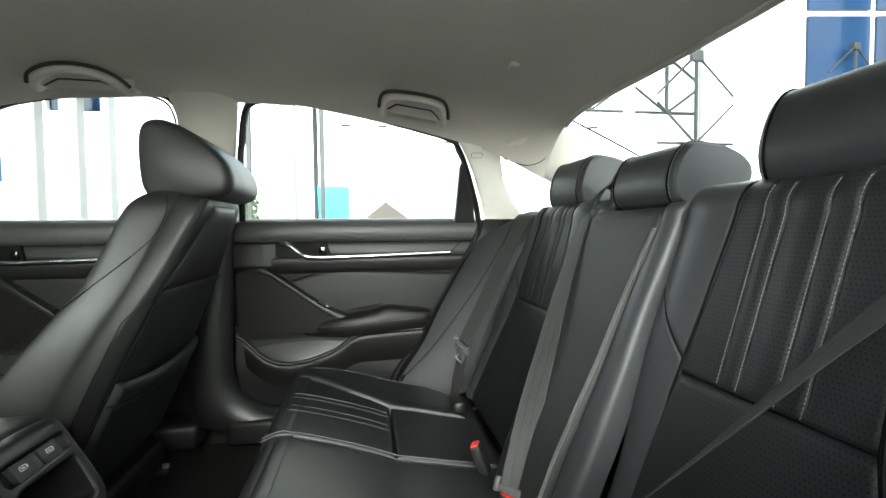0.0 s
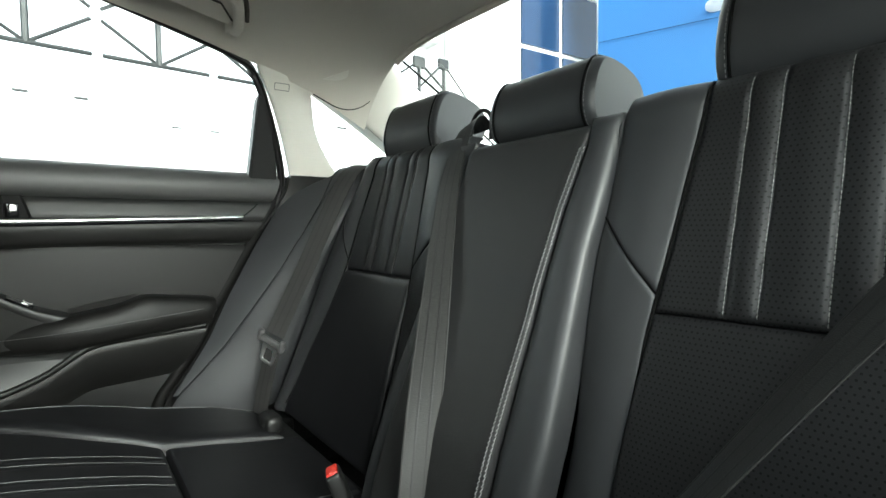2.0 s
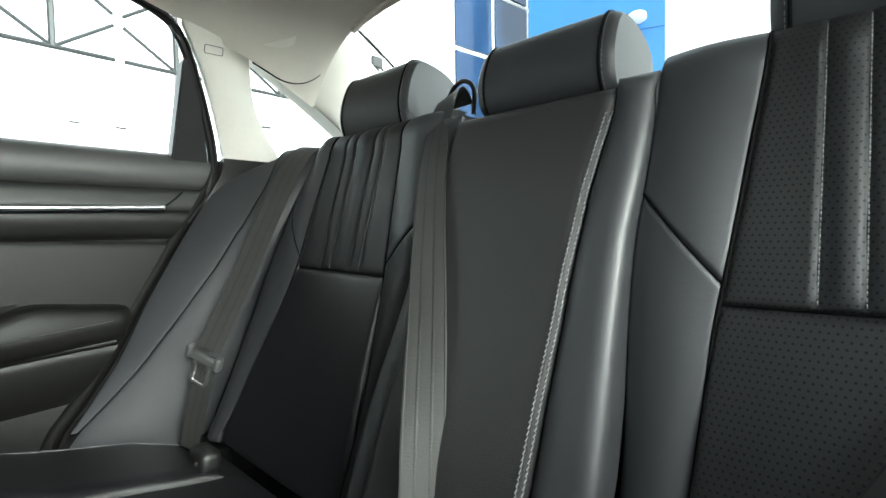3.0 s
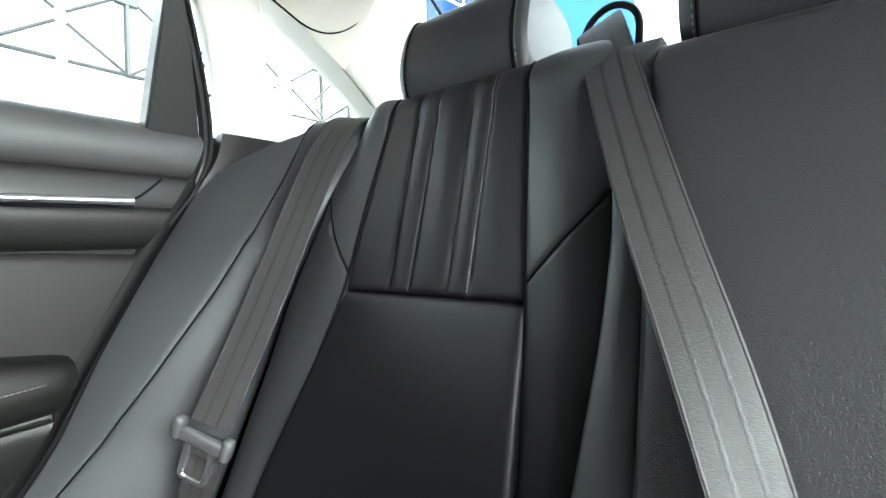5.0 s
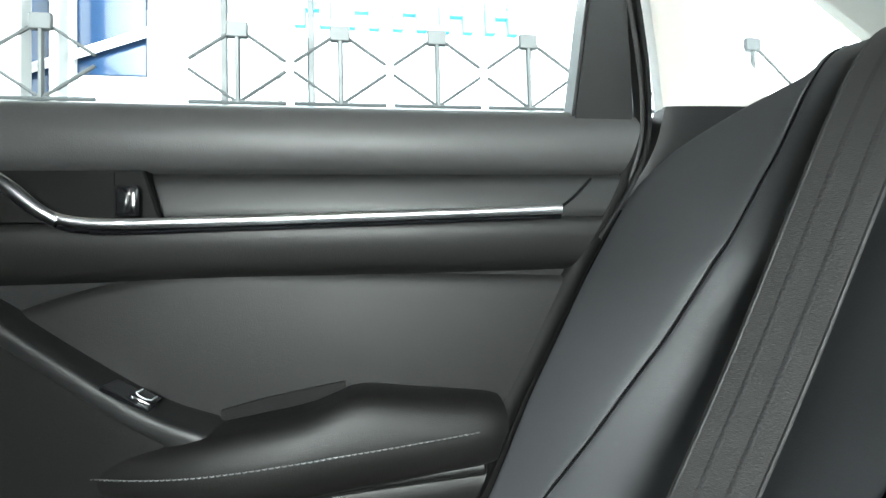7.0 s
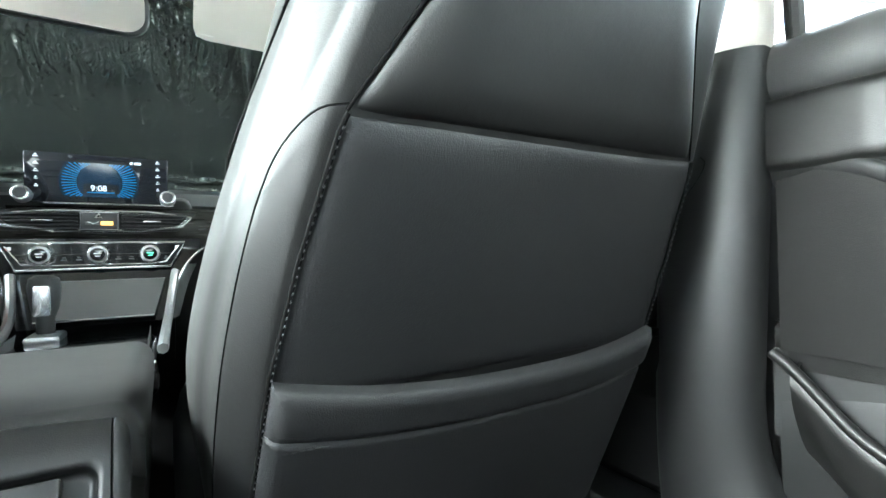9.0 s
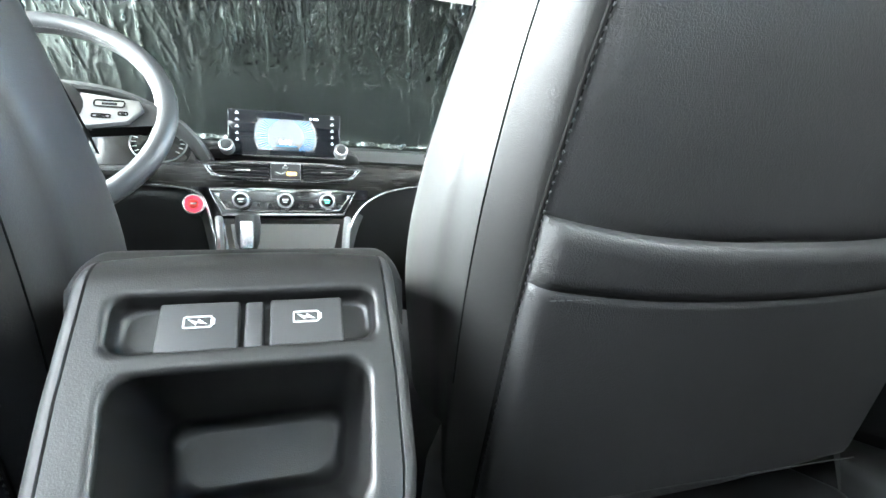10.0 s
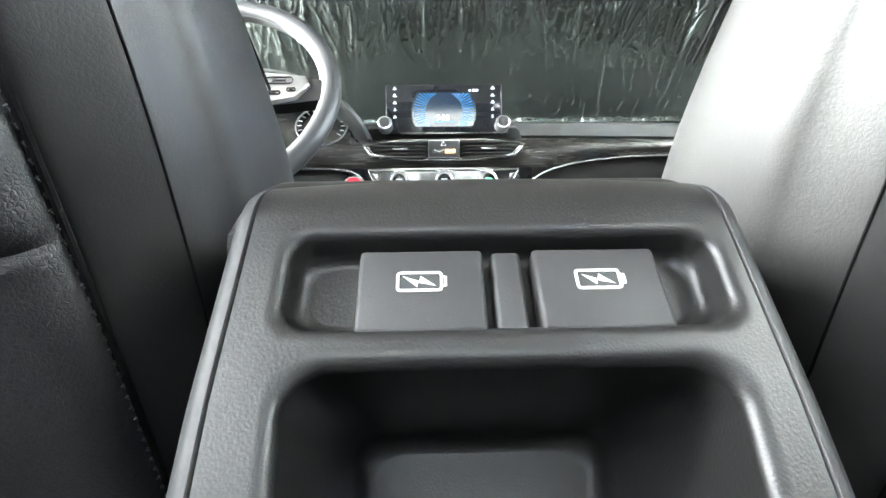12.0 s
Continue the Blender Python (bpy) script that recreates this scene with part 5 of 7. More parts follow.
    # headrest, whose face looks forward
    prof = smooth_line([Vector((a, b, 0)) for a, b in ((0.750, 1.035), (0.757, 1.10), (0.756, 1.168), (0.738, 1.190), (0.700, 1.190), (0.645, 1.158), (0.590, 1.112), (0.572, 1.062), (0.590, 1.030), (0.650, 1.026), (0.715, 1.026))], 3, True)
    cy, cz = sum(p[0] for p in prof) / len(prof), sum(p[1] for p in prof) / len(prof)
    rings = []
    x0, x1 = cx - 0.128, cx + 0.128
    for x in np.r_[np.linspace(x0, x0 + 0.04, 10), np.linspace(x0 + 0.05, x1 - 0.05, 9), np.linspace(x1 - 0.04, x1, 10)]:
        k = 0.78 + 0.22 * puffed(min(x - x0, x1 - x) + 0.0005, 0.030)
        rings.append([(x, cy + (p[0] - cy) * k, cz + (p[1] - cz) * k) for p in prof])
    hr = part("headrest", loft(rings), LEATHER, seat, "black leather front headrest")
    for x in (cx - 0.06, cx + 0.06):
        part("post", tube([(x, 0.69, 1.06), (x, 0.685, 1.0)], 0.006, 10), STEEL, hr, "steel headrest post")
    # cushion and its base
    def cush(u, v):
        x, y = -0.25 + 0.50 * u, 0.90 + 0.56 * v
        e = puffed(min(u, 1 - u) * 0.5, 0.06) * puffed(min(1.0 - v, v + 0.2) * 0.56, 0.06)
        return cx + x, y, 0.40 + 0.12 * e + 0.03 * v + 0.025 * abs(u * 2 - 1) ** 3
    part("cushion", sheet(cush, spread(26, 0.5), spread(26, 0.4), (0, 0, -0.07)), LEATHER, seat)
    part("seat_base", block((cx - 0.22, 0.86, 0.315), (cx + 0.22, 1.36, 0.40), 0.02, 3), PLASTIC, seat, "black plastic seat base")
    for x in (cx - 0.2, cx + 0.2):
        part("seat_rail", block((x - 0.018, 0.84, 0.30), (x + 0.018, 1.40, 0.322), 0.004), RUBBER, seat, "black metal seat rail")
        part("rail_bolt", disc((x, 0.855, 0.326), (0, 0, 1), 0.009, 0.01), STEEL, seat)
    return seat


passenger_seat = build_front_seat(0.365, "black leather front passenger seat with rear map pocket")
driver_seat = copy_thing(passenger_seat, Matrix.Translation((-0.360, 1.140, 0.31)))
tagged(driver_seat, "black leather driver seat, set further forward, with map pocket")

for ob in driver_seat.children:
    if ob.name.startswith("headrest"):
        ob.location.y += 0.05


# ---------------------------------------------------------------- centre console
CON_D, CON_N = Vector((0, 0.495, 0.869)), Vector((0, -0.869, 0.495))
CON_O = Vector((0.001, 0.745, 0.533))


def con(x, s, out=0.0):
    """A place on the sloping rear face: across, up the slope, out of it."""
    return CON_O + Vector((x, 0, 0)) + CON_D * s + CON_N * out


def panel_half(q):
    """Half the width of the rear panel at a height on the slope."""
    return float(np.interp(q, [-0.010, 0.004, 0.022, 0.07, 0.14, 0.16], [0.0735, 0.0755, 0.0775, 0.0785, 0.0768, 0.0762]))


CROWN_AT, CROWN_R = 0.128, 0.024


def con_roll(x, q, out=0.0):
    """Like con(), but the top of the face rolls over towards the lid."""
    if q <= CROWN_AT:
        return con(x, q, out)
    a = min((q - CROWN_AT) / CROWN_R, 1.25)
    lift = 0.004 * (1 - (x / 0.08) ** 2) * min(1.0, a)
    return con(x, CROWN_AT + (CROWN_R + out) * math.sin(a) + lift, -CROWN_R + (CROWN_R + out) * math.cos(a))


def build_console():
    c = thing("center_console", (0, 1.0, 0.40), "black plastic centre console with charging sockets and an open rear bin", "console")
    X0 = -0.004
    wide = lambda loop, g=0.0: [(X0 + x * (panel_half(q) + g) / 0.0785, q) for x, q in loop]
    # rear panel: flat part with two openings, rolled top
    bm = bmesh.new()
    low = [(math.cos(radians(a)), math.sin(radians(a))) for a in np.linspace(-90, 0, 8)]
    r = 0.017
    right = [(0.0785 - r + r * a, -0.009 + r + r * b) for a, b in low] + [(0.0785, q) for q in np.linspace(0.02, CROWN_AT, 12)]
    top = [(x, CROWN_AT) for x in np.linspace(0.0785, -0.0785, 25)[1:-1]]
    outline = wide(right + top + [(-x, q) for x, q in right[::-1]])
    hole_bin = [(X0 + 0.0025 + x * (0.93 + 0.07 * max(0.0, min(1.0, q / 0.077))), q) for x, q in rounded_rect(-0.068, 0.067, -0.0005, 0.0822, 0.014, 7)]
    hole_usb = rounded_rect(-0.0720, 0.0705, 0.0858, 0.1240, 0.0085, 7)

    def grown(loop, g):
        cx, cs = sum(p[0] for p in loop) / len(loop), sum(p[1] for p in loop) / len(loop)
        return [(x + math.copysign(1, x - cx) * g, q + math.copysign(1, q - cs) * g) for x, q in loop]

    def ring(loop, way, out):
        return [bm.verts.new(con(x, q) + (way(q) if callable(way) else way) * out) for x, q in loop]

    def bridge(a, b):
        for i in range(len(a)):
            j = (i + 1) % len(a)
            bm.faces.new((a[i], a[j], b[j], b[i]))
    edges, rims = [], []
    for loop in (outline, grown(hole_bin, 0.0008), grown(hole_usb, 0.0008)):
        vs = ring(loop, CON_N, 0.0)
        rims.append(vs)
        edges += [bm.edges.new((vs[i], vs[(i + 1) % len(vs)])) for i in range(len(vs))]
    bmesh.ops.triangle_fill(bm, edges=edges, use_beauty=True)
    # soft lips of the openings, then their walls
    deep, flat = Vector((0, 0.886, -0.464)), Vector((0, 0.936, -0.352))
    into = lambda q: flat.lerp(deep, max(0.0, min(1.0, (q - 0.020) / 0.040)))
    for rim, loop, r, way, walls in ((rims[1], hole_bin, 0.0048, into, ((0.0055, 0.05), (0.0085, 0.098), (0.0092, 0.105), (0.0108, 0.1105), (0.0135, 0.1142), (0.017, 0.116), (0.0175, 0.116), (0.019, 0.116))), (rims[2], hole_usb, 0.0040, -CON_N, ((0.0044, 0.005), (0.0047, 0.0078), (0.0055, 0.0106), (0.0068, 0.0123), (0.0088, 0.013), (0.0091, 0.013), (0.0100, 0.013)))):
        prev = ring(loop, way, 0.0)
        bridge(rim, prev)
        for a in (18, 36, 54, 72, 90):
            cur = ring(grown(loop, -r * math.sin(radians(a))), way, r * (1 - math.cos(radians(a))))
            bridge(prev, cur)
            prev = cur
        for inset, d in walls:
            cur = ring(grown(loop, -inset), way, d)
            bridge(prev, cur)
            prev = cur
        bm.faces.new(prev)
    # rolled top, row by row, and the rim that turns down into the joint
    xs = [q[0] for q in wide([(0.0785, CROWN_AT)] + top + [(-0.0785, CROWN_AT)])]
    row = rims[0][len(right) - 1:len(right) + len(top) + 1]
    for q in np.linspace(CROWN_AT, 0.156, 10)[1:]:
        k = panel_half(q) / panel_half(CROWN_AT)
        cur = [bm.verts.new(con_roll(X0 + (x - X0) * k, q)) for x in xs]
        for i in range(len(xs) - 1):
            bm.faces.new((row[i], row[i + 1], cur[i + 1], cur[i]))
        row = cur
    bm.verts.ensure_lookup_table()
    border = [e for e in bm.edges if e.is_boundary]
    ext = bmesh.ops.extrude_edge_only(bm, edges=border)
    for v in ext["geom"]:
        if isinstance(v, bmesh.types.BMVert):
            v.co -= CON_N * 0.006
    bmesh.ops.recalc_face_normals(bm, faces=bm.faces[:])
    face = part("rear_panel", bm, PLASTIC, c, "black plastic rear panel with bin and socket recess")
    mat = rounded_rect(-0.0585, 0.0575, 0.006, 0.106, 0.012, 6)
    floor_at = lambda x, d, h: con(x - 0.001, 0.0054, 0) + flat * d + Vector((0, 0, h))
    part("bin_mat", loft([[floor_at(x * k, d, h) for x, d in mat] for h, k in ((0.0, 1.0), (0.0012, 1.0), (0.0016, 0.992))]), SOFT, face, "black rubber mat on the bin floor")
    # socket covers, each tilted out at its lower edge
    for x0, x1, flap in ((-0.0455, -0.0062, True), (-0.0034, 0.0062, False), (0.0098, 0.0494, True)):
        M = Matrix((Vector((1, 0, 0)), CON_D, CON_N)).transposed().to_4x4()
        M.translation = con((x0 + x1) / 2 - 0.001, 0.1024, -0.0066)
        M = M @ Matrix.Rotation(radians(-5.5), 4, "X")
        w = (x1 - x0) / 2
        cov = part("socket_cover" if flap else "divider", block((-w, -0.0148, -0.006), (w, 0.0142, 0.0045 if flap else 0.003), 0.0016, 3, M), GREY_PLASTIC, face, "dark grey flap with a white battery symbol" if flap else "")
        if flap:
            z = 0.00475
            frame_line = [M @ Vector((a, b, z)) for a, b in rounded_rect(-0.0072, 0.0062, -0.0012, 0.0052, 0.0008, 2)]
            part("battery_mark", tube(frame_line, 0.00052, 5, True), WHITE_PRINT, cov)
            tip = [M @ Vector((a, b, z)) for a, b in ((0.0064, 0.0004), (0.0075, 0.0004), (0.0075, 0.0036), (0.0064, 0.0036))]
            part("battery_tip", tube(tip, 0.00052, 5), WHITE_PRINT, cov)
            flash = [Vector((a, b, z)) for a, b in ((-0.0058, 0.0040), (-0.0012, 0.0000), (-0.0010, 0.0016), (0.0046, 0.0004), (-0.0002, 0.0040), (-0.0006, 0.0022))]
            part("flash_mark", ([M @ p for p in flash], [(5, 2, 1, 0), (5, 4, 3, 2)]), WHITE_PRINT, cov, smooth=False)
    # outer shell: rolls out from the joint round the panel and runs forward
    r = 0.018
    around = [(0.0785 - r + r * a, -0.009 + r + r * b) for a, b in low] + [(0.0785, q) for q in np.r_[np.linspace(0.02, CROWN_AT, 10), np.linspace(0.133, 0.156, 6)]]
    path = [(-x, q) for x, q in around[::-1]] + [(-0.03, -0.009), (0.0, -0.009), (0.03, -0.009)] + around
    n_path = len(path)

    def shell(u, v):
        x, q = path[int(round(u))]
        steps = [(0.0008, -0.006), (0.0008, -0.0012), (0.0016, -0.0003), (0.0035, -0.0004), (0.0060, -0.0020), (0.0082, -0.0052), (0.0094, -0.0100), (0.0098, -0.0180), (0.0098, -0.030)]
        k = int(round(v))
        g, d = steps[min(k, len(steps) - 1)]
        side = math.copysign(1, x) if abs(x) > 0.001 else 0.0
        below = max(0.0, min(1.0, (0.012 - q) / 0.02))
        p = con_roll(X0 + x * panel_half(q) / 0.0785 + side * g * (1 - 0.65 * below), q - g * below * 1.1, d)
        if k >= len(steps):
            p = p + Vector((0, 0.55, 0.02 if q > 0.1 else -0.02))
        return p
    part("shell", sheet(shell, range(n_path), range(10)), GREY_PLASTIC, c, "rounded grained outer shell")

    def lid(u, v):
        x, y = -0.100 + 0.192 * u, 0.833 + 0.32 * v
        e = puffed(min(u, 1 - u) * 0.192 + 0.0004, 0.020) * puffed(min(v + 0.002, 1 - v) * 0.32, 0.016)
        return x, y, 0.638 + 0.0245 * e - 0.003 * v
    part("armrest_lid", sheet(lid, spread(34, 0.7), spread(34, 0.6), (0, 0, -0.03)), LEATHER, c, "padded black leather armrest lid")
    part("body", block((-0.086, 0.885, 0.30), (0.080, 1.50, 0.525), 0.02, 3), PLASTIC, c)
    foot = [[(x + X0, y, z) for x, y in ((-w, ye), (-w, y0 + 0.02), (-w + 0.025, y0), (w - 0.025, y0), (w, y0 + 0.02), (w, ye))] for z, w, y0, ye in ((0.30, 0.12, 0.80, 0.90), (0.40, 0.098, 0.775, 0.90), (0.47, 0.085, 0.755, 0.90), (0.516, 0.076, 0.742, 0.768))]
    part("lower_cover", loft(foot), GREY_PLASTIC, c, "grey plastic lower console cover")
    # tray ahead of the armrest
    part("tray", block((-0.098, 1.16, 0.58), (0.098, 1.50, 0.632), 0.012, 3), PIANO, c, "gloss black tray around the selector")
    for s in (1, -1):
        leg = smooth_line([(s * 0.102, 1.18, 0.640), (s * 0.106, 1.36, 0.640), (s * 0.112, 1.46, 0.66), (s * 0.124, 1.515, 0.735)], 3)
        part("chrome_rail", tube(leg, 0.0075, 8), SILVER, c, "silver rail beside the selector")


def build_selector():
    g = thing("gear_selector", (-0.062, 1.42, 0.632), "black leather gear selector with chrome front", "gear selector")
    rings = []
    for t, w, d in ((0, 0.012, 0.012), (0.35, 0.013, 0.013), (0.5, 0.019, 0.020), (0.8, 0.022, 0.024), (0.95, 0.020, 0.021), (1.0, 0.012, 0.013)):
        z, y = 0.632 + 0.105 * t, 1.43 - 0.01 * t
        rings.append([(-0.062 + w * a, y + d * b, z) for a, b in ((math.cos(k), math.sin(k)) for k in np.linspace(0, 2 * math.pi, 20, endpoint=False))])
    part("knob", loft(rings), LEATHER, g)
    part("insert", block((-0.073, 1.395, 0.672), (-0.051, 1.408, 0.722), 0.004, 2), CHROME, g, "chrome insert")
    part("gaiter", block((-0.085, 1.39, 0.628), (-0.038, 1.46, 0.642), 0.006, 2), SILVER, g)


build_console()
build_selector()


# ---------------------------------------------------------------- dashboard
def dash_strip(profile, x0, x1, drop=0.0, nx=30):
    prof = [tuple(p) for p in smooth_line([(0, y, z) for y, z in profile], 3)]

    def fn(u, v):
        _, y, z = along(prof, v)
        x = x0 + (x1 - x0) * u
        return x, y + 0.05 * (abs(x) / 0.7) ** 2, z - drop * u
    return sheet(fn, np.linspace(0, 1, nx), np.linspace(0, 1, 18), (0, 0.03, 0))


def build_dashboard():
    d = thing("dashboard", (0, 1.75, 0.60), "black dashboard with grained trim, centre screen, vents and climate dials", "dashboard")
    bow = lambda x: 0.05 * (abs(x) / 0.7) ** 2
    part("top_pad", dash_strip([(1.605, 0.860), (1.585, 0.864), (1.581, 0.885), (1.586, 0.902), (1.605, 0.909), (1.75, 0.916), (1.97, 0.925)], -0.70, 0.70, nx=50), DASH_SOFT, d, "soft dark grey dashboard top")
    # grained band; its lower edge follows the chrome line
    band_low = [(0.0, 0.797), (0.150, 0.797), (0.171, 0.782), (0.213, 0.803), (0.296, 0.820), (0.426, 0.831), (0.69, 0.836)]

    def band(u, v):
        x = -0.69 + 1.38 * u
        zb = lerp_at(band_low, abs(x)) if x > 0 else min(lerp_at(band_low, abs(x)), 0.806)
        z = zb + (0.862 - zb) * v
        return x, 1.566 - 0.014 * math.sin(math.pi * min(1, 0.1 + v * 0.9)) ** 0.7 + bow(x), z
    part("trim", sheet(band, np.linspace(0, 1, 90), np.linspace(0, 1, 14), (0, 0.03, 0)), WOODTRIM, d, "dark glossy grained trim strip")
    part("joint", tube([(x, 1.576 + bow(x), 0.8625) for x in np.linspace(-0.68, 0.68, 40)], 0.0022, 6), DARK_THREAD, d)
    right = [(0.107, 1.492, 0.641), (0.125, 1.515, 0.711), (0.142, 1.530, 0.747), (0.171, 1.540, 0.778), (0.213, 1.551, 0.799), (0.296, 1.562, 0.817), (0.426, 1.575, 0.828), (0.69, 1.615, 0.833)]
    left = [(-0.118, 1.492, 0.655), (-0.138, 1.520, 0.732), (-0.152, 1.534, 0.776), (-0.172, 1.542, 0.794), (-0.226, 1.552, 0.802), (-0.36, 1.565, 0.805), (-0.69, 1.615, 0.806)]
    for line in (right, left):
        part("chrome_line", tube(smooth_line(line, 4), 0.0027, 8), CHROME, d, "thin chrome line under the trim")
    # shield under the band, tapering down to the console
    edge = smooth_line([Vector(p) for p in right[:4]], 3)
    zs = [p.z for p in edge]

    def shield(u, v):
        z = 0.641 + (0.800 - 0.641) * v
        w = float(np.interp(z, zs, [p.x for p in edge]))
        y = float(np.interp(z, zs, [p.y for p in edge]))
        return -w - 0.006 + (2 * w + 0.006) * u, y + 0.006, z
    part("centre_panel", sheet(shield, np.linspace(0, 1, 12), np.linspace(0, 1, 24), (0, 0.04, 0)), PIANO, d, "dark glossy centre stack")
    # lower pads, dark on both sides; a grey knee wedge beside each rail
    part("lower_pad", dash_strip([(1.70, 0.52), (1.63, 0.60), (1.585, 0.74), (1.575, 0.800), (1.585, 0.838)], 0.125, 0.69), SOFT, d, "black lower dashboard pad")
    part("lower_pad", dash_strip([(1.70, 0.52), (1.63, 0.60), (1.580, 0.74), (1.570, 0.780), (1.580, 0.812)], -0.69, -0.125), SOFT, d, "black lower dashboard pad")
    for s, line in ((1, right), (-1, left)):
        inner = smooth_line([Vector(p) for p in line[:3]], 3)

        def wedge(u, v, inner=inner, s=s):
            p = Vector(along([tuple(q) for q in inner], v))
            return p.x + s * (0.004 + 0.020 * u), p.y + 0.006 + 0.05 * u ** 1.6, p.z
        part("knee_wedge", sheet(wedge, np.linspace(0, 1, 8), np.linspace(0, 1, 16), (0, 0.01, 0)), DASH_SOFT, d, "soft grey knee pad")
    # vents
    vent = [(-0.161, 0.852), (0.164, 0.852), (0.129, 0.8145), (-0.132, 0.8145)]
    bez = part("vent_frame", joined(tube(smooth_line([Vector((x, 1.540, z)) for x, z in vent], 1, True), 0.0030, 8, True),
                                    tube(smooth_line([Vector((x * 0.955, 1.5415, 0.8333 + (z - 0.8333) * 0.84)) for x, z in vent], 1, True), 0.0016, 6, True)), CHROME, d, "chrome frame round the vents")
    part("vent_back", ([(x, 1.5445, z) for x, z in vent] + [(x, 1.56, z) for x, z in vent], [(3, 2, 1, 0), (0, 1, 5, 4), (1, 2, 6, 5), (2, 3, 7, 6), (3, 0, 4, 7)]), SHADE, bez, smooth=False)
    for k in range(5):
        z = 0.8195 + 0.0067 * k
        for x0, x1 in ((-0.124 - 0.0055 * k, -0.033), (0.035, 0.121 + 0.0065 * k)):
            part("slat", block((x0, 1.533, z - 0.0011), (x1, 1.545, z + 0.0011), 0.0005, 1), PLASTIC, bez)
    for x in (-0.082, 0.086):
        part("vent_tab", block((x - 0.015, 1.529, 0.8315), (x + 0.015, 1.536, 0.8352), 0.0012), CHROME, bez, "chrome vent tab")
    hz = part("hazard_panel", block((-0.029, 1.532, 0.816), (0.031, 1.546, 0.8505), 0.002), GREY_PLASTIC, d, "grey panel with the warning switch")
    part("hazard_edge", tube([Vector((x, 1.5325, z)) for x, z in ((-0.028, 0.817), (0.030, 0.817), (0.030, 0.8495), (-0.028, 0.8495))], 0.0008, 5, True), SILVER, hz)
    tri = [Vector((a, 1.5312, b)) for a, b in ((-0.005, 0.840), (0.005, 0.840), (0.000, 0.847))]
    part("warning_mark", tube(tri, 0.0012, 5, True), WHITE_PRINT, hz)
    part("airbag_text", block((-0.021, 1.5308, 0.8255), (0.001, 1.5322, 0.8325), 0), FLAP_GREY, hz, smooth=False)
    part("airbag_mark", tube([(-0.018, 1.5304, 0.8315), (-0.008, 1.5304, 0.8275), (0.0, 1.5304, 0.8315)], 0.0006, 5), WHITE_PRINT, hz)
    part("airbag_lamp", block((0.003, 1.5308, 0.8255), (0.022, 1.5322, 0.8325), 0), LIT_AMBER, hz, "amber passenger airbag lamp", smooth=False)
    # climate panel
    hv = [(-0.142, 0.792), (0.141, 0.792), (0.116, 0.7445), (-0.119, 0.7425)]
    cl = part("climate_panel", ([(x, 1.528, z) for x, z in hv] + [(x, 1.56, z) for x, z in hv], [(3, 2, 1, 0), (0, 1, 5, 4), (1, 2, 6, 5), (2, 3, 7, 6), (3, 0, 4, 7)]), PIANO, d, "gloss black climate control panel", smooth=False)
    part("panel_edge", tube([Vector((x, 1.5265, z)) for x, z in hv], 0.0022, 6, True), CHROME, cl, "chrome edge of the climate panel")
    part("panel_edge", tube([Vector((x, 1.5255, z)) for x, z in ((-0.133, 0.786), (-0.112, 0.754), (-0.085, 0.7505), (0.085, 0.7505), (0.108, 0.754), (0.132, 0.786))], 0.0016, 6), CHROME, cl)
    part("panel_line", tube([Vector((x, 1.5270, 0.7705)) for x in np.linspace(-0.122, 0.120, 8)], 0.0006, 5), GREY_PLASTIC, cl)
    for x, lit in ((-0.083, WHITE_PRINT), (0.000, WHITE_PRINT), (0.082, LIT_GREEN)):
        kn = part("climate_dial", disc((x, 1.519, 0.770), (0, -1, 0), 0.0175, 0.022, 32, 0.003), CHROME, cl, "chrome ringed climate dial")
        part("dial_ring", disc((x, 1.5082, 0.770), (0, -1, 0), 0.0148, 0.003, 28, 0.0006), SILVER, kn)
        part("dial_face", disc((x, 1.5062, 0.770), (0, -1, 0), 0.0118, 0.003, 28, 0.0006), PIANO, kn)
        part("dial_mark", block((x - 0.0055, 1.5042, 0.7705), (x + 0.0055, 1.5048, 0.7728), 0), lit, kn, smooth=False)
        part("dial_mark", block((x - 0.0040, 1.5042, 0.7660), (x + 0.0040, 1.5048, 0.7676), 0), lit, kn, smooth=False)
    for x in (-0.112, -0.052, -0.030, 0.030, 0.051, 0.109):
        part("button_mark", block((x - 0.0045, 1.5265, 0.7595), (x + 0.0045, 1.5278, 0.7615), 0), SEAM_GREY, cl, smooth=False)
        part("button_mark", block((x - 0.0025, 1.5265, 0.7630), (x + 0.0025, 1.5278, 0.7655), 0), FLAP_GREY, cl, smooth=False)
    for x in (-0.127, 0.127):
        part("button_mark", block((x - 0.0025, 1.5265, 0.779), (x + 0.0025, 1.5278, 0.785), 0), WHITE_PRINT, cl, smooth=False)
    # shelf under the display, then the display with side keys and knobs
    def base(u, v):
        x = -0.158 + 0.316 * u
        e = puffed(min(u, 1 - u) * 0.316 + 0.0004, 0.02)
        return x, 1.590 - 0.030 * e * math.sin(0.2 + v * 1.3) - 0.004 + 0.04 * max(0, v - 0.8), 0.856 + 0.030 * v * (0.4 + 0.6 * e)
    part("display_stand", sheet(base, spread(24, 0.6), np.linspace(0, 1, 10), (0, 0.03, 0)), DASH_SOFT, d, "soft grey shelf under the display")
    M = Matrix.Translation((0.002, 1.548, 0.914)) @ Matrix.Rotation(radians(3.0), 4, "X")
    sc = part("display", block((-0.112, -0.006, -0.047), (0.112, 0.014, 0.046), 0.003, 2, M), SCREEN, d, "gloss black centre display with lit blue picture")
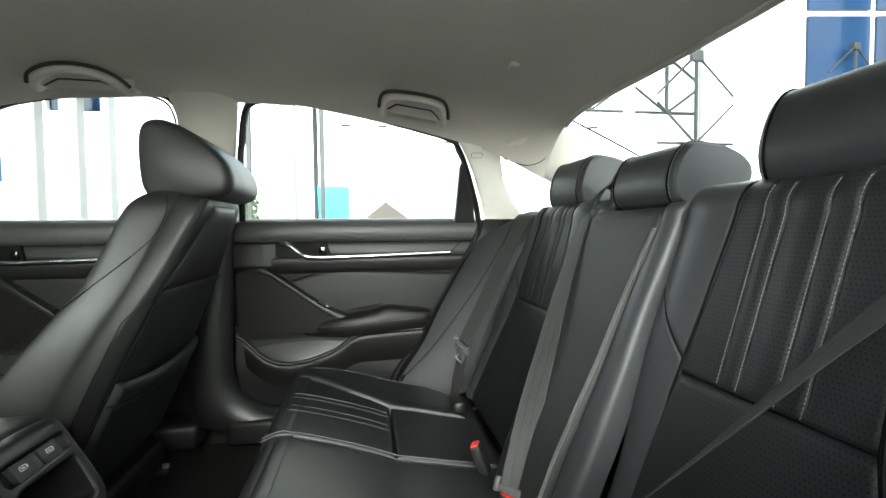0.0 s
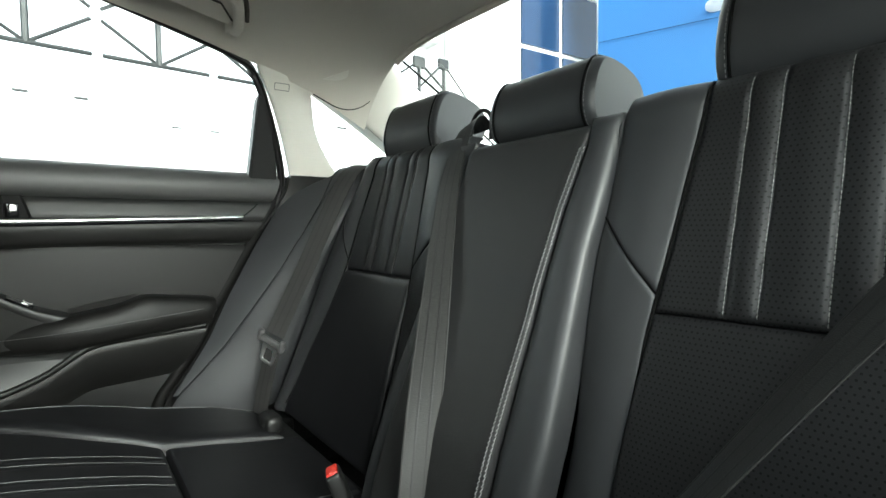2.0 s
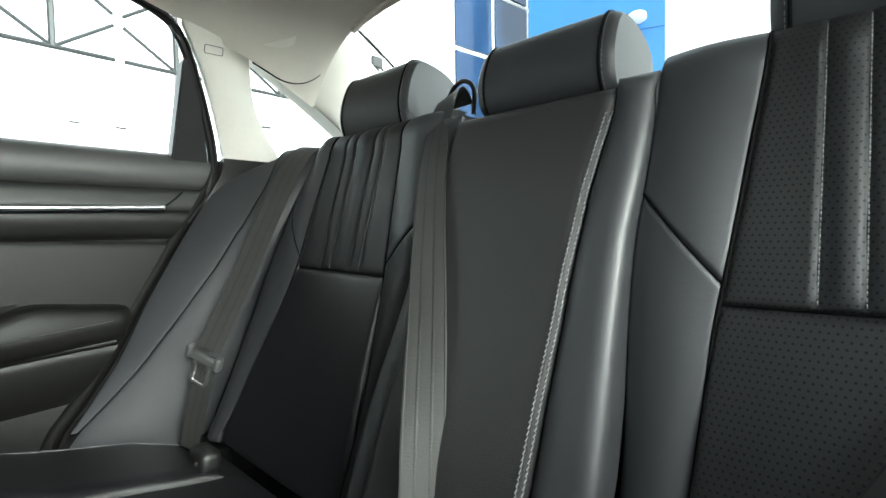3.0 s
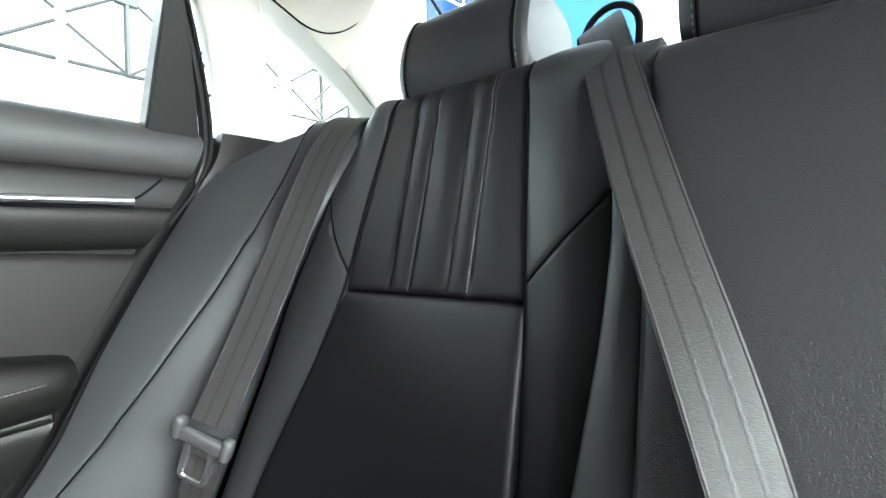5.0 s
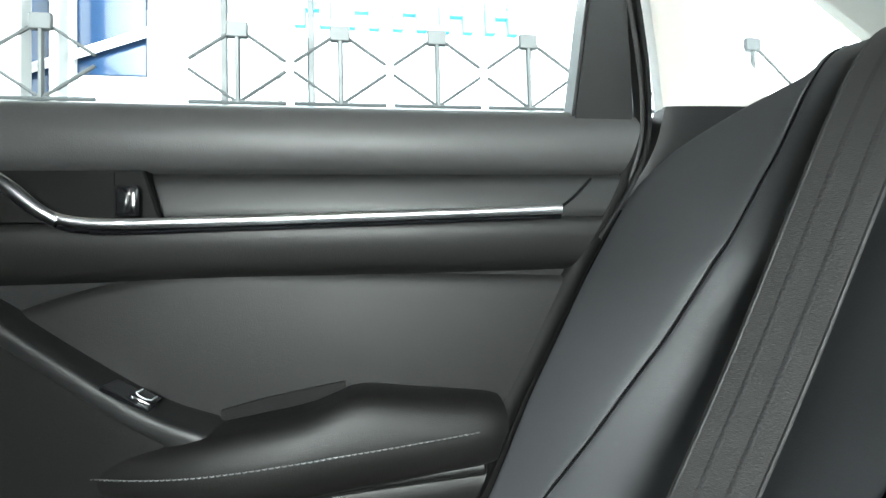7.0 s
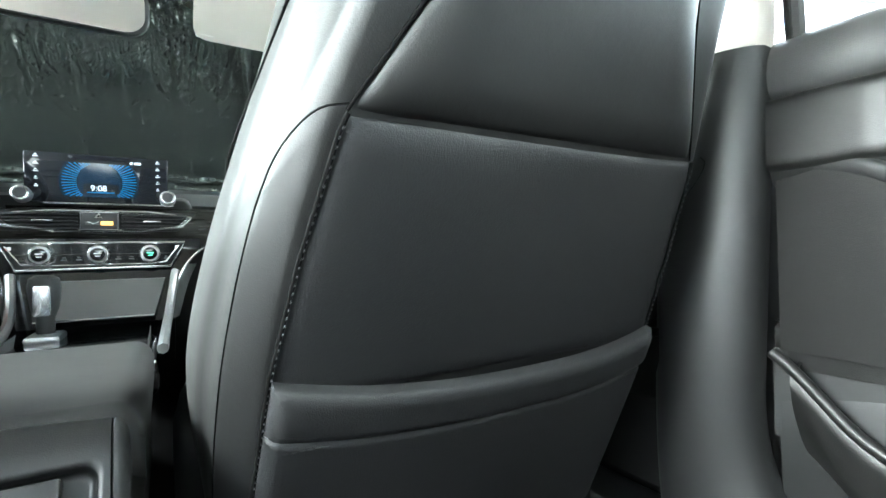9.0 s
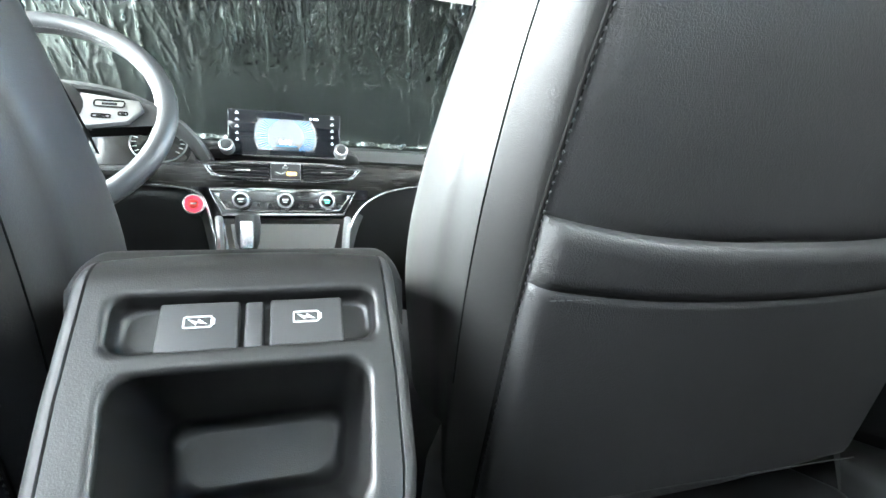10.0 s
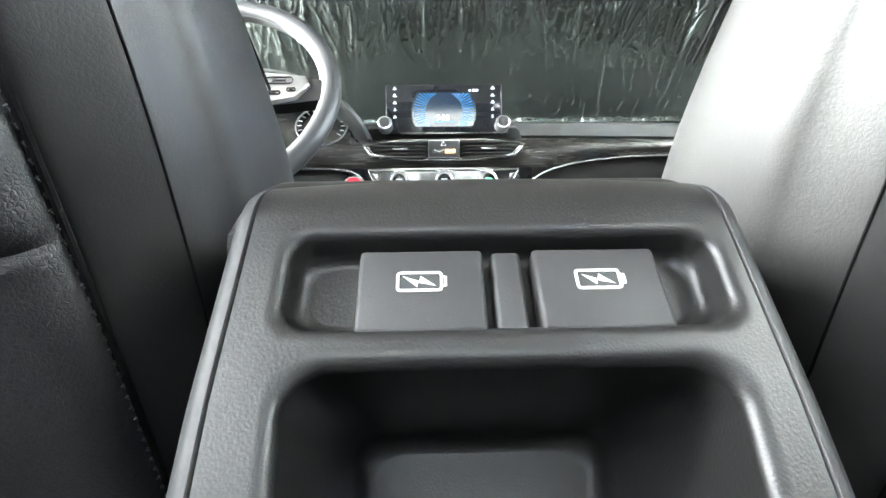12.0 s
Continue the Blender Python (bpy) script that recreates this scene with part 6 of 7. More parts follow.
    part("display_edge", tube([M @ Vector((x, -0.007, -0.0475)) for x in (-0.085, 0.122)], 0.0018, 6), CHROME, d, "thin chrome edge under the display")
    P = lambda x, z, k=0.0068: M @ Vector((x, -k, z))

    def plate(name, pts, mat, k=0.0068, label=""):
        return part(name, ([P(x, z, k) for x, z in pts], [tuple(range(len(pts)))]), mat, sc, label, smooth=False)
    deep = material("display_deep_blue", (0.003, 0.008, 0.018), 0.08, emit=(0.004, 0.075, 0.17), power=0.006)
    cz0, low, high = -0.006, -0.0345, 0.030
    ringed = [(0.062 * math.cos(a), max(low, min(high, cz0 + 0.062 * math.sin(a)))) for a in np.linspace(0, 2 * math.pi, 61)[:-1]]
    plate("lit_picture", ringed, deep, 0.0066)
    n = 64
    for k in range(n):
        a = math.pi * 2 * (k + 0.5) / n
        r1 = min(0.058, (high - 0.001 - cz0) / max(1e-6, math.sin(a))) if math.sin(a) > 0 else min(0.058, (low + 0.001 - cz0) / min(-1e-6, math.sin(a)))
        if r1 < 0.038:
            continue
        c, t = Vector((math.cos(a), math.sin(a))), Vector((-math.sin(a), math.cos(a))) * 0.0007
        p, q = c * 0.036, c * r1
        plate("ray", [(p.x - t.x, cz0 + p.y - t.y), (q.x - t.x, cz0 + q.y - t.y), (q.x + t.x, cz0 + q.y + t.y), (p.x + t.x, cz0 + p.y + t.y)], LIT_BLUE)
    plate("clock_field", [(-0.026, -0.028), (0.030, -0.028), (0.030, -0.009), (-0.026, -0.009)], SCREEN, 0.0067)
    plate("date_bar", [(-0.020, -0.0265), (0.022, -0.0265), (0.022, -0.0245), (-0.020, -0.0245)], LIT_BLUE, 0.0070)
    plate("status_mark", [(0.048, 0.032), (0.052, 0.032), (0.052, 0.036), (0.048, 0.036)], LIT_PALE)
    plate("status_mark", [(0.055, 0.032), (0.066, 0.032), (0.066, 0.036), (0.055, 0.036)], LIT_PALE)
    cu = bpy.data.curves.new("clock_text", "FONT")
    cu.body, cu.size, cu.align_x = "9:08", 0.015, "CENTER"
    txt = new("clock_text", cu)
    txt.parent, txt.matrix_parent_inverse = sc, Matrix.Identity(4)
    txt.matrix_basis = M @ Matrix.Translation((-0.002, -0.0074, -0.0225)) @ Matrix.Rotation(radians(90), 4, "X")
    cu.materials.append(LIT_PALE)
    for s in (1, -1):
        for k in range(5):
            z = 0.036 - 0.0135 * k
            w = 0.0038 if k < 3 else 0.003
            plate("key_mark", [(s * 0.094 - w, z), (s * 0.094 + w, z), (s * 0.094 + w, z + 0.0018), (s * 0.094 - w, z + 0.0018)], WHITE_PRINT)
            plate("key_mark", [(s * 0.094 - w * 0.7, z + 0.0030), (s * 0.094 + w * 0.7, z + 0.0030), (s * 0.094 + w * 0.2, z + 0.0056), (s * 0.094 - w * 0.2, z + 0.0056)], WHITE_PRINT)
        kx, kz = s * 0.1115 + 0.0015, 0.8795
        kn = part("knob", disc((kx, 1.532, kz), (0, -1, 0.12), 0.0140, 0.026, 32, 0.003), SILVER, d, "silver ringed tuning knob")
        part("knob_rim", disc((kx, 1.5188, kz + 0.0016), (0, -1, 0.12), 0.0122, 0.003, 28, 0.0008), CHROME, kn)
        part("knob_cap", disc((kx, 1.5172, kz + 0.0018), (0, -1, 0.12), 0.0096, 0.003, 28, 0.0006), GREY_PLASTIC, kn)
    # storage flap below the climate panel
    flap = [(-0.100, 1.496, 0.722), (0.106, 1.496, 0.722), (0.088, 1.470, 0.655), (-0.086, 1.470, 0.655)]
    part("storage_flap", (flap + [(x, 1.54, z) for x, y, z in flap], [(3, 2, 1, 0), (0, 1, 5, 4), (1, 2, 6, 5), (2, 3, 7, 6), (3, 0, 4, 7)]), FLAP_GREY, d, "smooth grey storage flap", smooth=False)
    part("flap_edge", tube([(-0.086, 1.468, 0.655), (0.088, 1.468, 0.655)], 0.0020, 6), CHROME, d)
    sb = part("start_button", disc((-0.171, 1.545, 0.760), (0.1, -1, 0.1), 0.0205, 0.05, 32, 0.003), CHROME, d, "round start button with a red lit face")
    part("button_face", disc((-0.1685, 1.5195, 0.7625), (0.1, -1, 0.1), 0.0165, 0.003, 28, 0.0008), LIT_RED, sb)
    part("button_ring", disc((-0.1683, 1.5178, 0.7627), (0.1, -1, 0.1), 0.0095, 0.002, 28, 0.0006), RED, sb)
    part("button_text", block((-0.1735, 1.5155, 0.7615), (-0.1635, 1.5163, 0.7645), 0), WHITE_PRINT, sb, smooth=False)
    # instrument binnacle: broad grey cheek, dark glass, dials
    hood = smooth_line([(-0.58, 1.50, 0.86), (-0.56, 1.49, 0.935), (-0.45, 1.485, 0.972), (-0.30, 1.485, 0.968), (-0.240, 1.487, 0.948), (-0.183, 1.492, 0.917), (-0.150, 1.505, 0.880), (-0.138, 1.535, 0.852)], 3)
    mid = Vector((-0.36, 1.55, 0.86))
    rings = []
    for p in hood:
        q = Vector(p)
        inw = Vector((mid.x - q.x, 0, mid.z - q.z)).normalized()
        rings.append([q + inw * a + Vector((0, b, c)) for a, b, c in ((0, 0, 0.003), (0.004, -0.005, 0), (0.010, -0.002, 0), (0.026, 0.040, 0), (0.030, 0.075, 0), (0.0, 0.16, -0.02), (-0.004, 0.08, 0.0))])
    cl = part("instrument_hood", loft(rings), DASH_SOFT, d, "grey hood over the instruments")
    part("instrument_glass", ([(-0.56, 1.56, 0.84), (-0.165, 1.56, 0.84), (-0.20, 1.575, 0.93), (-0.50, 1.575, 0.95)], [(0, 1, 2, 3)]), PIANO, cl, smooth=False)
    for x in (-0.235, -0.46):
        ring = [Vector((x + 0.050 * math.cos(a), 1.553 + 0.012 * math.sin(a), 0.885 + 0.040 * math.sin(a))) for a in np.linspace(0, 2 * math.pi, 30, endpoint=False)]
        part("gauge_ring", tube(ring, 0.0016, 6, True), SILVER, cl)
        ticks = []
        for a in np.linspace(-0.6, 3.7, 16):
            c0, c1 = (Vector((x + r * math.cos(a), 1.551 + r * 0.24 * math.sin(a), 0.885 + r * 0.80 * math.sin(a))) for r in (0.038, 0.046))
            ticks.append(tube([c0, c1], 0.0010, 4))
        part("gauge_ticks", joined(*ticks), WHITE_PRINT, cl)


def build_steering_wheel():
    w = thing("steering_wheel", (-0.36, 1.45, 0.80), "grey-black leather steering wheel with silver spokes", "steering wheel")
    M = Matrix.Translation((-0.362, 1.365, 0.880)) @ Matrix.Rotation(radians(90 - 24), 4, "X")
    R = 0.186
    rim = [M @ Vector((R * math.cos(a), R * math.sin(a) * (0.985 if math.sin(a) < -0.9 else 1), 0)) for a in np.linspace(0, 2 * math.pi, 90, endpoint=False)]
    rm = part("rim", tube(rim, 0.0165, 14, True), WHEEL_LEATHER, w, "stitched leather rim")
    inner = [M @ Vector(((R - 0.0155) * math.cos(a), (R - 0.0155) * math.sin(a), 0.004)) for a in np.linspace(0.5, math.pi - 0.5, 60)]
    part("stitching", stitches(inner, 0.006, 0.004, 0.0008, M.to_3x3() @ Vector((0, 0, 0.0012))), THREAD, rm)
    part("hub", loft([[M @ Vector((k * 0.072 * math.cos(a) * (1.15 if abs(math.cos(a)) > 0.6 else 1), k * 0.062 * math.sin(a), z)) for a in np.linspace(0, 2 * math.pi, 32, endpoint=False)] for z, k in ((-0.04, 0.9), (0.0, 1.0), (0.02, 0.95), (0.032, 0.7), (0.036, 0.3))]), PLASTIC, w, "black airbag cover")
    for s in (1, -1):
        sp = part("spoke", loft([[M @ Vector((s * x, y, z)) for y, z in ((h, 0.012), (h, -0.008), (-h * 1.2, -0.008), (-h * 1.2, 0.012))] for x, h in ((0.055, 0.032), (0.10, 0.027), (0.176, 0.018))]), PLASTIC, w)
        pad_line = [(0.070, 0.030), (0.150, 0.020), (0.158, 0.004), (0.140, -0.022), (0.090, -0.034), (0.070, -0.032)]
        trim = part("spoke_trim", loft([[M @ Vector((s * (x * k + 0.11 * (1 - k)), y * k, z)) for x, y in pad_line] for z, k in ((0.008, 1.0), (0.017, 1.0), (0.019, 0.95))]), SILVER, sp, "silver spoke trim with switches")
        for x, y, a0, h in ((0.112, 0.010, 0.020, 0.006), (0.104, -0.014, 0.012, 0.003), (0.132, -0.008, 0.006, 0.003)):
            part("switch_mark", tube([M @ Vector((s * a, b, 0.0196)) for a, b in rounded_rect(x - a0, x + a0, y - h, y + h, h * 0.6, 3)], 0.0012, 5, True), PIANO, trim)
            part("switch_dot", block((min(s * (x - a0 * 0.5), s * (x + a0 * 0.5)), y - h * 0.3, 0.0188), (max(s * (x - a0 * 0.5), s * (x + a0 * 0.5)), y + h * 0.3, 0.0197), 0, 1, M), PIANO, trim, smooth=False)
    part("lower_spoke", loft([[M @ Vector((x, y, z)) for x, z in ((-h, 0.006), (-h, -0.008), (h, -0.008), (h, 0.006))] for y, h in ((-0.05, 0.03), (-0.12, 0.018), (-0.175, 0.024))]), PIANO, w)
    part("column", tube([M @ Vector((0, 0, -0.03)), M @ Vector((0, -0.02, -0.18))], 0.05, 20), PLASTIC, w, "black steering column shroud")


def build_front_small():
    sh = thing("windshield_sunshade", (0, 1.75, 0.93), "crinkled black foil sunshade filling the windscreen", "sunshade")

    def crease(a, sharp=3.0):
        return (1 - abs(noise.noise(a))) ** sharp

    def foil(u, v):
        x = -0.66 + 1.32 * u
        y, z = 1.84 - 0.47 * v, 0.925 + 0.365 * v
        top = max(0.0, (v - 0.55) / 0.45)
        k = 0.004 * crease(Vector((x * 5 + 0.25 * v, v * 0.7, 0)), 14) + 0.006 * crease(Vector((x * 13 + v * 0.8, v * 1.6, 4)), 16) * (0.3 + v) + 0.0016 * noise.noise(Vector((x * 14, v * 2.5, 7))) + 0.0012 * noise.noise(Vector((x * 75, v * 2.6, 17)))
        k += 0.0030 * crease(Vector((x * 34 + v * 1.5, v * 5.0, 41)), 22) + 0.0022 * crease(Vector((x * 60 - v * 3, v * 9.0, 55)), 20)
        k += 0.010 * crease(Vector((x * 22 + v * 5, v * 11 - x * 6, 9)), 12) * top ** 1.5 + 0.010 * crease(Vector((x * 24 - v * 6, v * 12 + x * 7, 21)), 12) * top ** 2
        k += 0.005 * crease(Vector((x * 20, v * 10, 30)), 8) * max(0.0, 1 - v / 0.25)
        k += 0.010 * (v - 0.5) * (0.5 - abs(v - 0.5)) * noise.noise(Vector((x * 3, 0, 2)))
        for c in (0.05, 0.10):
            k += 0.011 * math.exp(-((v - c - 0.012 * noise.noise(Vector((x * 5, c * 40, 0)))) / 0.016) ** 2)
        return x, y - k * 0.61, z - k * 0.79
    for v0, v1, rows in ((0.155, 0.5, 60), (0.5, 1.0, 90)):
        part("foil_panel", sheet(foil, np.linspace(0, 1, 480), np.linspace(v0, v1 + (0.002 if v1 < 1 else 0), rows), (0, 0.01, 0.01)), FOIL, sh)
    part("rolled_hem", sheet(foil, np.linspace(0, 1, 480), np.linspace(0, 0.157, 36), (0, 0.01, 0.01)), FOIL, sh, "crumpled rolled lower edge of foil")
    mi = thing("rearview_mirror", (-0.03, 1.27, 1.20), "black framed rear-view mirror", "mirror")
    M = look((-0.028, 1.215, 1.108), (0.0, -1.0, 1.02))
    shape = rounded_rect(-0.120, 0.120, -0.036, 0.036, 0.026, 7)
    part("housing", loft([[M @ Vector((x * k, y * k, z)) for x, y in shape] for z, k in ((0.030, 0.5), (0.020, 0.88), (0.004, 1.0), (-0.003, 1.0), (-0.005, 0.975))]), PLASTIC, mi)
    part("glass", ([M @ Vector((x * 0.955, y * 0.93, -0.0058)) for x, y in shape], [tuple(range(len(shape)))]), MIRROR, mi, "mirror glass", smooth=False)
    part("stem", tube([M @ Vector((0, 0, 0.02)), (-0.02, 1.30, 1.17), (-0.02, 1.36, 1.23)], 0.010, 10), PLASTIC, mi)
    for s in (1, -1):
        v = thing("sun_visor", (s * 0.36, 1.30, 1.25), "folded beige fabric sun visor", "sun visor", "sun visors")
        rr = rounded_rect(0.155, 0.52, 0, 0.19, 0.025, 5)
        part("flap", loft([[Vector((s * x, 1.395 - y * 0.85, 1.168 + y * 0.60 + dz)) for x, y in rr] for dz in (-0.008, -0.006, 0.006, 0.008)]), HEADLINER, v)
        part("clip", block((min(s * 0.16, s * 0.19), 1.385, 1.165), (max(s * 0.16, s * 0.19), 1.40, 1.185), 0.003), CREAM, v)
    rear_arch = [(0.535, 0.258, 1.285), (0.502, 0.257, 1.277), (0.486, 0.256, 1.292), (0.470, 0.250, 1.305), (0.463, 0.232, 1.310), (0.462, 0.182, 1.306), (0.464, 0.132, 1.298), (0.471, 0.106, 1.288), (0.489, 0.097, 1.272), (0.509, 0.093, 1.252), (0.54, 0.093, 1.258)]
    front_arch = [(0.530, 1.088, 1.325), (0.500, 1.086, 1.308), (0.478, 1.074, 1.325), (0.460, 1.030, 1.340), (0.455, 0.985, 1.344), (0.460, 0.935, 1.338), (0.480, 0.900, 1.322), (0.503, 0.886, 1.304), (0.53, 0.884, 1.322)]
    for arch, lab in ((rear_arch, "beige grab handle over the rear door"), (front_arch, "beige grab handle over the front door")):
        for s in (1, -1):
            if s < 0 and arch[0][1] < 0.5:
                continue
            g = thing("grab_handle", (s * 0.53, arch[4][1], 1.30), lab, "grab handle", "grab handles")
            part("grip", tube(smooth_line([(s * a, b, c) for a, b, c in arch], 2), 0.0120, 14, flat=0.8), HANDLE, g)
            loop = smooth_line([(s * (a - 0.004), b, c + 0.006) for a, b, c in arch[1:-1]], 2)
            foot = [p + Vector((s * 0.030, 0, 0.004)) for p in (loop[0], loop[-1])]
            low_line = [foot[0].lerp(foot[1], k / (len(loop) - 1)) for k in range(len(loop))]
            part("back_plate", sheet(lambda u, v: loop[int(round(u))].lerp(low_line[int(round(u))], v), range(len(loop)), np.linspace(0, 1, 6), (0, 0, 0.006)), HEADLINER, g, "beige plate behind the folded grip")
            # brown tube painting the shade between grip and plate
            part("grip_slot", tube([loop[3].lerp(low_line[3], 0.55), loop[len(loop) // 3].lerp(low_line[len(loop) // 3], 0.42) - Vector((0, 0, 0.003)), loop[2 * len(loop) // 3].lerp(low_line[2 * len(loop) // 3], 0.42) - Vector((0, 0, 0.003)), loop[-4].lerp(low_line[-4], 0.55)], 0.0022, 6), HANDLE_SHADE, g)
            mid = (arch[1][1] + arch[-2][1]) / 2
            half = abs(arch[1][1] - arch[-2][1]) / 2
            gap = [(s * (a - 0.011), mid + (b - mid) * (1 + 0.012 / half), c + 0.011) for a, b, c in arch[1:-1]]
            # recess shadow behind the grip, laid in as a brown tube
            part("shadow_gap", tube(smooth_line(gap, 2), 0.0045, 8), HANDLE_SHADE, g, "dark brown tube for the shade round the folded grip")
            for a, b, c in (arch[0], arch[-1]):
                part("mount", block((min(s * (a - 0.025), s * (a + 0.02)), b - 0.013, c - 0.006), (max(s * (a - 0.025), s * (a + 0.02)), b + 0.013, c + 0.02), 0.005, 3), HANDLE, g)
    h = thing("coat_hook", (0.10, -0.02, 1.32), "small beige hook on the headliner", "hook")
    part("clip", block((0.215, -0.03, headliner_at(0.23, -0.02) - 0.006), (0.245, -0.01, headliner_at(0.23, -0.02) + 0.004), 0.003), HEADLINER, h)
    for y in (0.735,):
        t = tagged(part("trim", block((0.585, y - 0.022, 1.318), (0.60, y + 0.022, 1.328), 0.002), CREAM), "embossed airbag tag on the pillar", "tag", kind="structure")


build_dashboard()
build_steering_wheel()
build_front_small()


# ---------------------------------------------------------------- outside
def build_truss(y, x, z0, z1, w, turn=0.0, thick=1.0):
    """A bay of dark bracing between two chords: a cross with a post and a plate in the middle."""
    t = thing("brace_frame", (x, y, z0), "dark steel brace frame of the showroom front", "steel frame", "brace frames")
    M = Matrix.Translation((x, y, 0)) @ Matrix.Rotation(turn, 4, "Z")
    P = lambda a, z: M @ Vector((0, a, z))
    zm = (z0 + z1) / 2
    for name, a, b, r in (("post", (0, z0), (0, z1), 0.028), ("chord", (-w, z0), (w, z0), 0.022), ("brace", (-w, zm + 0.05), (0, z1), 0.018), ("brace", (w, zm + 0.05), (0, z1), 0.018),
                          ("brace", (-w, zm - 0.05), (0, z0), 0.018), ("brace", (w, zm - 0.05), (0, z0), 0.018)):
        part(name, tube([P(*a), P(*b)], r * thick, 6), TRUSS, t)
    part("node_plate", block((-0.03, -0.10 * thick, z1 - 0.10 * thick), (0.03, 0.10 * thick, z1 + 0.06 * thick), 0.01, 1, M), TRUSS, t)


def build_outside():
    def land(u, v):
        a, r = u * 2 * math.pi, 600 * v ** 3
        return r * math.cos(a), r * math.sin(a), 0.0 if r < 60 else -0.3
    tagged(part("ground", sheet(land, np.linspace(0, 1, 49), np.linspace(0, 1, 30)), PAVING), "pale grey concrete forecourt", "ground", kind="structure")
    # showroom front along the passenger side and behind
    hall = thing("showroom_building", (6.2, -2, 0), "white clad showroom with tall columns, blue glazing and a blue soffit", "building")
    for y, w in ((-4.75, 0.42), (-1.6, 0.10)):
        part("column", block((5.1, y - w, 0), (5.1 + 2 * w, y + w, 6.5), 0.03, 1), WHITE_WALL, hall, "white clad column")
    for y0, y1 in ((-4.33, -4.27), (-1.50, -1.46)):
        part("cover_strip", block((5.06, y0, 0), (5.12, y1, 6.4), 0.005, 1), COLUMN_GREY, hall, "grey strip along the column's edge")
    for y0, y1 in ((3.48, 3.66), (3.90, 4.02), (3.16, 3.24)):
        part("column", block((5.0, y0, 0), (5.16, y1, 6.0), 0.01, 1), COLUMN_GREY, hall, "grey clad post")
    part("column", block((5.0, 1.16, 0), (5.2, 1.30, 6.0), 0.01, 1), COLUMN_GREY, hall, "grey clad post")
    for y in (1.68, 0.84):
        part("slim_post", block((5.0, y - 0.028, 0), (5.05, y + 0.028, 6.0), 0.005, 1), TRUSS, hall, "dark slim steel post")
    part("fascia", block((5.3, -4.6, 3.75), (5.7, 9.0, 6.4), 0.03, 1), WHITE_WALL, hall, "white fascia")
    # glazed wing that runs back behind the car, with mullions
    a, b = Vector((4.35, -5.1, 0)), Vector((3.6, -10.5, 0))
    d = (b - a).normalized()
    n = Vector((-d.y, d.x, 0))
    def wall_at(s, z, out=0.0):
        return a + d * s + n * out + Vector((0, 0, z))
    rows = (0.4, 1.5, 2.55, 3.6, 4.65, 5.7, 6.7)
    for i in range(6):
        for z0, z1 in zip(rows, rows[1:]):
            q = [wall_at(i * 0.87 + 0.04, z0 + 0.04), wall_at(i * 0.87 + 0.83, z0 + 0.04), wall_at(i * 0.87 + 0.83, z1 - 0.04), wall_at(i * 0.87 + 0.04, z1 - 0.04)]
            part("pane", (q + [p - n * 0.05 for p in q], [(0, 1, 2, 3), (7, 6, 5, 4), (0, 4, 5, 1), (1, 5, 6, 2), (2, 6, 7, 3), (3, 7, 4, 0)]), BLUE_GLASS, hall, "blue tinted pane", smooth=False)
    for i in range(7):
        part("mullion", tube([wall_at(i * 0.87, 0), wall_at(i * 0.87, 6.75)], 0.05, 4), WHITE_WALL, hall, "white mullion", smooth=False)
    for z in rows:
        part("transom", tube([wall_at(-0.1, z), wall_at(5.3, z)], 0.05, 4), WHITE_WALL, hall, "white transom", smooth=False)
    # blue portal behind the car with a round lamp, and the white wall beyond it
    a2, b2 = Vector((3.55, -6.0, 0)), Vector((1.75, -6.6, 0))
    q = [a2, b2, b2 + Vector((0, 0, 6)), a2 + Vector((0, 0, 6))]
    part("portal_wall", (q + [p + Vector((0.05, -0.3, 0)) for p in q], [(0, 1, 2, 3), (7, 6, 5, 4), (0, 4, 5, 1), (1, 5, 6, 2), (2, 6, 7, 3), (3, 7, 4, 0)]), BLUE_WALL, hall, "blue panelled portal", smooth=False)
    for z in (1.8, 3.6, 5.4):
        part("panel_joint", tube([a2 + Vector((-0.02, 0.03, z)), b2 + Vector((-0.02, 0.03, z))], 0.005, 4), BLUE_GLASS, hall)
    part("portal_light", disc((2.05, -6.38, 3.74), (-0.15, 0.25, -1), 0.13, 0.03, 24), material("portal_lamp", (0.7, 0.72, 0.75), 0.4), hall, "round light on the portal")
    part("white_wall", block((-6.0, -7.2, 0), (1.85, -6.7, 6.0), 0.02, 1), WHITE_WALL, hall, "white clad wall")
    # blue soffit seen ahead through the side window, with its slanted frame
    part("soffit", block((5.6, 4.9, 1.6), (6.0, 12.0, 6.4), 0.02, 1), BLUE_WALL, hall, "blue panelled soffit")
    for k, (y, z0, z1) in enumerate(((2.9, 2.9, 5.5), (3.65, 2.4, 5.5))):
        part("pane", block((5.40, y - 0.33, z0), (5.44, y + 0.33, z1), 0.005, 1), BLUE_GLASS, hall, "blue tinted pane")
        part("mullion", block((5.34, y + 0.33, 1.5), (5.44, y + 0.40, 6.0), 0.01, 1), WHITE_WALL, hall, "white mullion")
    part("slanted_rail", tube([(5.34, 2.5, 3.35), (5.34, 4.6, 2.55)], 0.05, 4), WHITE_WALL, hall, "white slanted rail", smooth=False)
    # sign letters stand as plain blue bars
    for k in range(5):
        y = 0.85 - 0.52 * k
        part("sign_letter", block((5.22, y - 0.19, 3.42), (5.30, y - 0.07, 3.86), 0.01, 1), BLUE_SIGN, hall, "plain blue sign shape")
        part("sign_letter", block((5.22, y + 0.07, 3.42), (5.30, y + 0.19, 3.86), 0.01, 1), BLUE_SIGN, hall, "plain blue sign shape")
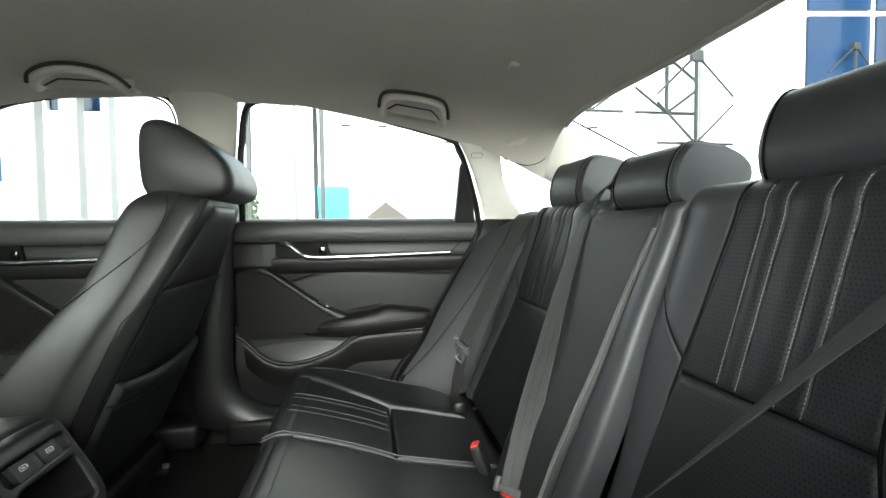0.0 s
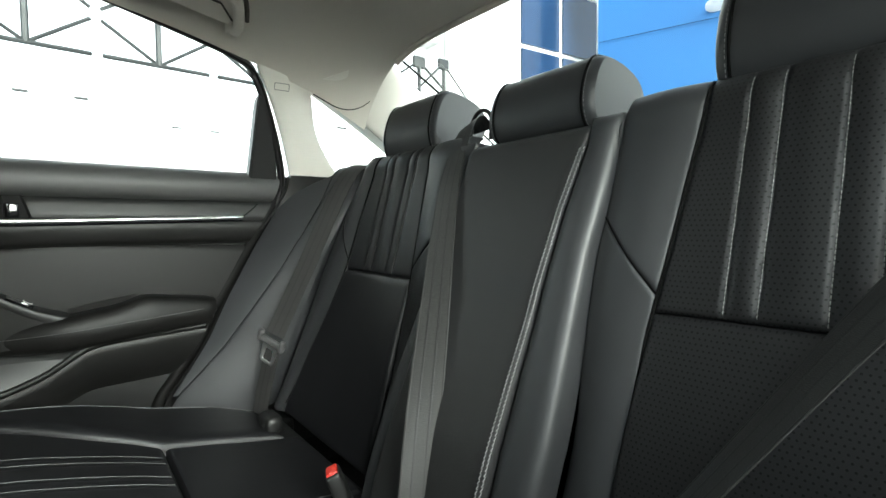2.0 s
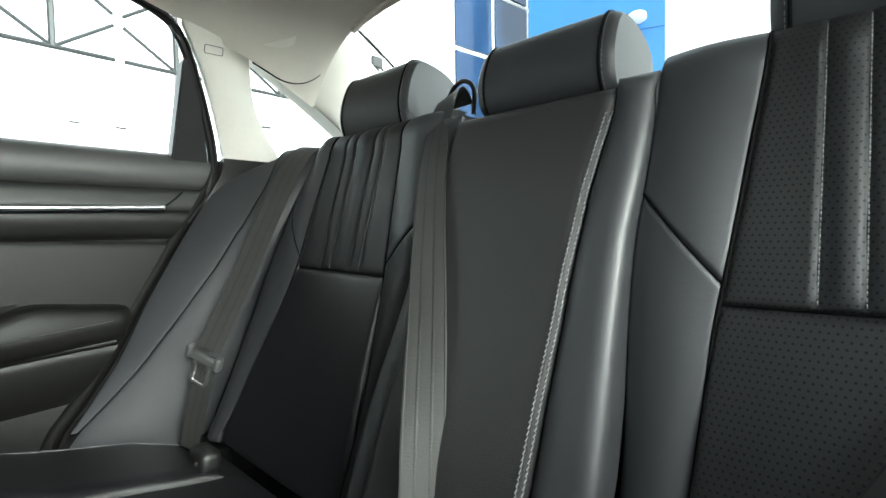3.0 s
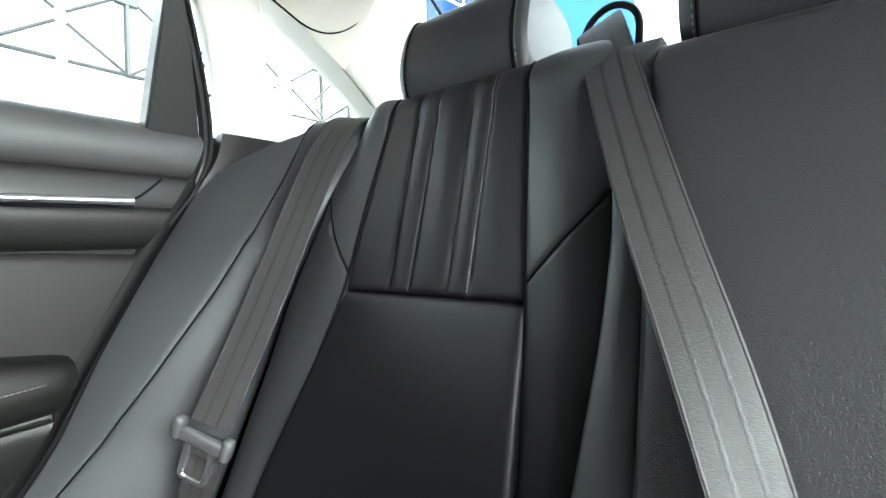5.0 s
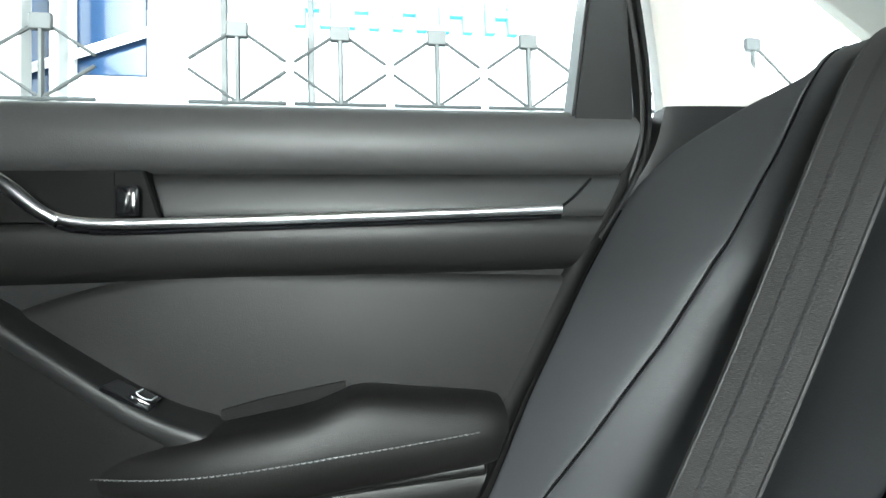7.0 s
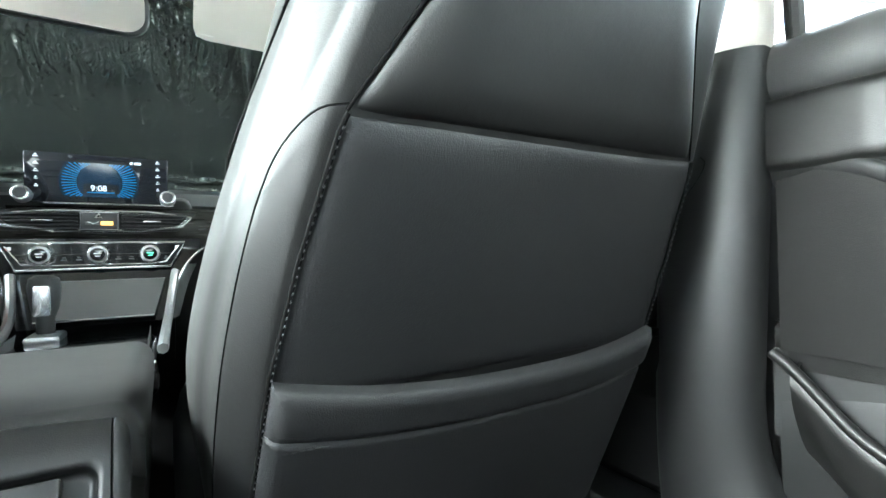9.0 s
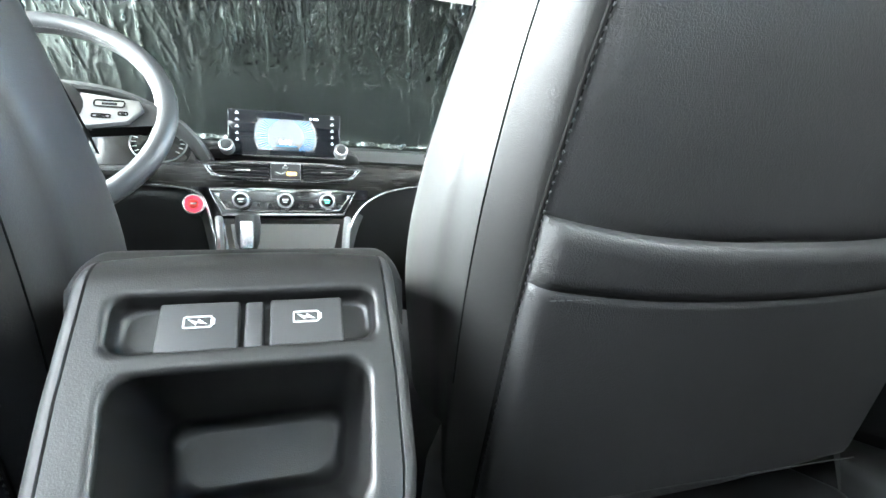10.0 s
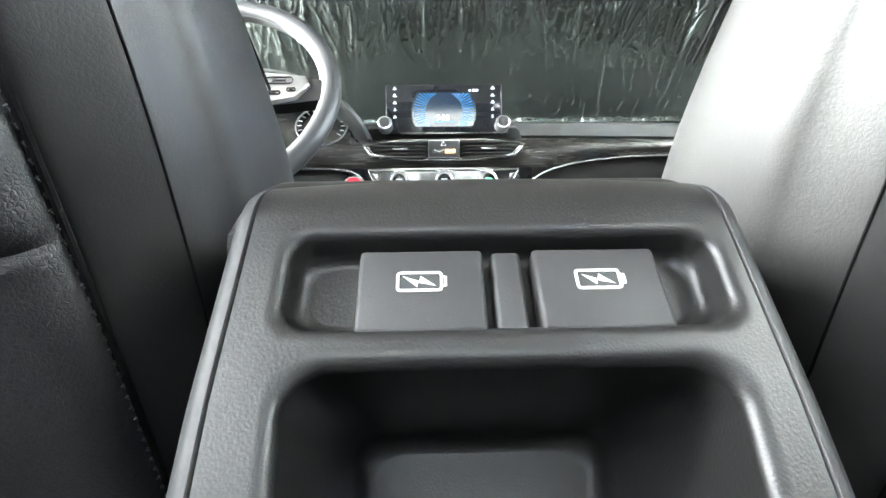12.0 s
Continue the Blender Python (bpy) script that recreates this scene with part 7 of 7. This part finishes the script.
        part("sign_letter", block((5.22, y - 0.08, 3.60), (5.295, y + 0.08, 3.70), 0.01, 1), BLUE_SIGN, hall, "plain blue sign shape")
    for y in (3.3, 1.55, 0.55, -0.45, -1.45, -2.6, -3.7):
        build_truss(y, 5.0, 2.5, 3.25, 0.46)
    build_truss(-5.6, 4.1, 2.3, 3.15, 0.5, 0.2, 0.6)
    build_truss(-3.95, 4.75, 2.05, 3.2, 0.55, 0.0, 0.9)
    # banners, lamp posts, far house and trees
    for x, y, h, w in ((7.5, 0.9, 2.2, 0.28),):
        bn = thing("flag_banner", (x, y, 0), "pale blue advertising banner on a pole", "banner")
        part("cloth", sheet(lambda u, v: (x + 0.03 * math.sin(v * 5), y - w + 2 * w * u, 0.5 + h * v * 0.55), np.linspace(0, 1, 6), np.linspace(0, 1, 10), (0.01, 0, 0)), material("banner_blue", (0.05, 0.55, 0.85), 0.6), bn)
        part("pole", tube([(x, y + w, 0), (x, y + w, h + 2.2)], 0.04, 8), TRUSS, bn)
    for x, y, h in ((36, 0.5, 9), (42, -8.5, 9), (30, -14, 8)):
        lp = thing("street_lamp", (x, y, 0), "thin grey street lamp in the distance", "street lamp", "street lamps")
        part("pole", tube([(x, y, 0), (x, y, h)], [0.10, 0.06], 8), CONCRETE, lp)
        part("arm", tube([(x, y - 1.4, h), (x, y + 1.4, h)], 0.06, 6), CONCRETE, lp)
        for s in (1, -1):
            part("lamp_head", block((x - 0.15, y + s * 1.4 - 0.35, h - 0.08), (x + 0.15, y + s * 1.4 + 0.35, h + 0.05), 0.03, 1), TRUSS, lp)
    ho = thing("house", (60, -2.5, 0), "distant house with a brown hipped roof", "house")
    part("wall", block((58, -4.5, 0), (63, 0.5, 2.3), 0.05, 1), CONCRETE, ho)
    rf = [(57.7, -4.8, 2.25), (57.7, 0.8, 2.25), (63.3, 0.8, 2.25), (63.3, -4.8, 2.25), (60.5, -2.0, 4.6)]
    part("roof", (rf, [(0, 1, 4), (1, 2, 4), (2, 3, 4), (3, 0, 4), (3, 2, 1, 0)]), ROOFING, ho, "brown shingled roof", smooth=False)
    rng = random.Random(4)
    for x, y, h in ((34, -19, 5.5), (37, -22, 6.5), (33, -25, 5), (55, 14, 7), (58, 19, 8)):
        tr = thing("tree", (x, y, 0), "distant dark green tree", "tree", "far trees")
        part("trunk", tube([(x, y, 0), (x + 0.1, y, h * 0.5), (x, y + 0.1, h * 0.8)], [0.22, 0.14, 0.05], 8), BARK, tr)
        leaves = []
        for k in range(700):
            a, r, t = rng.random() * 6.28, rng.random() ** 0.5, rng.random()
            rad = h * 0.30 * r * (1 - 0.75 * t) * (0.75 + 0.5 * noise.noise(Vector((a, t * 3, x))))
            p = Vector((x + rad * math.cos(a), y + rad * math.sin(a), h * (0.25 + 0.75 * t)))
            u = Vector((rng.uniform(-1, 1), rng.uniform(-1, 1), rng.uniform(-1, 1))).normalized() * 0.28
            v = u.orthogonal().normalized() * 0.16
            leaves.append(([p - u, p + v, p + u, p - v], [(0, 1, 2, 3)]))
        part("crown", joined(*leaves), FOLIAGE, tr, smooth=False)
    fw = thing("boundary_wall", (30, 0, 0), "low concrete wall at the edge of the lot", "wall")
    part("wall", block((28, -40, 0), (28.3, 40, 0.5), 0.02, 1), CONCRETE, fw)


build_outside()
